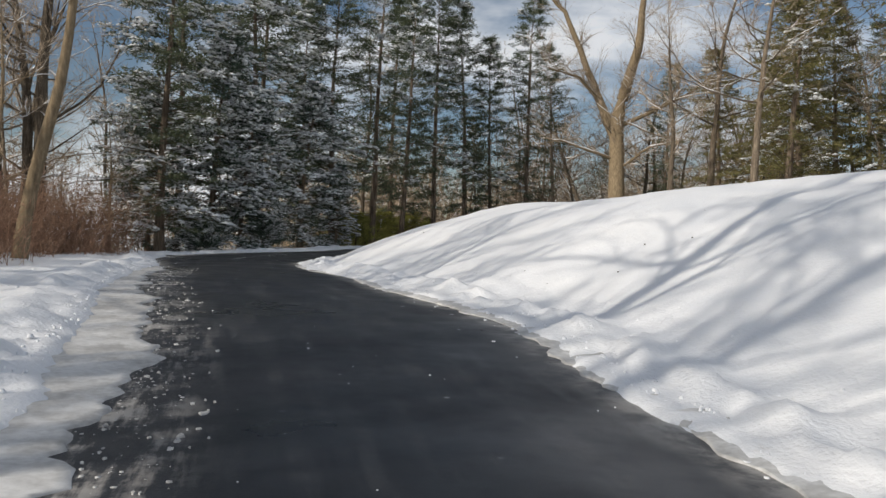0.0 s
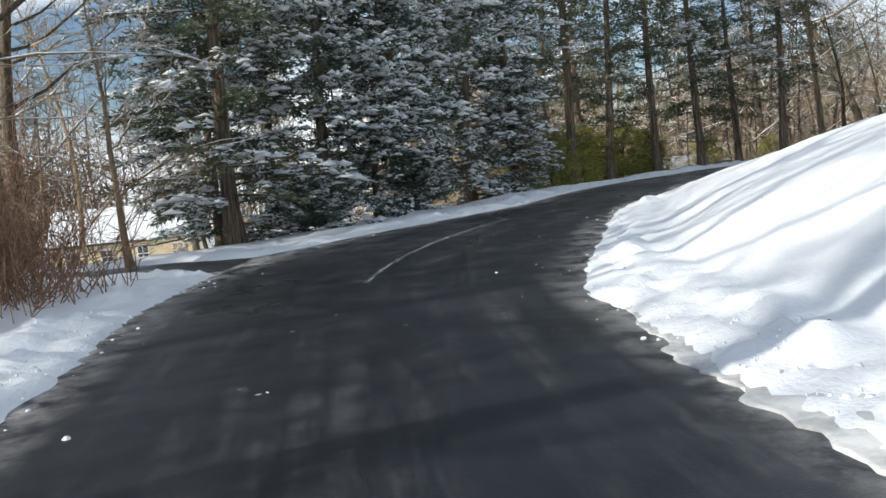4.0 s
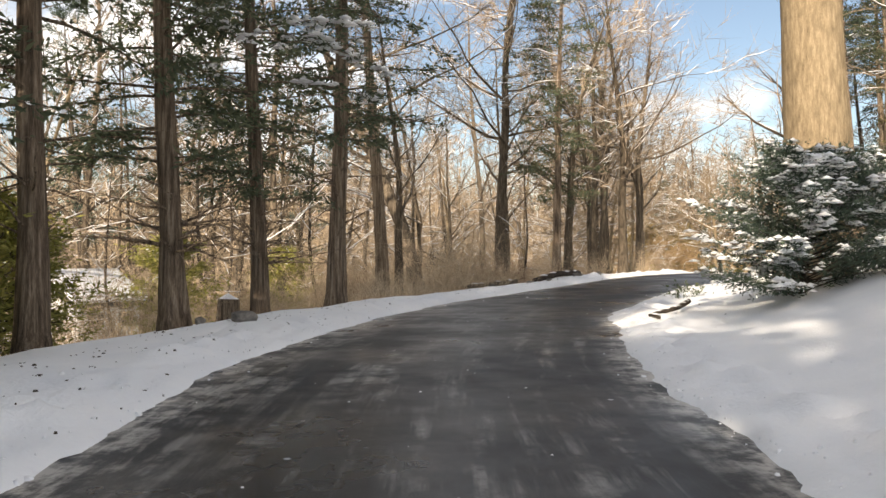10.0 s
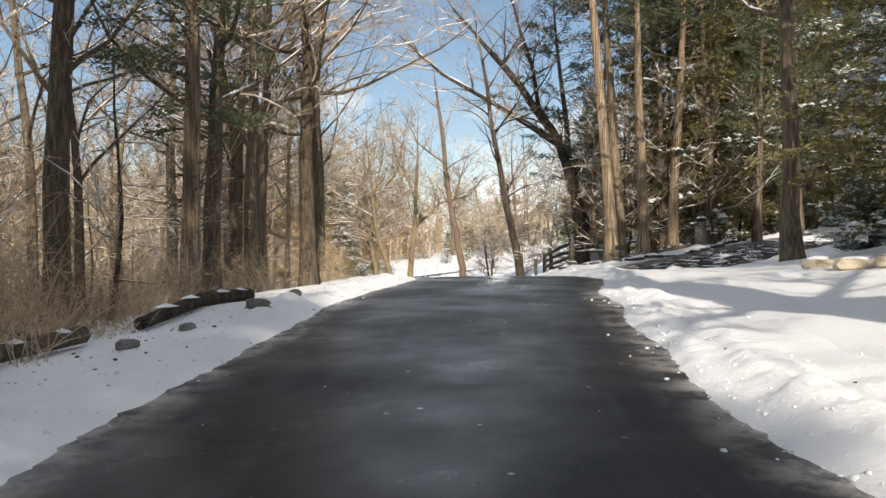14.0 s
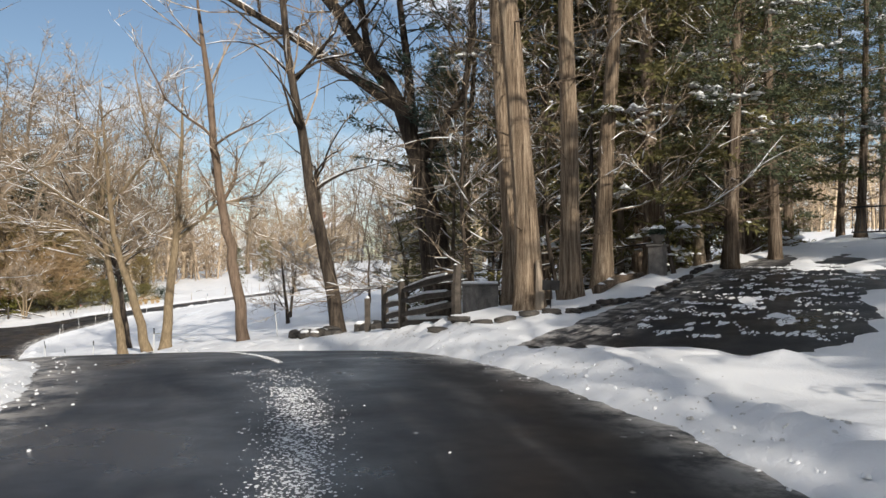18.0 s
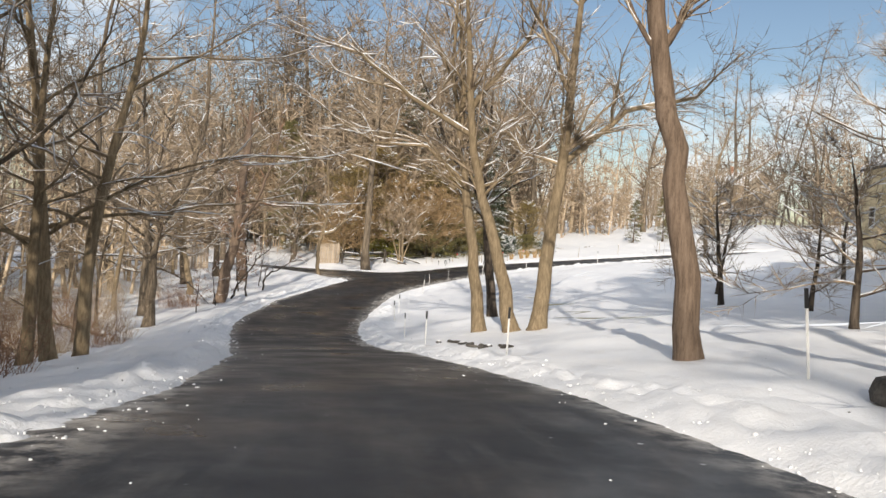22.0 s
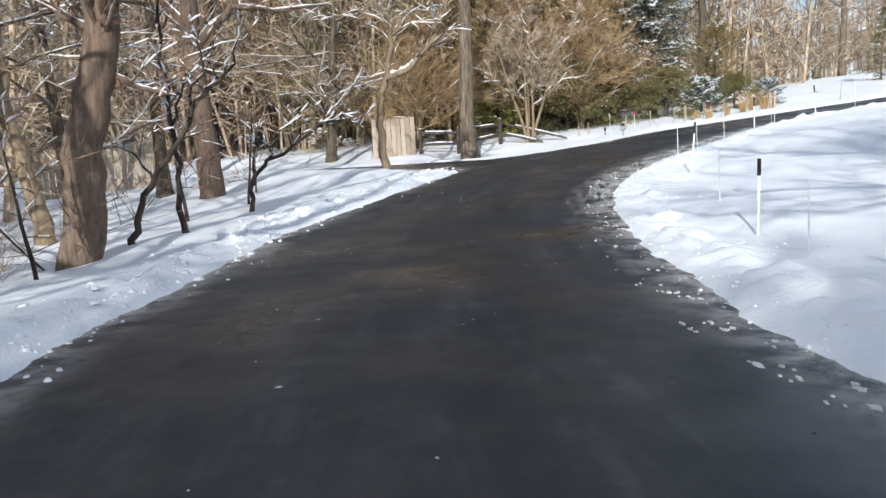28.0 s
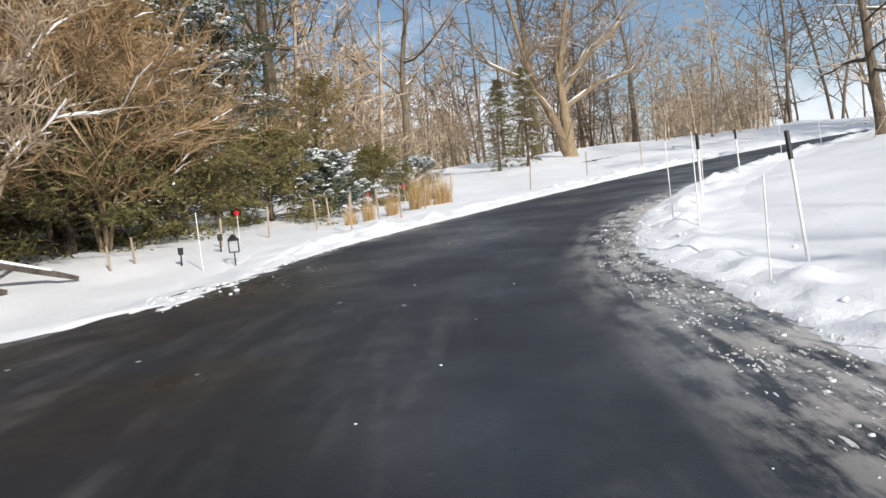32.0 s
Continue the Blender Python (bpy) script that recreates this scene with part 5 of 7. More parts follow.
forked.append(template("bare_tree", "stout leaning trunk with a snowy limb stub", "tree", grow_hero(94, 0.34, [(0.34, (-0.02, 0.02, -0.3), (0.15, -0.14, 1.1), (0.35, -0.32, 2.3), (0.53, -0.49, 3.3), (0.60, -0.55, 4.2), (0.70, -0.64, 7), (1.05, -0.97, 11)), (0.2, (0.48, -0.44, 3.15), (0.63, -0.59, 3.45), (0.73, -0.67, 3.6)), (0.07, (0.48, -0.45, 3.5), (0.19, 0.22, 3.9), (-0.23, 0.75, 4.3)), (0.06, (0.53, -0.49, 2.9), (1.02, -0.66, 2.65), (1.44, -0.93, 2.5)), (0.12, (0.60, -0.55, 4.2), (1.07, -1.52, 5.6), (1.65, -2.34, 8), (1.90, -2.56, 11))], 3, 6, 0.8, 0.55, 0.4), BARK_WARM, TWIG_RED, "twig_crown"))
forked.append(template("bare_tree", "thick brown trunk with one limb arching over snow", "tree", grow_hero(95, 0.38, [(0.38, (-0.01, 0.01, -0.3), (-0.00, -0.00, 1.3), (-0.08, 0.07, 3), (-0.13, 0.12, 4.6), (-0.07, 0.07, 8), (0.20, -0.19, 13)), (0.14, (-0.11, 0.09, 4.2), (0.87, -0.53, 5.4), (1.81, -1.26, 5.2), (2.99, -2.35, 5.3)), (0.12, (-0.11, 0.10, 4.8), (-0.80, 1.14, 6.2), (-1.55, 1.96, 9))], 4, 7, 0.8, 0.5, 0.45), BARK_WARM, TWIG_RED, "twig_crown"))
forked.append(template("bare_tree", "slim tan trunk leaning away from the asphalt", "tree", grow_hero(96, 0.22, [(0.22, (-0.01, 0.01, -0.2), (-0.14, 0.14, 1), (-0.32, 0.30, 2.2), (-0.44, 0.40, 4), (-0.33, 0.31, 9)), (0.06, (-0.29, 0.27, 2.1), (-0.77, 0.71, 3), (-1.01, 0.92, 4.6))], 4, 6, 0.8, 0.3, 0.5), BARK_TAN, TWIG, "twig_crown"))
crooked = [
    template("sapling", "dark crooked sapling lined with snow", "tree", grow_hero(97, 0.065, [(0.065, (-0.00, 0.00, -0.1), (0.12, -0.11, 0.5), (0.36, -0.33, 1.1), (0.70, -0.65, 1.67), (0.93, -0.87, 2.3), (1.33, -1.22, 2.7), (1.56, -1.45, 3.4)), (0.03, (0.33, -0.31, 1.05), (0.13, -0.12, 1.5), (-0.16, 0.14, 1.7)), (0.03, (0.89, -0.81, 2.2), (1.07, -0.98, 2.9), (1.01, -0.93, 3.6))], 2, 3, 1.0, 0.3, 0.22), BARK_DARK, TWIG_RED, "twig_crown"),
    template("sapling", "straight dark sapling beside a crooked one", "tree", grow_hero(98, 0.06, [(0.06, (0.0, 0.0, -0.1), (-0.04, 0.03, 1), (-0.06, 0.05, 1.9), (-0.07, 0.07, 3.4), (0.0, 0.0, 5)), (0.03, (-0.06, 0.05, 1.9), (0.15, -0.14, 2.6), (0.44, -0.41, 3.0))], 2, 3, 1.0, 0.3, 0.22), BARK_DARK, TWIG_RED, "twig_crown"),
    template("sapling", "low sapling arching sideways under its snow", "tree", grow_hero(99, 0.06, [(0.06, (0.0, 0.0, -0.1), (0.07, -0.07, 0.7), (0.33, -0.3, 1.15), (0.66, -0.61, 1.3), (1.25, -1.15, 1.9), (1.69, -1.56, 2.0), (1.98, -1.83, 1.75)), (0.035, (0.07, -0.07, 0.6), (0.11, -0.1, 1.2), (0.22, -0.2, 1.9)), (0.03, (0.29, -0.27, 1.1), (0.59, -0.54, 1.8), (0.96, -0.88, 2.3))], 2, 3, 1.0, 0.3, 0.22), BARK_DARK, TWIG_RED, "twig_crown"),
]
saplings = [template("sapling", "dark crooked sapling at the edge of the woods", "tree", grow_bare(28 + k, 3.2 + 0.5 * k, 0.045, 0.22, 0.5, 8, 5, 6, (0.18 - 0.2 * k, 0.1), 0.5), BARK_DARK, TWIG_RED, "twig_crown") for k in range(2)]
plant(saplings, [(66.0, 131.0, 1.1, 0, 1), (68.4, 132.5, 0.9, 240, 1), (69.6, 134.2, 0.8, 320, 0), (61.0, 125.0, 0.8, 30, 1), (58.6, 122.6, 0.8, 110, 0)])
plant(crooked, [(63.04, 126.79, 1.0, 0, 0), (64.12, 127.06, 1.0, 0, 1), (67.04, 129.9, 1.0, 0, 2)])
plant(forked, [(62.0, 126.38, 1.0, 0, 3), (68.77, 135.24, 1.0, 0, 4), (63.09, 131.5, 1.0, 0, 5), (128.5, 130.6, 0.9, 0, 2), (54.7, 119.6, 1.0, 0, 0), (74.7, 134.4, 1.0, 0, 1)])
# the next four never come into view: added to shade the left verge
plant(BARE, [(27.0, 84.2, 1.0, 40, 0), (31.8, 87.9, 1.05, 220, 0), (36.0, 91.9, 1.0, 20, 0), (39.0, 96.2, 0.9, 200, 2)])
plant(BARE, [(30.4, 90.6, 0.9, 15, 0), (33.2, 93.4, 1.0, 95, 1), (36.0, 95.4, 0.9, 175, 2), (37.6, 98.6, 1.0, 255, 0), (40.2, 100.8, 0.9, 335, 1), (34.2, 98.6, 1.1, 55, 1), (39.8, 104.2, 1.0, 145, 0)])
plant(BARE, [(46.7, 108.3, 1.0, 30, 2), (46.9, 106.9, 0.9, 130, 2), (45.2, 105.8, 0.8, 230, 2), (43.6, 104.8, 0.8, 330, 0), (56.8, 124.6, 0.8, 200, 0), (82.4, 138.2, 1.2, 90, 1), (76.5, 151, 1.0, 10, 0), (69.0, 139.0, 0.9, 77, 0)])
willow = template("willow_tree", "tall willow with a golden haze of fine twigs", "tree", grow_bare(26, 18, 0.34, 0.2, 0.42, 34, 12, 18, (0.02, 0.0), 0.06, rise=0.7), BARK_TAN, TWIG_GOLD, "twig_crown")
bronze = template("ornamental_tree", "many-stemmed small tree with a russet haze of twigs", "tree", grow_bare(27, 6.5, 0.055, 0.15, 0.55, 12, 10, 15, (0, 0), 0.06, stems=7), BARK_TAN, TWIG_GOLD, "twig_crown")
plant([bronze], [(90.6, 138.6, 1.0, 0, 0), (88.4, 141.0, 1.15, 120, 0), (93.8, 139.6, 0.8, 240, 0), (83.6, 143.0, 1.0, 60, 0)])
plant(BARE, [(104, 147, 1.5, 10, 0), (98, 151, 1.5, 100, 1), (110, 143, 1.4, 190, 0), (92, 160, 1.6, 280, 1), (108, 152, 1.5, 55, 1), (134, 143, 1.25, 145, 0), (141, 134, 1.2, 235, 1), (148, 126, 1.1, 325, 0), (106, 106, 1.2, 30, 0), (114, 108, 1.2, 120, 1)])
plant([willow], [(92.9, 152.0, 1.0, 0, 0), (85.5, 155.0, 0.8, 80, 0)])
plant(SPREADING, [(65.5, 137.0, 0.9, 50, 0), (86.0, 138.0, 1.45, 0, 2), (80.5, 146.0, 1.0, 250, 0), (59.5, 129.5, 0.8, 150, 0)])
plant(DENSE, [(98.4, 139.4, 0.66, 0, 0), (102.0, 142.0, 0.8, 60, 0), (93.5, 142.2, 1.1, 120, 3), (89.6, 142.4, 1.0, 180, 3), (97.0, 143.5, 1.3, 250, 3), (86.4, 144.5, 1.2, 300, 3), (91.0, 147.0, 1.4, 20, 3), (103.5, 138.6, 0.7, 90, 3), (96.5, 148, 1.0, 240, 0), (106, 147, 0.9, 300, 2), (84, 151, 0.9, 20, 2), (126, 134.5, 0.36, 10, 2), (120.5, 132.5, 0.4, 60, 2), (116, 133.5, 0.34, 110, 2)])
plant(SHRUB, [(90.0, 139.0, 1.5, 0, 2), (93.0, 138.0, 1.3, 60, 2), (95.8, 137.0, 1.1, 120, 2), (99.6, 135.2, 0.8, 180, 2), (101.3, 134.2, 0.6, 240, 0), (97.6, 136.0, 0.8, 300, 0), (87.5, 141.5, 1.3, 30, 1)])
# sunlit evergreen bushes under the cedars
plant(SHRUB, [(-4.0, 67.6, 1.4, 33, 1), (-2.6, 69.8, 1.3, 123, 1), (-6.0, 66.6, 1.5, 213, 1), (-7.2, 62.4, 1.2, 303, 1), (-7.6, 59.8, 1.1, 0, 1), (-6.5, 64.0, 1.3, 70, 1), (-9.2, 61.0, 1.2, 140, 1), (-2.0, 71.5, 1.1, 210, 1), (1.5, 73.5, 1.0, 280, 1), (-5.0, 69.5, 1.4, 350, 1), (6.0, 78.0, 0.9, 50, 1), (-13.9, 43.8, 0.8, 10, 0), (-11.9, 49.0, 0.9, 100, 0)])
plant(BRUSH, [(-11.5, 18.5, 0.9, 0, 0), (-13.5, 20.5, 1.0, 50, 0), (-13.8, 24.0, 1.0, 100, 0), (-15.5, 27.0, 1.1, 150, 0), (-16.5, 22.5, 1.2, 200, 0), (-12.0, 15.0, 0.9, 250, 0), (-17.5, 30.0, 1.1, 300, 0), (-13.9, 31.0, 1.0, 10, 0), (-15.2, 29.6, 1.25, 60, 0), (-15.6, 31.4, 1.2, 110, 0), (-13.7, 28.2, 1.0, 160, 0), (-17.2, 28.6, 1.3, 210, 0), (-19.2, 30.6, 1.3, 260, 0), (-14.8, 17.0, 1.2, 30, 0), (-19.0, 26.0, 1.3, 80, 0), (-14.2, 29.5, 0.9, 130, 0)])


def scatter(kinds, seed, count, s0, s1, d0, d1, side, gap, sizes):
    """Strews trees along one side of the road, s0 to s1 along it and d0 to d1 from its edge."""
    rng = random.Random(seed)
    rows = MAIN[(MAIN[:, 5] >= s0) & (MAIN[:, 5] <= s1)]
    tries = 0
    while count and tries < 4000:
        tries += 1
        lx, ly, rx, ry = rows[rng.randrange(len(rows))][:4]
        w = math.hypot(rx - lx, ry - ly)
        d = rng.uniform(d0, d1)
        ux, uy = (rx - lx) / w, (ry - ly) / w
        x, y = (rx + ux * d, ry + uy * d) if side > 0 else (lx - ux * d, ly - uy * d)
        if float(land(x, y)[1][0]) < d0 * 0.9 or any((x - a) ** 2 + (y - b) ** 2 < gap * gap for a, b in standing):
            continue
        plant(kinds, [(x, y, rng.uniform(*sizes), rng.uniform(0, 360), rng.randrange(len(kinds)))])
        count -= 1


scatter(THIN, 1, 36, 74, 118, 3.6, 24, -1, 1.7, (0.7, 1.1))
scatter(THIN, 2, 75, 118, 178, 4.6, 30, -1, 1.9, (0.6, 1.1))
scatter(BARE, 12, 24, 80, 176, 9, 40, -1, 4, (0.7, 1.0))
scatter(THIN, 3, 7, 45, 74, 9, 30, -1, 2.5, (0.8, 1.1))
scatter(BRUSH[1:], 4, 52, 84, 118, 2.8, 10, -1, 1.3, (0.4, 0.85))
scatter(BRUSH[1:], 14, 46, 70, 120, 11, 34, -1, 2.2, (0.8, 1.5))
scatter(BRUSH, 15, 40, 124, 172, 3.4, 11, -1, 1.2, (0.35, 0.75))
scatter(BRUSH[1:], 5, 34, 122, 174, 4.0, 16, -1, 1.6, (0.3, 0.75))
scatter(BRUSH[:2], 6, 8, 88, 106, 3.0, 8, -1, 1.2, (0.4, 0.7))
scatter(THIN, 7, 12, 0, 40, 9, 30, -1, 3, (0.8, 1.1))


def far_woods(seed, count, x0, x1, y0, y1, clear, size=1.0):
    rng = random.Random(seed)
    tries = 0
    while count and tries < 2000:
        tries += 1
        x, y = rng.uniform(x0, x1), rng.uniform(y0, y1)
        if float(land(x, y)[1][0]) < clear:
            continue
        set_out(WOODS[rng.randrange(4)], x, y, size * rng.uniform(0.85, 1.2), rng.uniform(0, 360))
        count -= 1


far_woods(1, 26, -30, 50, 92, 150, 16)
far_woods(2, 16, 20, 75, 132, 175, 16)
far_woods(3, 16, -115, -62, 40, 130, 16, 1.2)
far_woods(4, 10, 78, 130, 150, 185, 14)
far_woods(5, 5, 142, 170, 118, 170, 14)
far_woods(13, 13, 160, 225, 60, 150, 14, 0.8)
far_woods(6, 9, 92, 150, 62, 94, 14)
far_woods(7, 8, 30, 90, 25, 56, 14)
far_woods(8, 6, -60, -25, 0, 30, 14)
# the wooded skyline
rng = random.Random(5)
for k in range(46):
    w = radians(-70 + 250 * (k + rng.random()) / 46)
    d = rng.uniform(105, 150)
    x, y = 45 + d * math.cos(w), 75 + d * math.sin(w)
    if float(land(x, y)[1][0]) > 14:
        set_out(WOODS[k % 4], x, y, rng.uniform(1.5, 2.1), rng.uniform(0, 360), 1.0)
far_woods(12, 16, 28, 80, 130, 168, 22, 1.2)
far_woods(14, 14, 84, 124, 150, 174, 14, 1.5)
far_woods(15, 8, 118, 150, 84, 108, 10, 1.25)
far_woods(10, 5, 30, 52, 36, 50, 12)
far_woods(11, 12, 60, 100, 150, 180, 14, 1.15)
for k in range(22):
    w = radians(42 + 80 * (k + rng.random()) / 22)
    d = rng.uniform(84, 104)
    x, y = 50 + d * math.cos(w), 80 + d * math.sin(w)
    if float(land(x, y)[1][0]) > 14:
        set_out(WOODS[k % 4], x, y, rng.uniform(1.2, 1.6), rng.uniform(0, 360), 1.0)

# ---- fences, kerb, markers and other small things ----


def seg(shell, a, b, r0, r1, sides=6):
    shell.tube([Vector(a), Vector(b)], [r0, r1], sides)
    return shell


def split_rail(a, b, rng, thick=0.068):
    """A rough split rail from a to b, thicker in its middle."""
    s = Shell()
    a, b = Vector(a), Vector(b)
    pts = [a.lerp(b, u) + Vector((0, 0, rng.gauss(0, 0.012))) for u in (0, 0.15, 0.5, 0.85, 1)]
    s.tube(pts, [thick * 0.65, thick, thick * 1.15, thick, thick * 0.65], 5)
    cap = Shell()
    cap.tube([p + Vector((0, 0, thick * 0.95)) for p in pts[1:4]], [thick * 0.45, thick * 0.7, thick * 0.45], 5)
    return s, cap


def rail_fence(label, posts, rails, seed, tall=1.3):
    rng = random.Random(seed)
    ob = thing("rail_fence", label, "fence")
    tops = []
    for x, y in posts:
        z = ground_z(x, y)
        p = Shell().tube([Vector((x, y, z - 0.3)), Vector((x + rng.gauss(0, 0.02), y, z + 0.6)), Vector((x + rng.gauss(0, 0.03), y + rng.gauss(0, 0.03), z + tall * rng.uniform(0.95, 1.05)))], [0.1, 0.095, 0.075], 6)
        part("post", p, RAIL_WOOD, ob)
        part("snow", Shell().lump(Vector((x, y, z + tall + 0.0)), 0.065, 0.06, 0.035, rng), CLUMP_SNOW, ob, "cap of snow")
        tops.append((x, y, z))
    for (ax, ay, az), (bx, by, bz) in zip(tops[:-1], tops[1:]):
        for h in rails:
            d = rng.gauss(0, 0.03)
            rail, cap = split_rail((ax, ay, az + h + d), (bx, by, bz + h - d), rng)
            r = part("rail", rail, RAIL_WOOD, ob)
            part("snow", cap, CLUMP_SNOW, r, "line of snow on the rail")
    return ob


rail_fence("weathered split-rail fence with snow on its rails", [(39.5, 81.2), (42.2, 83.3), (44.4, 84.6)], (0.06, 0.32, 0.58, 0.86), 3, 1.08)
rail_fence("weathered split-rail fence beside a large tree trunk", [(82.5, 141.6), (83.0, 139.6), (85.0, 138.9)], (0.45, 0.95), 4, 1.15)
rng = random.Random(9)
for a, b in [((85.2, 138.7), (87.2, 136.8)), ((85.0, 138.9), (86.2, 137.4))]:
    fallen = thing("fallen_rail", "fallen fence rail leaning down into snow", "rail", "fallen rails")
    rail, cap = split_rail((*a, ground_z(*a) + (0.9 if a[0] > 85.1 else 0.5)), (*b, ground_z(*b) + 0.05), rng, 0.06)
    part("snow", cap, CLUMP_SNOW, part("rail", rail, RAIL_WOOD, fallen))


def board_panel(x, y, turn):
    ob = thing("wooden_screen", "weathered pale board panel standing in the woods", "fence", at=pose(x, y, ground_z(x, y), 0, 0, turn))
    r = random.Random(2)
    for k in range(9):
        h = 1.75 + r.uniform(-0.06, 0.06)
        part("board", Shell().box((0.2, 0.025, h), pose(-0.88 + 0.22 * k, r.uniform(-0.008, 0.008), h / 2 - 0.05), 0.004), BOARD, ob)
    for z in (0.35, 1.15):
        part("batten", Shell().box((2.0, 0.04, 0.09), pose(0, 0.04, z), 0.004), RAIL_WOOD, ob)
    return ob


board_panel(81.5, 142.3, -37)
board_panel(67.6, 144.2, -26)
board_panel(69.6, 143.2, -26)


def stone(x, y, sx, sy, sz, turn, label, group="", snowy=True, material=None, seed=0, square=0.5):
    """A rough stone, part sunk in the ground, with snow on top."""
    r = random.Random(seed + int(x * 100))
    bm = bmesh.new()
    bmesh.ops.create_icosphere(bm, subdivisions=2, radius=1.0)
    for v in bm.verts:
        c = v.co
        m = max(abs(c.x), abs(c.y), abs(c.z))
        v.co = c.lerp(c / m, square) * r.uniform(0.88, 1.06)
    bmesh.ops.scale(bm, vec=(sx / 2, sy / 2, sz / 2), verts=bm.verts)
    ob = thing("stone", label, "stone", group, at=pose(x, y, ground_z(x, y) + sz * 0.3, r.uniform(-5, 5), r.uniform(-5, 5), turn))
    part("body", Shell().take(bm), material or STONE, ob)
    if snowy:
        bm = bmesh.new()
        bmesh.ops.create_icosphere(bm, subdivisions=2, radius=1.0)
        for v in bm.verts:
            v.co *= r.uniform(0.9, 1.1)
        bmesh.ops.scale(bm, vec=(sx * 0.4, sy * 0.4, sz * 0.16 + 0.015), verts=bm.verts)
        part("snow", Shell().take(bm, pose(0, 0, sz * 0.42)), CLUMP_SNOW, ob, "patch of snow", smooth=True)
    return ob


# kerb of stones along the driveway
kerb, corners = [], [(39.3, 81.5), (39.4, 80.7), (39.9, 79.9), (40.5, 79.15), (41.2, 78.85), (42.4, 78.45), (43.9, 77.95), (46.7, 77.3), (50.3, 76.5)]
for (ax, ay), (bx, by) in zip(corners[:-1], corners[1:]):
    n = max(1, round(math.hypot(bx - ax, by - ay) / 0.46))
    kerb += [(ax + (bx - ax) * k / n, ay + (by - ay) * k / n, math.degrees(math.atan2(by - ay, bx - ax))) for k in range(n)]
for k, (x, y, turn) in enumerate(kerb):
    stone(x, y, 0.42, 0.17, 0.12, turn + 5 * math.sin(k * 2.7), "rough grey-brown kerb stone lining the driveway", "kerb stones", snowy=k % 6 == 1, seed=k, square=0.93, material=DARK_STONE)
# stones heaped by the leaning trunk
for k in range(24):
    side = 1 if k % 2 else -1
    x, y = 48.6 + side * (0.5 * (0.55 + 0.05 * k)) + 0.3 * math.sin(k * 4.1), 87.6 - side * (0.8 * (0.55 + 0.05 * k)) + 0.25 * math.cos(k * 2.3)
    stone(x, y, 0.42 + 0.12 * (k % 3), 0.34, 0.24 + 0.05 * (k % 4), k * 50, "dark jagged field stone in a snowy heap", "heaped stones", seed=k + 40, square=0.45, material=DARK_STONE, snowy=k % 3 == 0)
# stones edging the bed round the clump of trees
for k in range(15):
    u = k / 14
    stone(56.2 - 2.4 * u + 0.12 * math.sin(k * 2.2), 103.5 - 4.6 * u + 0.15 * math.cos(k * 1.7), 0.2 + 0.09 * (k % 3), 0.12, 0.08, k * 37, "small dark edging stone half covered with snow", "edging stones", snowy=k % 5 == 0, seed=k + 70, material=DARK_STONE)
stone(54.0, 100.0, 0.24, 0.12, 0.18, 20, "upright dark edging stone in the snow", "edging stones", seed=91, material=DARK_STONE, snowy=False)
for x, y, s, t in [(26.2, 70.6, 0.7, 150), (25.6, 69.9, 0.8, 130), (25.1, 69.2, 0.7, 110), (24.7, 68.5, 0.7, 110)]:
    stone(x, y, s, 0.35, 0.26, t, "tan stone block topped with snow", "stone blocks", seed=int(x * 10), material=TAN_WALL, square=0.85)
for k, (x, y, s) in enumerate([(1.0, 65.9, 0.45), (0.4, 66.4, 0.3), (18.2, 77.6, 0.4), (18.7, 77.9, 0.25), (15.0, 76.5, 0.3), (16.3, 77.0, 0.25), (20.6, 79.0, 0.35), (12.6, 75.4, 0.3)]):
    stone(x, y, s, s * 0.6, s * 0.5, k * 71, "mossy brown stone on the verge", "verge stones", seed=k + 120, snowy=False)


def log_thing(name, label, pts, r0, r1, material, category="log"):
    ob = thing(name, label, category)
    line = [Vector((x, y, ground_z(x, y) + h)) for x, y, h in pts]
    n = len(line)
    part("wood", Shell().tube(line, [r0 + (r1 - r0) * k / (n - 1) for k in range(n)], 7), material, ob)
    cap = Shell()
    rr = random.Random(int(pts[0][0] * 10))
    for a, b in zip(line[:-1], line[1:]):
        for u in (0.2, 0.6):
            cap.lump(a.lerp(b, u) + Vector((0, 0, r0 * 0.8)), r0 * 1.6, r0 * 0.8, r0 * 0.35, rr)
    tagged(part("snow", cap, CLUMP_SNOW, ob), kind="stuff")
    return ob


log_thing("fallen_branch", "dark crooked branch lying on the snow bank", [(8.6, 63.2, 0.12), (7.9, 62.8, 0.1), (7.4, 62.5, 0.06), (7.0, 62.6, 0.03), (6.8, 62.2, 0.05)], 0.05, 0.03, BARK_DARK, "branch")
log_thing("log", "fallen log among leaves beside the road", [(20.0, 79.6, 0.1), (18.6, 79.3, 0.14), (16.8, 78.6, 0.1)], 0.14, 0.1, BARK_DARK)
log_thing("log", "fallen log half covered with snow under trees", [(15.6, 78.2, 0.15), (13.6, 77.4, 0.1), (12.4, 76.8, 0.1)], 0.12, 0.08, BARK_GREY)
log_thing("log", "mossy log lying beside the driveway", [(44.5, 79.2, 0.1), (46.5, 78.9, 0.12), (48.2, 78.4, 0.08)], 0.13, 0.1, BARK_CEDAR)
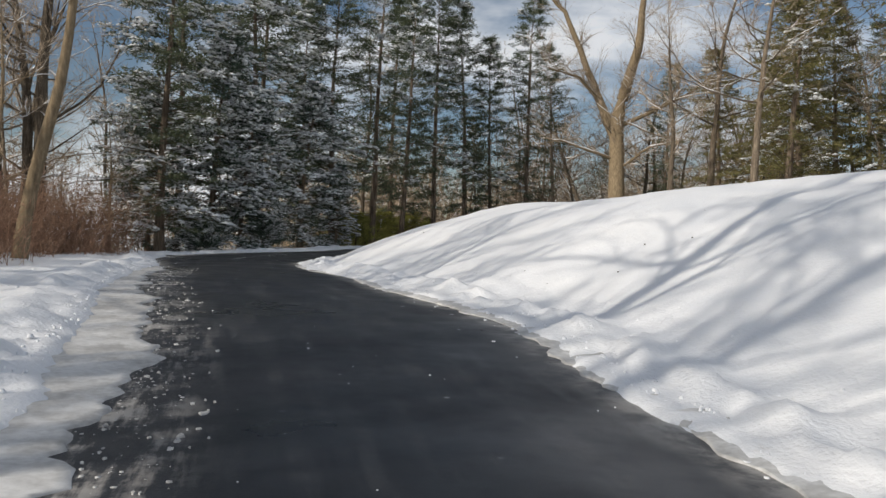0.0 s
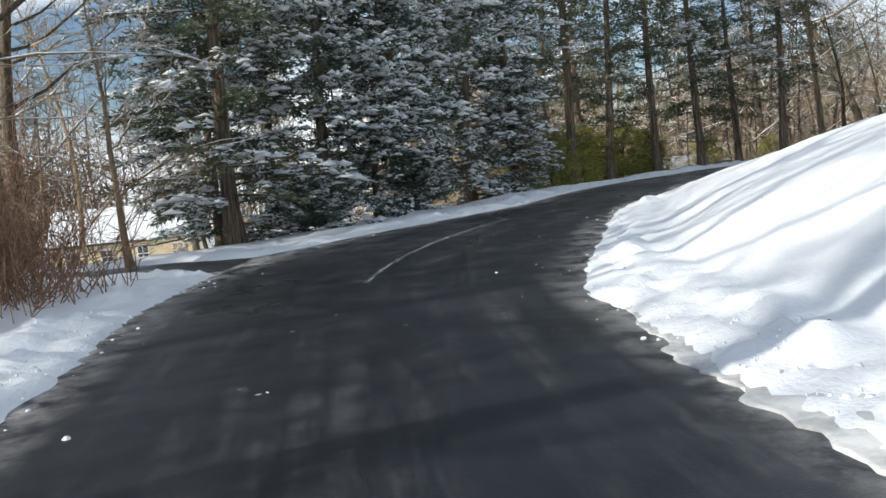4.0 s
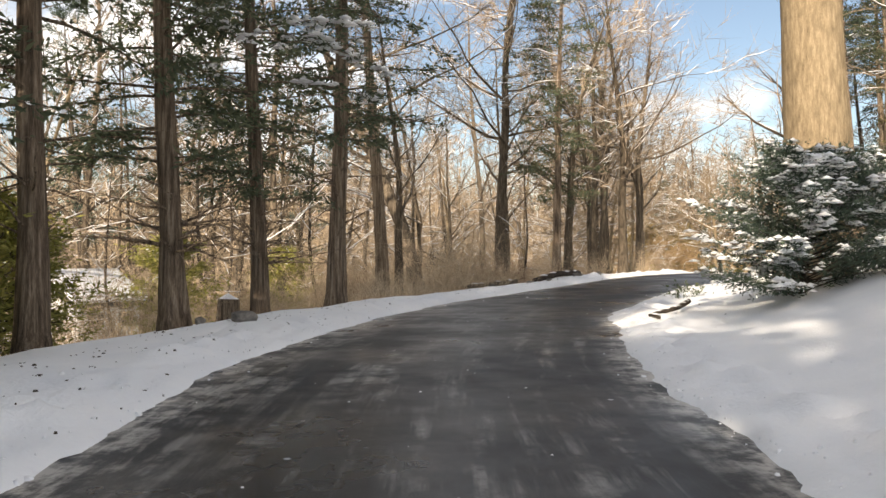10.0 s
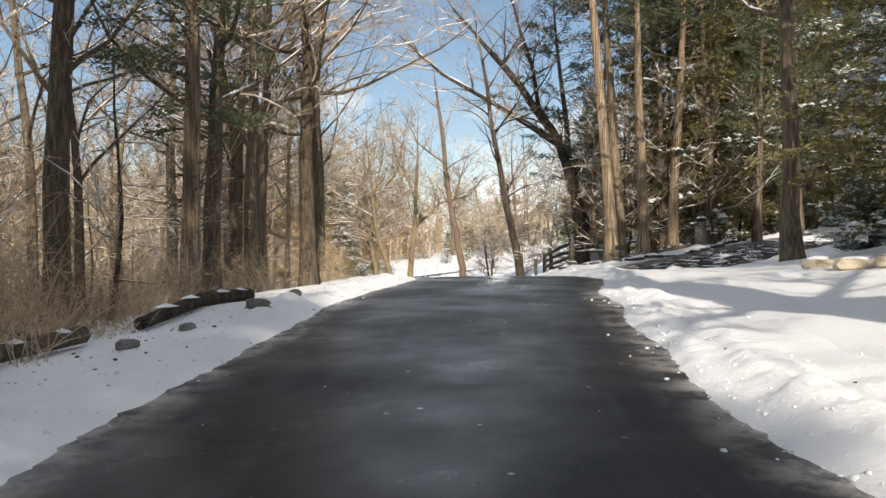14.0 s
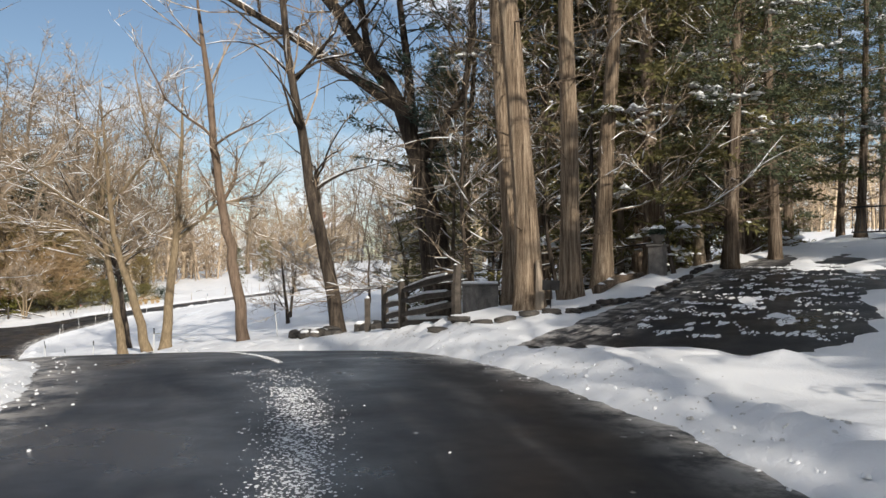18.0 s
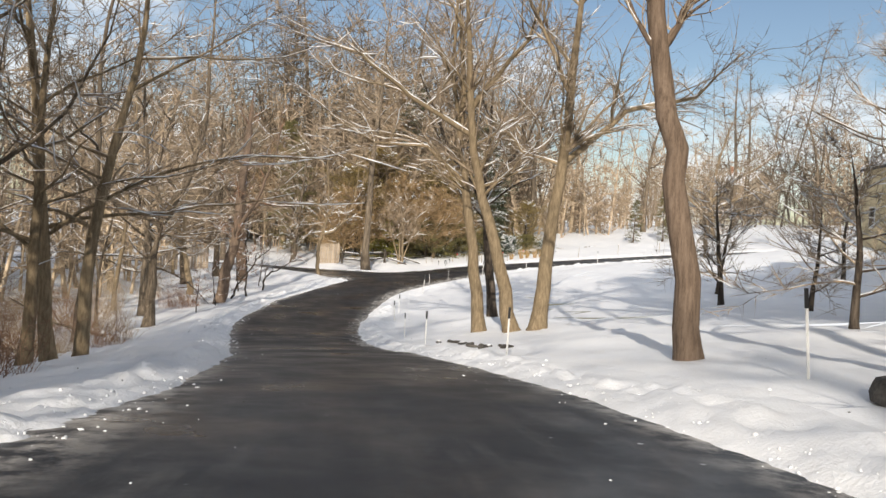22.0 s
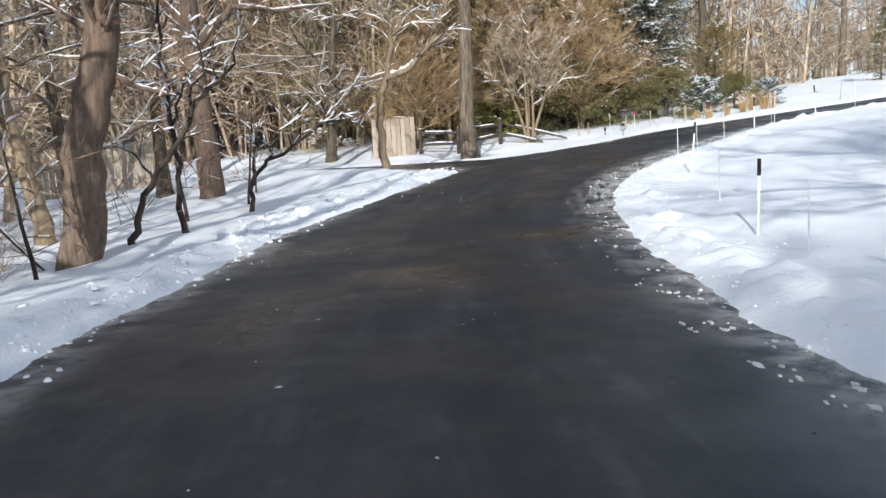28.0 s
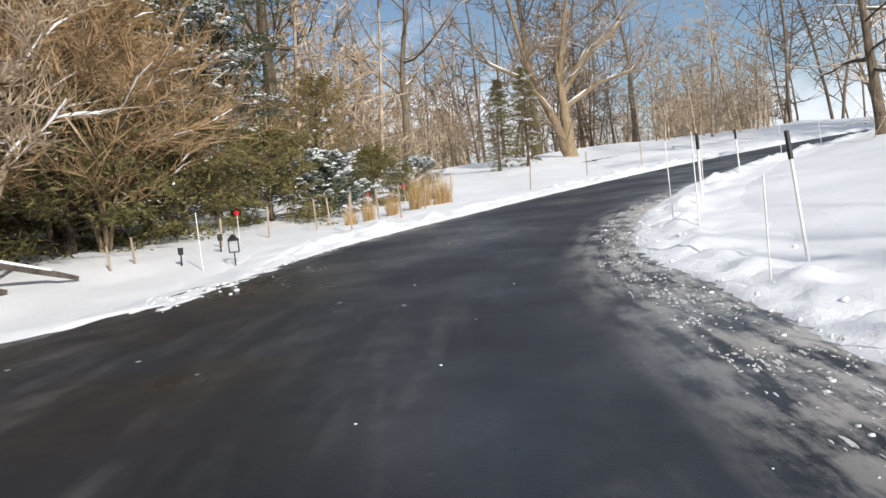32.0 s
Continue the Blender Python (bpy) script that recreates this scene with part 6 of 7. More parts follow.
for pts in ([(52, 117.5, 0.1), (50.8, 119.5, 0.6), (49.8, 121.5, 1.4)], [(47.5, 112.0, 0.1), (46.5, 114.0, 0.5), (46.0, 116.0, 1.0)], [(16.0, 80.0, 0.1), (15.0, 81.5, 1.0), (14.0, 83.0, 2.2)]):
    log_thing("fallen_branch", "fallen limb propped in the undergrowth", pts, 0.06, 0.03, BARK_GREY, "branch")
stump = thing("stump", "sawn tree stump capped with snow", "stump", at=pose(2.2, 71.0, ground_z(2.2, 71.0)))
part("wood", Shell().tube([Vector((0, 0, -0.2)), Vector((0, 0, 0.12)), Vector((0.02, 0, 0.55))], [0.34, 0.27, 0.25], 10), BARK_CEDAR, stump)
part("snow", Shell().lump(Vector((0, 0, 0.57)), 0.26, 0.24, 0.12, rng), CLUMP_SNOW, stump)


def marker(x, y, tall, kind, lean=(0, 0), thick=0.014):
    """A driveway marker: a rod with a dark or red head."""
    labels = {"black": "white driveway marker stake with a black top", "plain": "pale wooden stake standing in the snow", "thin": "thin white fibreglass rod marking the drive", "red": "thin rod with a round red reflector"}
    ob = thing("driveway_marker", labels[kind], "stake", "driveway markers", at=pose(x, y, ground_z(x, y), lean[0], lean[1], (x * 57) % 360))
    top = tall * (0.78 if kind == "black" else 1.0)
    part("rod", seg(Shell(), (0, 0, -0.25), (0, 0, top), thick, thick), BOARD if kind == "plain" else WHITE_PAINT, ob)
    if kind == "black":
        part("top", seg(Shell(), (0, 0, top), (0, 0, tall), thick * 1.35, thick * 1.35), BLACK_PAINT, ob)
    if kind == "red":
        part("reflector", Shell().tube([Vector((0, -0.012, tall)), Vector((0, 0.012, tall))], [0.05, 0.05], 10), RED, ob)
    return ob


RED = shader("red_reflector", (0.6, 0.02, 0.03), 0.3, 0.5)[0]
for x, y, tall, lx, ly in [(49.0, 90.3, 1.1, 3, -4), (51.5, 97.1, 1.05, 1, 1), (55.0, 103.0, 1.0, 0, 0), (59.8, 109.0, 0.95, 2, 0), (64.7, 115.0, 0.95, 0, 3), (68.0, 118.3, 1.0, 1, 2), (83.0, 125.8, 1.25, 3, 7), (88.6, 126.2, 1.15, -2, -6), (96.0, 124.6, 1.1, 1, 3), (74.2, 122.9, 1.15, -3, 4)]:
    marker(x, y, tall, "black", (lx, ly), 0.02)
for x, y, tall in [(70.5, 120.2, 0.9), (76.3, 124.5, 0.9), (79.5, 125.8, 0.9), (82.0, 126.3, 0.9), (85.9, 126.5, 1.2), (86.3, 126.8, 1.1), (91.5, 125.9, 1.0), (100.5, 122.8, 1.0), (104.5, 120.8, 1.0), (87.2, 134.4, 1.0), (66.3, 116.9, 0.8)]:
    marker(x, y, tall, "thin", (x % 5 - 2, y % 7 - 3), 0.009)
for x, y, tall in [(90.9, 133.0, 0.75), (92.6, 132.9, 0.8), (94.1, 132.8, 0.85), (95.8, 132.6, 0.85), (97.4, 132.2, 0.85), (92.0, 134.2, 0.7), (93.4, 134.4, 0.7), (91.2, 135.0, 0.7), (89.8, 135.4, 0.6), (95.0, 134.4, 0.8), (88.3, 136.4, 0.5), (87.7, 136.5, 0.45), (101.5, 130.4, 0.9), (105.5, 128.7, 0.9), (109.5, 126.6, 0.9)]:
    marker(x, y, tall, "plain", (x * 3 % 9 - 4, y * 5 % 11 - 5), 0.022)
for x, y in [(90.2, 135.2), (94.6, 133.8), (97.2, 133.5)]:
    marker(x, y, 0.65, "red", (2, 1), 0.008)


def lantern(x, y):
    ob = thing("garden_lantern", "small black wire lantern on a short stem", "lantern", at=pose(x, y, ground_z(x, y), 0, 4, 30))
    part("stem", seg(Shell(), (0, 0, -0.15), (0, 0, 0.22), 0.012, 0.012), BLACK_PAINT, ob)
    for k in range(4):
        a, b = [(-0.08, -0.08), (0.08, -0.08), (0.08, 0.08), (-0.08, 0.08)][k], [(0.08, -0.08), (0.08, 0.08), (-0.08, 0.08), (-0.08, -0.08)][k]
        part("bar", seg(Shell(), (*a, 0.22), (*a, 0.42), 0.008, 0.008), BLACK_PAINT, ob)
        for z in (0.22, 0.42):
            part("bar", seg(Shell(), (*a, z), (*b, z), 0.008, 0.008), BLACK_PAINT, ob)
    part("cap", Shell().tube([Vector((0, 0, 0.42)), Vector((0, 0, 0.52))], [0.11, 0.02], 4), BLACK_PAINT, ob)
    return ob


lantern(87.4, 133.9)
for x, y in [(87.9, 135.2), (89.0, 135.0)]:
    lamp = thing("path_light", "short black path light in the snow", "light", "path lights", at=pose(x, y, ground_z(x, y)))
    part("stem", seg(Shell(), (0, 0, -0.1), (0, 0, 0.2), 0.015, 0.015), BLACK_PAINT, lamp)
    part("head", Shell().tube([Vector((0, 0, 0.2)), Vector((0, 0, 0.33))], [0.045, 0.05], 8), BLACK_PAINT, lamp)


def straw(x, y, tall, seed):
    r = random.Random(seed)
    s = Shell()
    for k in range(170):
        w, d = r.uniform(0, 6.3), 0.16 * math.sqrt(r.random())
        way = Vector((r.gauss(0, 0.2), r.gauss(0, 0.2), 1)).normalized()
        twig(s, Vector((d * math.cos(w), d * math.sin(w), -0.03)), way, tall * r.uniform(0.5, 1.1), r, 0.006)
    ob = thing("ornamental_grass", "dry straw-coloured clump of ornamental grass", "grass", "ornamental grasses", at=pose(x, y, ground_z(x, y)))
    tagged(part("tuft", s, STRAW, ob), kind="stuff")


for k, (x, y, h) in enumerate([(94.3, 133.7, 0.7), (95.4, 133.4, 0.8), (96.3, 133.0, 1.15), (97.0, 132.9, 1.25), (97.9, 132.7, 1.2), (93.5, 133.9, 0.55), (98.6, 132.6, 0.9)]):
    straw(x, y, h, k)

# sign, trough and planter at the mouth of the driveway
sign = thing("sign", "small dark sign plate on a thin metal stake", "sign", at=pose(40.75, 79.65, ground_z(40.75, 79.65), 0, 3, -58))
part("stake", seg(Shell(), (0, 0, -0.2), (0, 0, 0.5), 0.012, 0.012), BLACK_PAINT, sign)
part("plate", Shell().box((0.36, 0.02, 0.2), pose(0, 0.015, 0.5), 0.004), BLACK_PAINT, sign)
trough = thing("trough", "rusty brown stone trough in front of a cedar", "trough", at=pose(41.7, 80.2, ground_z(41.7, 80.2) - 0.08, 0, 0, -50) @ Matrix.Scale(0.7, 4))
for sx, sy, px, py in ((1.0, 0.07, 0, 0.22), (1.0, 0.07, 0, -0.22), (0.07, 0.38, 0.47, 0), (0.07, 0.38, -0.47, 0)):
    part("side", Shell().box((sx, sy, 0.4), pose(px, py, 0.12), 0.01), BARK_DARK, trough)
part("soil", Shell().box((0.86, 0.36, 0.05), pose(0, 0, 0.26)), BARK_DARK, trough)
part("snow", Shell().lump(Vector((0, 0, 0.3)), 0.4, 0.17, 0.08, rng), CLUMP_SNOW, trough)
bare_wood = thing("peeled_trunk", "pale peeled sliver of a broken trunk", "stump", at=pose(41.2, 79.95, ground_z(41.2, 79.95)))
part("wood", Shell().tube([Vector((0, 0, -0.2)), Vector((0.02, 0, 0.5)), Vector((-0.03, 0.03, 1.0))], [0.1, 0.08, 0.03], 6), BOARD, bare_wood)


def planter(x, y):
    ob = thing("planter_pillar", "stone pillar carrying a planter capped with snow", "pillar", "driveway pillars", at=pose(x, y, ground_z(x, y), 0, 0, -15) @ Matrix.Scale(0.78, 4))
    part("pillar", Shell().box((0.5, 0.5, 1.0), pose(0, 0, 0.45), 0.02), STONE, ob)
    part("cap_stone", Shell().box((0.6, 0.6, 0.08), pose(0, 0, 0.99), 0.015), STONE, ob)
    part("bowl", Shell().tube([Vector((0, 0, 1.03)), Vector((0, 0, 1.12)), Vector((0, 0, 1.35))], [0.14, 0.16, 0.27], 12), STONE, ob)
    green = Shell()
    r = random.Random(int(x))
    for k in range(260):
        way = Vector((r.gauss(0, 0.7), r.gauss(0, 0.7), r.uniform(0.1, 1))).normalized()
        green.blade(Vector((0, 0, 1.32)) + way * 0.15, way, 0.2, 0.03, r)
    tagged(part("foliage", green, NEEDLE_BLUE, ob), kind="stuff")
    top = Shell()
    for k in range(7):
        top.lump(Vector((r.uniform(-0.16, 0.16), r.uniform(-0.16, 0.16), 1.58)), 0.16, 0.14, 0.1, r)
    part("snow", top, CLUMP_SNOW, ob, "thick cap of snow")


planter(47.0, 77.9)
planter(50.6, 70.4)
cabinet = thing("utility_cabinet", "grey-green utility cabinet behind the rail fence", "cabinet", at=pose(46.4, 82.6, ground_z(46.4, 82.6), 0, 0, 40))
part("body", Shell().box((1.1, 0.6, 0.95), pose(0, 0, 0.42), 0.02), STONE, cabinet)
part("lid", Shell().box((1.16, 0.66, 0.06), pose(0, 0, 0.92), 0.01), STONE, cabinet)
part("snow", Shell().box((1.1, 0.6, 0.08), pose(0, 0, 0.98), 0.03), CLUMP_SNOW, cabinet)
post = thing("meter_post", "weathered dark square post beside the fence", "post", at=pose(44.9, 85.3, ground_z(44.9, 85.3), 0, -3, 20))
part("post", Shell().box((0.16, 0.15, 1.0), pose(0, 0, 0.4), 0.01), RAIL_WOOD, post)
part("snow", Shell().lump(Vector((0, 0, 0.92)), 0.09, 0.08, 0.06, rng), CLUMP_SNOW, post)

# drain across the road
drain = thing("channel_drain", "iron channel drain set across the asphalt", "drain", kind="structure")
i = int(np.argmin(np.hypot(MAIN[:, 0] - 55.6, MAIN[:, 1] - 112.6)))
a = Vector((MAIN[i, 0] + 0.3, MAIN[i, 1] - 0.2, MAIN[i, 4] + 0.008))
b = Vector((MAIN[i, 2] - 0.2, MAIN[i, 3] + 0.1, MAIN[i, 4] + 0.008))
across, forward = (b - a).normalized(), (b - a).normalized().cross(Vector((0, 0, 1)))
span = (b - a).length
for k in range(22):
    u = (k + 0.5) / 22
    c = a.lerp(b, u) + Vector((0, 0, 0.03 * (1 - (2 * u - 1) ** 2)))
    m = Matrix.Translation(c) @ Matrix(((across.x, forward.x, 0, 0), (across.y, forward.y, 0, 0), (0, 0, 1, 0), (0, 0, 0, 1)))
    part("grate", Shell().box((span / 22 * 0.9, 0.16, 0.02), m, 0.004), STONE, drain)


# ---- buildings ----
def house(label, x, y, turn, wide, deep, tall, roof_h, wall_mat, chimney=True, lift=0.0):
    ob = thing("house", label, "house", at=pose(x, y, ground_z(x, y) + lift, 0, 0, turn))
    part("wall", Shell().box((wide, 0.2, tall + 0.6), pose(0, -deep / 2, tall / 2 - 0.3)), wall_mat, ob)
    part("wall", Shell().box((wide, 0.2, tall + 0.6), pose(0, deep / 2, tall / 2 - 0.3)), wall_mat, ob)
    for sx in (-1, 1):
        g = Shell()
        for dx in (-0.1, 0.1):
            g.v += [Vector((sx * wide / 2 + dx, yy, zz)) for yy, zz in ((-deep / 2, -0.6), (deep / 2, -0.6), (deep / 2, tall), (0, tall + roof_h), (-deep / 2, tall))]
        g.f += [(4, 3, 2, 1, 0), (5, 6, 7, 8, 9)] + [(k, (k + 1) % 5, 5 + (k + 1) % 5, 5 + k) for k in range(5)]
        part("gable", g, wall_mat, ob)
    slope = math.degrees(math.atan2(roof_h, deep / 2))
    run = math.hypot(roof_h, deep / 2) + 0.45
    for sy in (-1, 1):
        r = part("roof", Shell().box((wide + 0.8, run, 0.12), pose(0, sy * (deep / 4 + 0.12), tall + roof_h / 2 - 0.06, -sy * slope, 0, 0), 0.01), BLACK_PAINT, ob)
        part("snow", Shell().box((wide + 0.7, run - 0.1, 0.16), pose(0, sy * (deep / 4 + 0.12), tall + roof_h / 2 + 0.08, -sy * slope, 0, 0), 0.05), CLUMP_SNOW, r, "blanket of snow on the roof")
    n = max(2, int(wide / 2.6))
    for k in range(n):
        for level in range(max(1, int(tall / 2.7))):
            px = -wide / 2 + wide * (k + 0.5) / n
            for sy in (-1, 1):
                w = part("window", Shell().box((0.95, 0.06, 1.3), pose(px, sy * (deep / 2 + 0.11), 1.5 + 2.7 * level), 0.005), WHITE_PAINT, ob)
                for q in (-0.21, 0.21):
                    for e in (-0.3, 0.3):
                        part("pane", Shell().box((0.36, 0.02, 0.52), pose(px + q, sy * (deep / 2 + 0.15), 1.5 + e + 2.7 * level)), DARK_GLASS, w)
    for sx in (-1, 1):
        w = part("window", Shell().box((0.06, 0.95, 1.3), pose(sx * (wide / 2 + 0.12), 0.6, 1.5), 0.005), WHITE_PAINT, ob)
        part("pane", Shell().box((0.02, 0.76, 1.1), pose(sx * (wide / 2 + 0.155), 0.6, 1.5)), DARK_GLASS, w)
    if chimney:
        part("chimney", Shell().box((0.7, 0.7, roof_h + 1.6), pose(wide * 0.3, 0.2, tall + roof_h / 2 + 0.7), 0.01), BRICK_RED, ob)
    return ob


house("cream clapboard cottage with snow on its roof", -45, 84, 25, 11, 7, 2.7, 2.6, CREAM)
house("cream two-storey house behind the lawn with snowy roof", 92.0, 98.9, 35, 7, 6, 4.6, 2.0, CREAM, False)
house("tan house on the rise beyond the lawn", 196, 158, 60, 12, 8, 5.4, 3, TAN_WALL, lift=2.0)
house("small white shed among the trees with snowy roof", 1.0, 86.5, 40, 3.2, 2.6, 1.9, 1.0, WHITE_PAINT, False)
picket = thing("picket_fence", "low white picket fence in front of the cottage", "fence", at=pose(-31, 69, ground_z(-31, 69) - 0.1, 0, 0, 30))
for k in range(46):
    part("picket", Shell().box((0.08, 0.02, 0.95), pose(-7 + k * 0.3, 0, 0.45), 0.004), WHITE_PAINT, picket)
for z in (0.3, 0.75):
    part("rail", Shell().box((13.8, 0.04, 0.08), pose(-0.2, 0.03, z)), WHITE_PAINT, picket)
rail = thing("board_fence", "white three-board fence along the rising drive", "fence", at=pose(122, 111, ground_z(122, 111), 0, 0, -38))
for k in range(5):
    part("post", Shell().box((0.12, 0.12, 1.3), pose(-4 + 2 * k, 0, 0.5), 0.01), WHITE_PAINT, rail)
for z in (0.35, 0.7, 1.05):
    part("board", Shell().box((8.2, 0.03, 0.14), pose(0, -0.08, z), 0.004), WHITE_PAINT, rail)
gate = thing("gate", "dark green metal gate across the driveway", "gate", at=pose(63.5, 68.6, ground_z(63.5, 68.6) + 0.1, 0, 0, 70))
part("frame", Shell().box((4.0, 0.06, 0.07), pose(0, 0, 1.25)).box((4.0, 0.06, 0.07), pose(0, 0, 0.15)), BLACK_PAINT, gate)
for k in range(27):
    part("bar", Shell().box((0.025, 0.025, 1.1), pose(-1.95 + k * 0.15, 0, 0.7)), BLACK_PAINT, gate)

# plants poking out of the snow
for k, (x, y) in enumerate([(11.9, 66.6), (12.2, 66.4)]):
    r = random.Random(k)
    leaf = Shell()
    for b in range(14):
        way = Vector((r.gauss(0, 0.7), r.gauss(0, 0.7), r.uniform(0.3, 1))).normalized()
        twig(leaf, Vector((0, 0, -0.05)), way, 0.4, r, 0.006)
        for c in range(5):
            leaf.blade(way * r.uniform(0.15, 0.4), Vector((r.gauss(0, 1), r.gauss(0, 1), r.gauss(0, 0.6))).normalized(), 0.12, 0.025, r)
    ob = thing("seedling_shrub", "small dark leathery shrub poking through snow", "shrub", at=pose(x, y, ground_z(x, y)))
    tagged(part("foliage", leaf, NEEDLE_DARK, ob), kind="stuff")


# ---- loose snow: clods along the edges, crumbs on the asphalt, litter on the verge ----
def loose(name, label, seed, count, pick, size, material=CLUMP_SNOW, flat=0.5):
    r = random.Random(seed)
    s = Shell()
    spots = [pick(r) for k in range(count)]
    at = np.array([p[:2] for p in spots])
    clear = np.minimum(to_road(at[:, 0], at[:, 1], LANE)[0], to_road(at[:, 0], at[:, 1], WEST)[0]) > 0.1
    spots = [p for p, c in zip(spots, clear) if c]
    zs = snow_height(np.array([p[0] for p in spots]), np.array([p[1] for p in spots]))[0]
    for (x, y, road_z), zg in zip(spots, zs):
        k = size[0] * (size[1] / size[0]) ** (r.random() ** 2)
        z = max(zg, road_z)
        base = len(s.v)
        w = r.uniform(0, 6.3)
        stretch, turn = r.uniform(0.6, 1.0), r.uniform(0, 6.3)
        for j in range(5):
            a, q = w + j * 1.2566, k * r.uniform(0.65, 1.15)
            dx, dy = q * math.cos(a), q * stretch * math.sin(a)
            s.v.append(Vector((x + dx * math.cos(turn) - dy * math.sin(turn), y + dx * math.sin(turn) + dy * math.cos(turn), z - 0.012)))
        for j in range(5):
            low = s.v[base + j]
            s.v.append(Vector((x + (low.x - x) * 0.62, y + (low.y - y) * 0.62, z + k * flat * r.uniform(0.5, 1.0))))
        s.f += [(base + j, base + (j + 1) % 5, base + 5 + (j + 1) % 5, base + 5 + j) for j in range(5)] + [tuple(base + 5 + j for j in range(5))]
    return tagged(new(name, s.mesh(name, material, True)), label, "snow", kind="stuff")


def spot(rows, r, u):
    """A point at the share u across the road, with the height of the asphalt there."""
    i, f = r.randrange(len(rows) - 1), r.random()
    lx, ly, rx, ry, z = rows[i][:5] * (1 - f) + rows[i + 1][:5] * f
    return lx + (rx - lx) * u, ly + (ry - ly) * u, z + 0.03 * (1 - (2 * u - 1) ** 2) if 0 < u < 1 else z - 0.3


def by_edge(s0, s1, spread, side=0, shift=0.0):
    rows = MAIN[(MAIN[:, 5] >= s0) & (MAIN[:, 5] <= s1)]

    def pick(r):
        d = r.gauss(shift, spread) / 4.5
        return spot(rows, r, -d if (side or r.choice((-1, 1))) < 0 else 1 + d)

    return pick


def on_road(s0, s1, u0, u1, road=MAIN):
    rows = road[(road[:, 5] >= s0) & (road[:, 5] <= s1)]
    return lambda r: spot(rows, r, r.triangular(u0, u1))


def plates(label, seed, count, s0, s1, u0, u1, size, material=SLUSH, long=(1.2, 3.0), thick=0.012, road=MAIN, low=0.0):
    """Flat ragged patches of frozen slush lying along the road."""
    r = random.Random(seed)
    s = Shell()
    rows = road[(road[:, 5] >= s0) & (road[:, 5] <= s1)]
    step = road[1, 5] - road[0, 5]
    for k in range(count):
        i = r.randrange(len(rows) - 1)
        x, y, z = spot(rows[i : i + 2], r, r.uniform(u0, u1))
        if float(ripple(np.array([x]), np.array([y]), 0.9, 4)[0]) < 0.1 + 0.5 * r.random():
            continue
        way = Vector(tuple(rows[i + 1][0:2] - rows[i][0:2]) + (0,)).normalized()
        side = Vector((-way.y, way.x, 0))
        rad = size[0] * (size[1] / size[0]) ** (r.random() ** 1.5)
        far = rad * r.uniform(*long)
        slope = (rows[i + 1][4] - rows[i][4]) / step
        base = len(s.v)
        wave = [r.uniform(0.45, 1.15) for j in range(11)]
        for lift, grow in ((-0.006, 1.08), (thick * r.uniform(0.5, 1), 0.86)):
            for j in range(11):
                w = j * 2 * math.pi / 11
                a, b = far * math.cos(w) * wave[j] * grow, rad * math.sin(w) * wave[j] * grow
                s.v.append(Vector((x, y, z - low + lift + a * slope)) + way * a + side * b)
        s.f += [(base + j, base + (j + 1) % 11, base + 11 + (j + 1) % 11, base + 11 + j) for j in range(11)] + [tuple(base + 11 + j for j in range(11))]
    return tagged(new("slush_patches", s.mesh("slush_patches", material)), label, "slush", kind="stuff")


def slush_band(label, s0, s1, side, wide, rough):
    """A low ragged band of frozen slush between the snow and the bare asphalt."""
    rows = stations(ROAD_SOUTH + ROAD_MIDDLE + ROAD_NORTH, 0.1)
    rows = rows[(rows[:, 5] >= s0) & (rows[:, 5] <= s1)]
    w = np.hypot(rows[:, 2] - rows[:, 0], rows[:, 3] - rows[:, 1])
    c = rows[:, 0:2] if side < 0 else rows[:, 2:4]
    inward = (rows[:, 2:4] - rows[:, 0:2]) / w[:, None] * (1 if side < 0 else -1)
    s = rows[:, 5]
    ends = np.clip(np.minimum(s - s0, s1 - s) / 2.5, 0, 1)
    dice = np.random.RandomState(int(s0 * 7 + s1))
    torn = sum(a * np.interp(s, np.arange(s0, s1 + 4, d), dice.normal(0, 1, len(np.arange(s0, s1 + 4, d)))) for a, d in ((0.8, 1.7), (0.55, 0.45), (0.45, 0.12)))
    out = ends * np.maximum(0.08, wide + rough * torn)
    shell = Shell()
    shares = (-0.25, 0.0, 0.3, 0.6, 0.85, 0.97, 1.0)
    for k in range(len(rows)):
        for u in shares:
            d = -0.3 if u < 0 else u * out[k]
            p = c[k] + inward[k] * d
            across = max(d, 0) / w[k]
            z = rows[k, 4] + 0.03 * (1 - (1 - 2 * across) ** 2)
            bumps = 0.006 * math.sin(p[0] * 31 + 3 * math.sin(p[1] * 17)) + 0.005 * math.sin(p[1] * 43)
            shell.v.append(Vector((p[0], p[1], z + (-0.008 if u == 1.0 else 0.012 + bumps + 0.02 * (1 - max(u, 0))))))
    n = len(shares)
    for k in range(len(rows) - 1):
        for j in range(n - 1):
            f = (k * n + j, k * n + j + 1, (k + 1) * n + j + 1, (k + 1) * n + j)
            shell.f.append(f if side < 0 else f[::-1])
    return tagged(new("slush_band", shell.mesh("slush_band", SLUSH, True)), label, "slush", kind="structure")


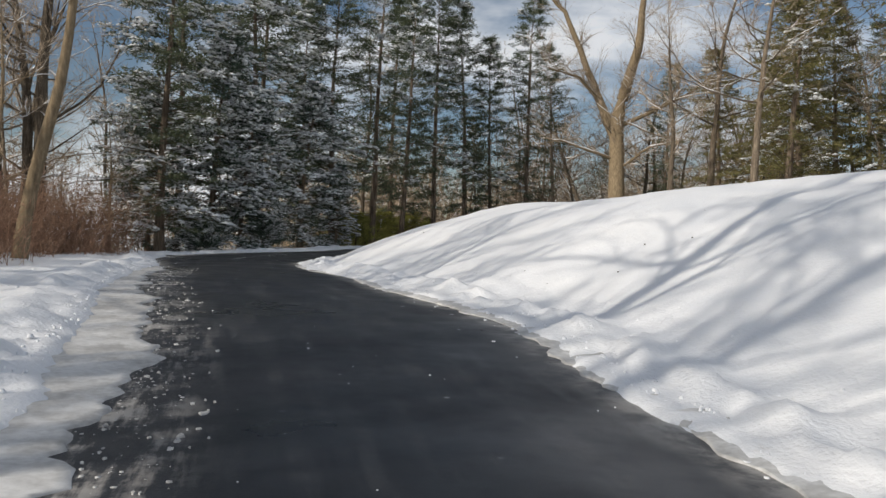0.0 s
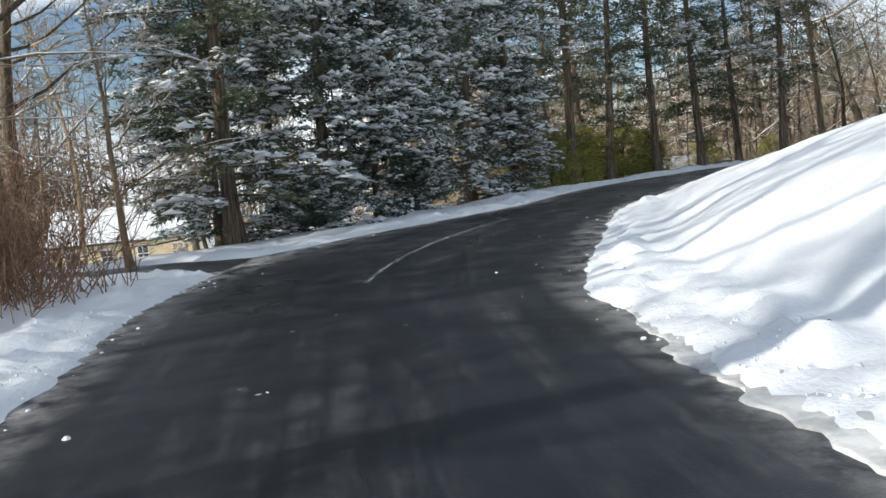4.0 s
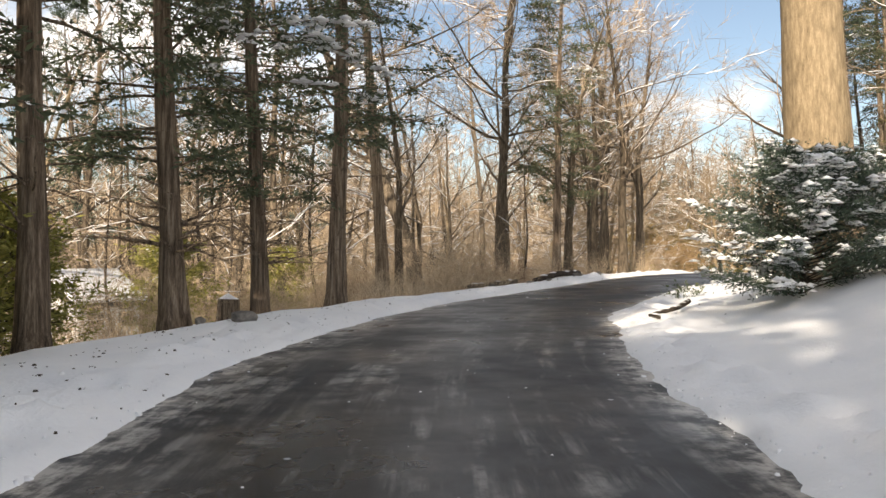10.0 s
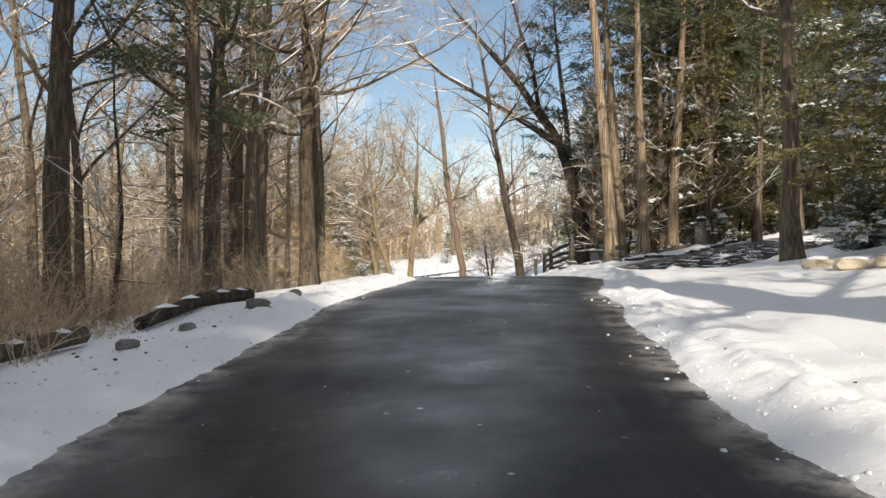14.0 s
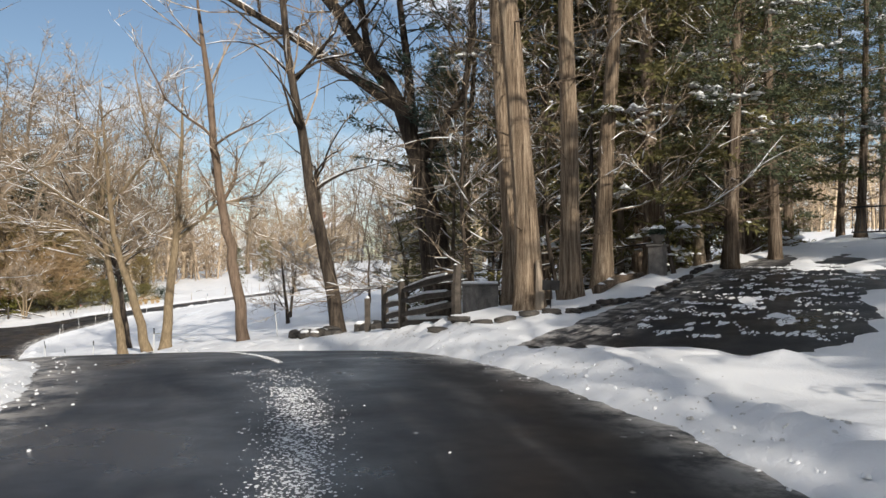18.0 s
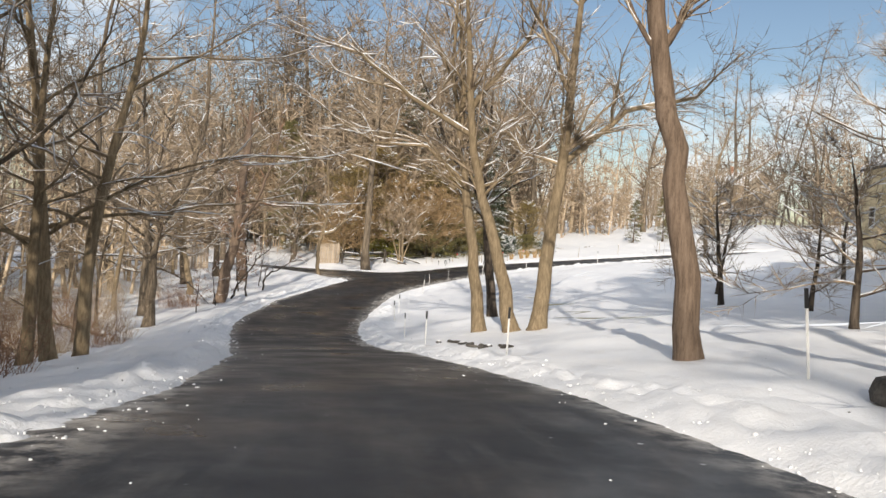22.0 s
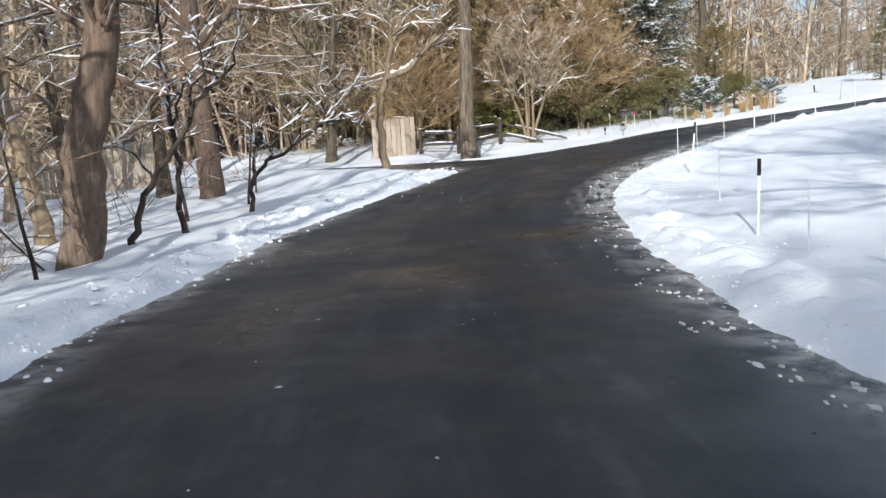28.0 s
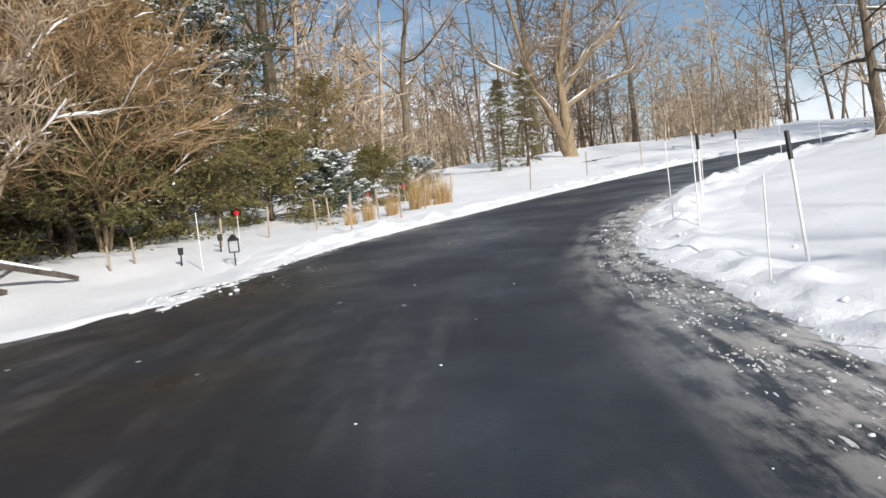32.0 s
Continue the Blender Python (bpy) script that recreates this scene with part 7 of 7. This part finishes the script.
slush_band("trodden grey band of frozen slush beside the plowed snow", 4, 38, -1, 0.46, 0.12)
slush_band("thin ragged band of slush under the snow bank", 10, 44, 1, 0.16, 0.09)
plates("broken plates of slush beside a trodden edge", 21, 900, 6, 36, 0.12, 0.28, (0.008, 0.024), long=(1.0, 2.2))
plates("streaks of frozen slush on the inside of the bend", 22, 3600, 172, 199, 0.88, 1.03, (0.007, 0.022), long=(1.5, 5.0), thick=0.006)
plates("thin streaks of ice and salt in shaded wheel tracks", 23, 700, 150, 172, 0.88, 1.02, (0.01, 0.035))
plates("small patches of packed snow on the driveway", 24, 5200, 1.2, 14, 0.02, 1.0, (0.015, 0.07), CLUMP_SNOW, (1.0, 3.5), 0.02, DRIVE, 0.05)
loose("snow_clods", "broken clods of plowed snow along the asphalt", 1, 5200, by_edge(10, 205, 0.14, 0, 0.1), (0.01, 0.04), flat=0.5)
loose("snow_clods", "broken clods of plowed snow along the asphalt", 2, 2200, by_edge(10, 205, 0.5, 0, 0.4), (0.012, 0.045), flat=0.5)
loose("snow_clods", "heavy clods of plowed snow in the bend", 3, 1400, by_edge(148, 190, 0.3, -1, 0.35), (0.02, 0.09))
loose("snow_crumbs", "scattered crumbs of snow on the asphalt", 4, 420, on_road(12, 200, 0.06, 0.94), (0.008, 0.024), flat=0.3)
loose("snow_crumbs", "frozen slush crumbs along the inner edge of the bend", 5, 1600, on_road(174, 197, 0.87, 1.04), (0.008, 0.03), SLUSH, 0.25)
loose("snow_crumbs", "packed streak of snow down the middle of the road", 6, 2600, on_road(110.6, 116, 0.43, 0.53), (0.008, 0.03), flat=0.12)
loose("snow_crumbs", "loose crumbs round a packed streak of snow", 13, 1100, on_road(109, 118, 0.38, 0.58), (0.008, 0.03), flat=0.12)
loose("snow_crumbs", "thin frozen line of snow along a seam in the asphalt", 7, 1500, on_road(119, 127, 0.52, 0.545), (0.008, 0.026), flat=0.12)
loose("snow_crumbs", "thin frozen line of snow along a seam in the asphalt", 8, 420, on_road(46, 56, 0.488, 0.512), (0.008, 0.022), flat=0.1)
loose("snow_crumbs", "slush thrown along the left edge of the road", 9, 900, on_road(14, 34, 0.08, 0.26), (0.008, 0.03), SLUSH, 0.2)
loose("snow_crumbs", "trampled slush over the mouth of the driveway", 12, 700, by_edge(112, 128, 0.3, 1, 0.3), (0.01, 0.035), SLUSH, 0.3)
# real litter, strewn thicker to darken the verge as the canopy's shade would
loose("leaf_litter", "dark leaves and twigs strewn over the snowy verge", 10, 1500, by_edge(58, 120, 0.8, -1, 1.3), (0.01, 0.04), BARK_DARK, 0.25)
loose("leaf_litter", "dark leaves and twigs strewn over the snowy verge", 11, 240, by_edge(20, 180, 1.6, 0, 2.2), (0.012, 0.03), BARK_DARK, 0.2)
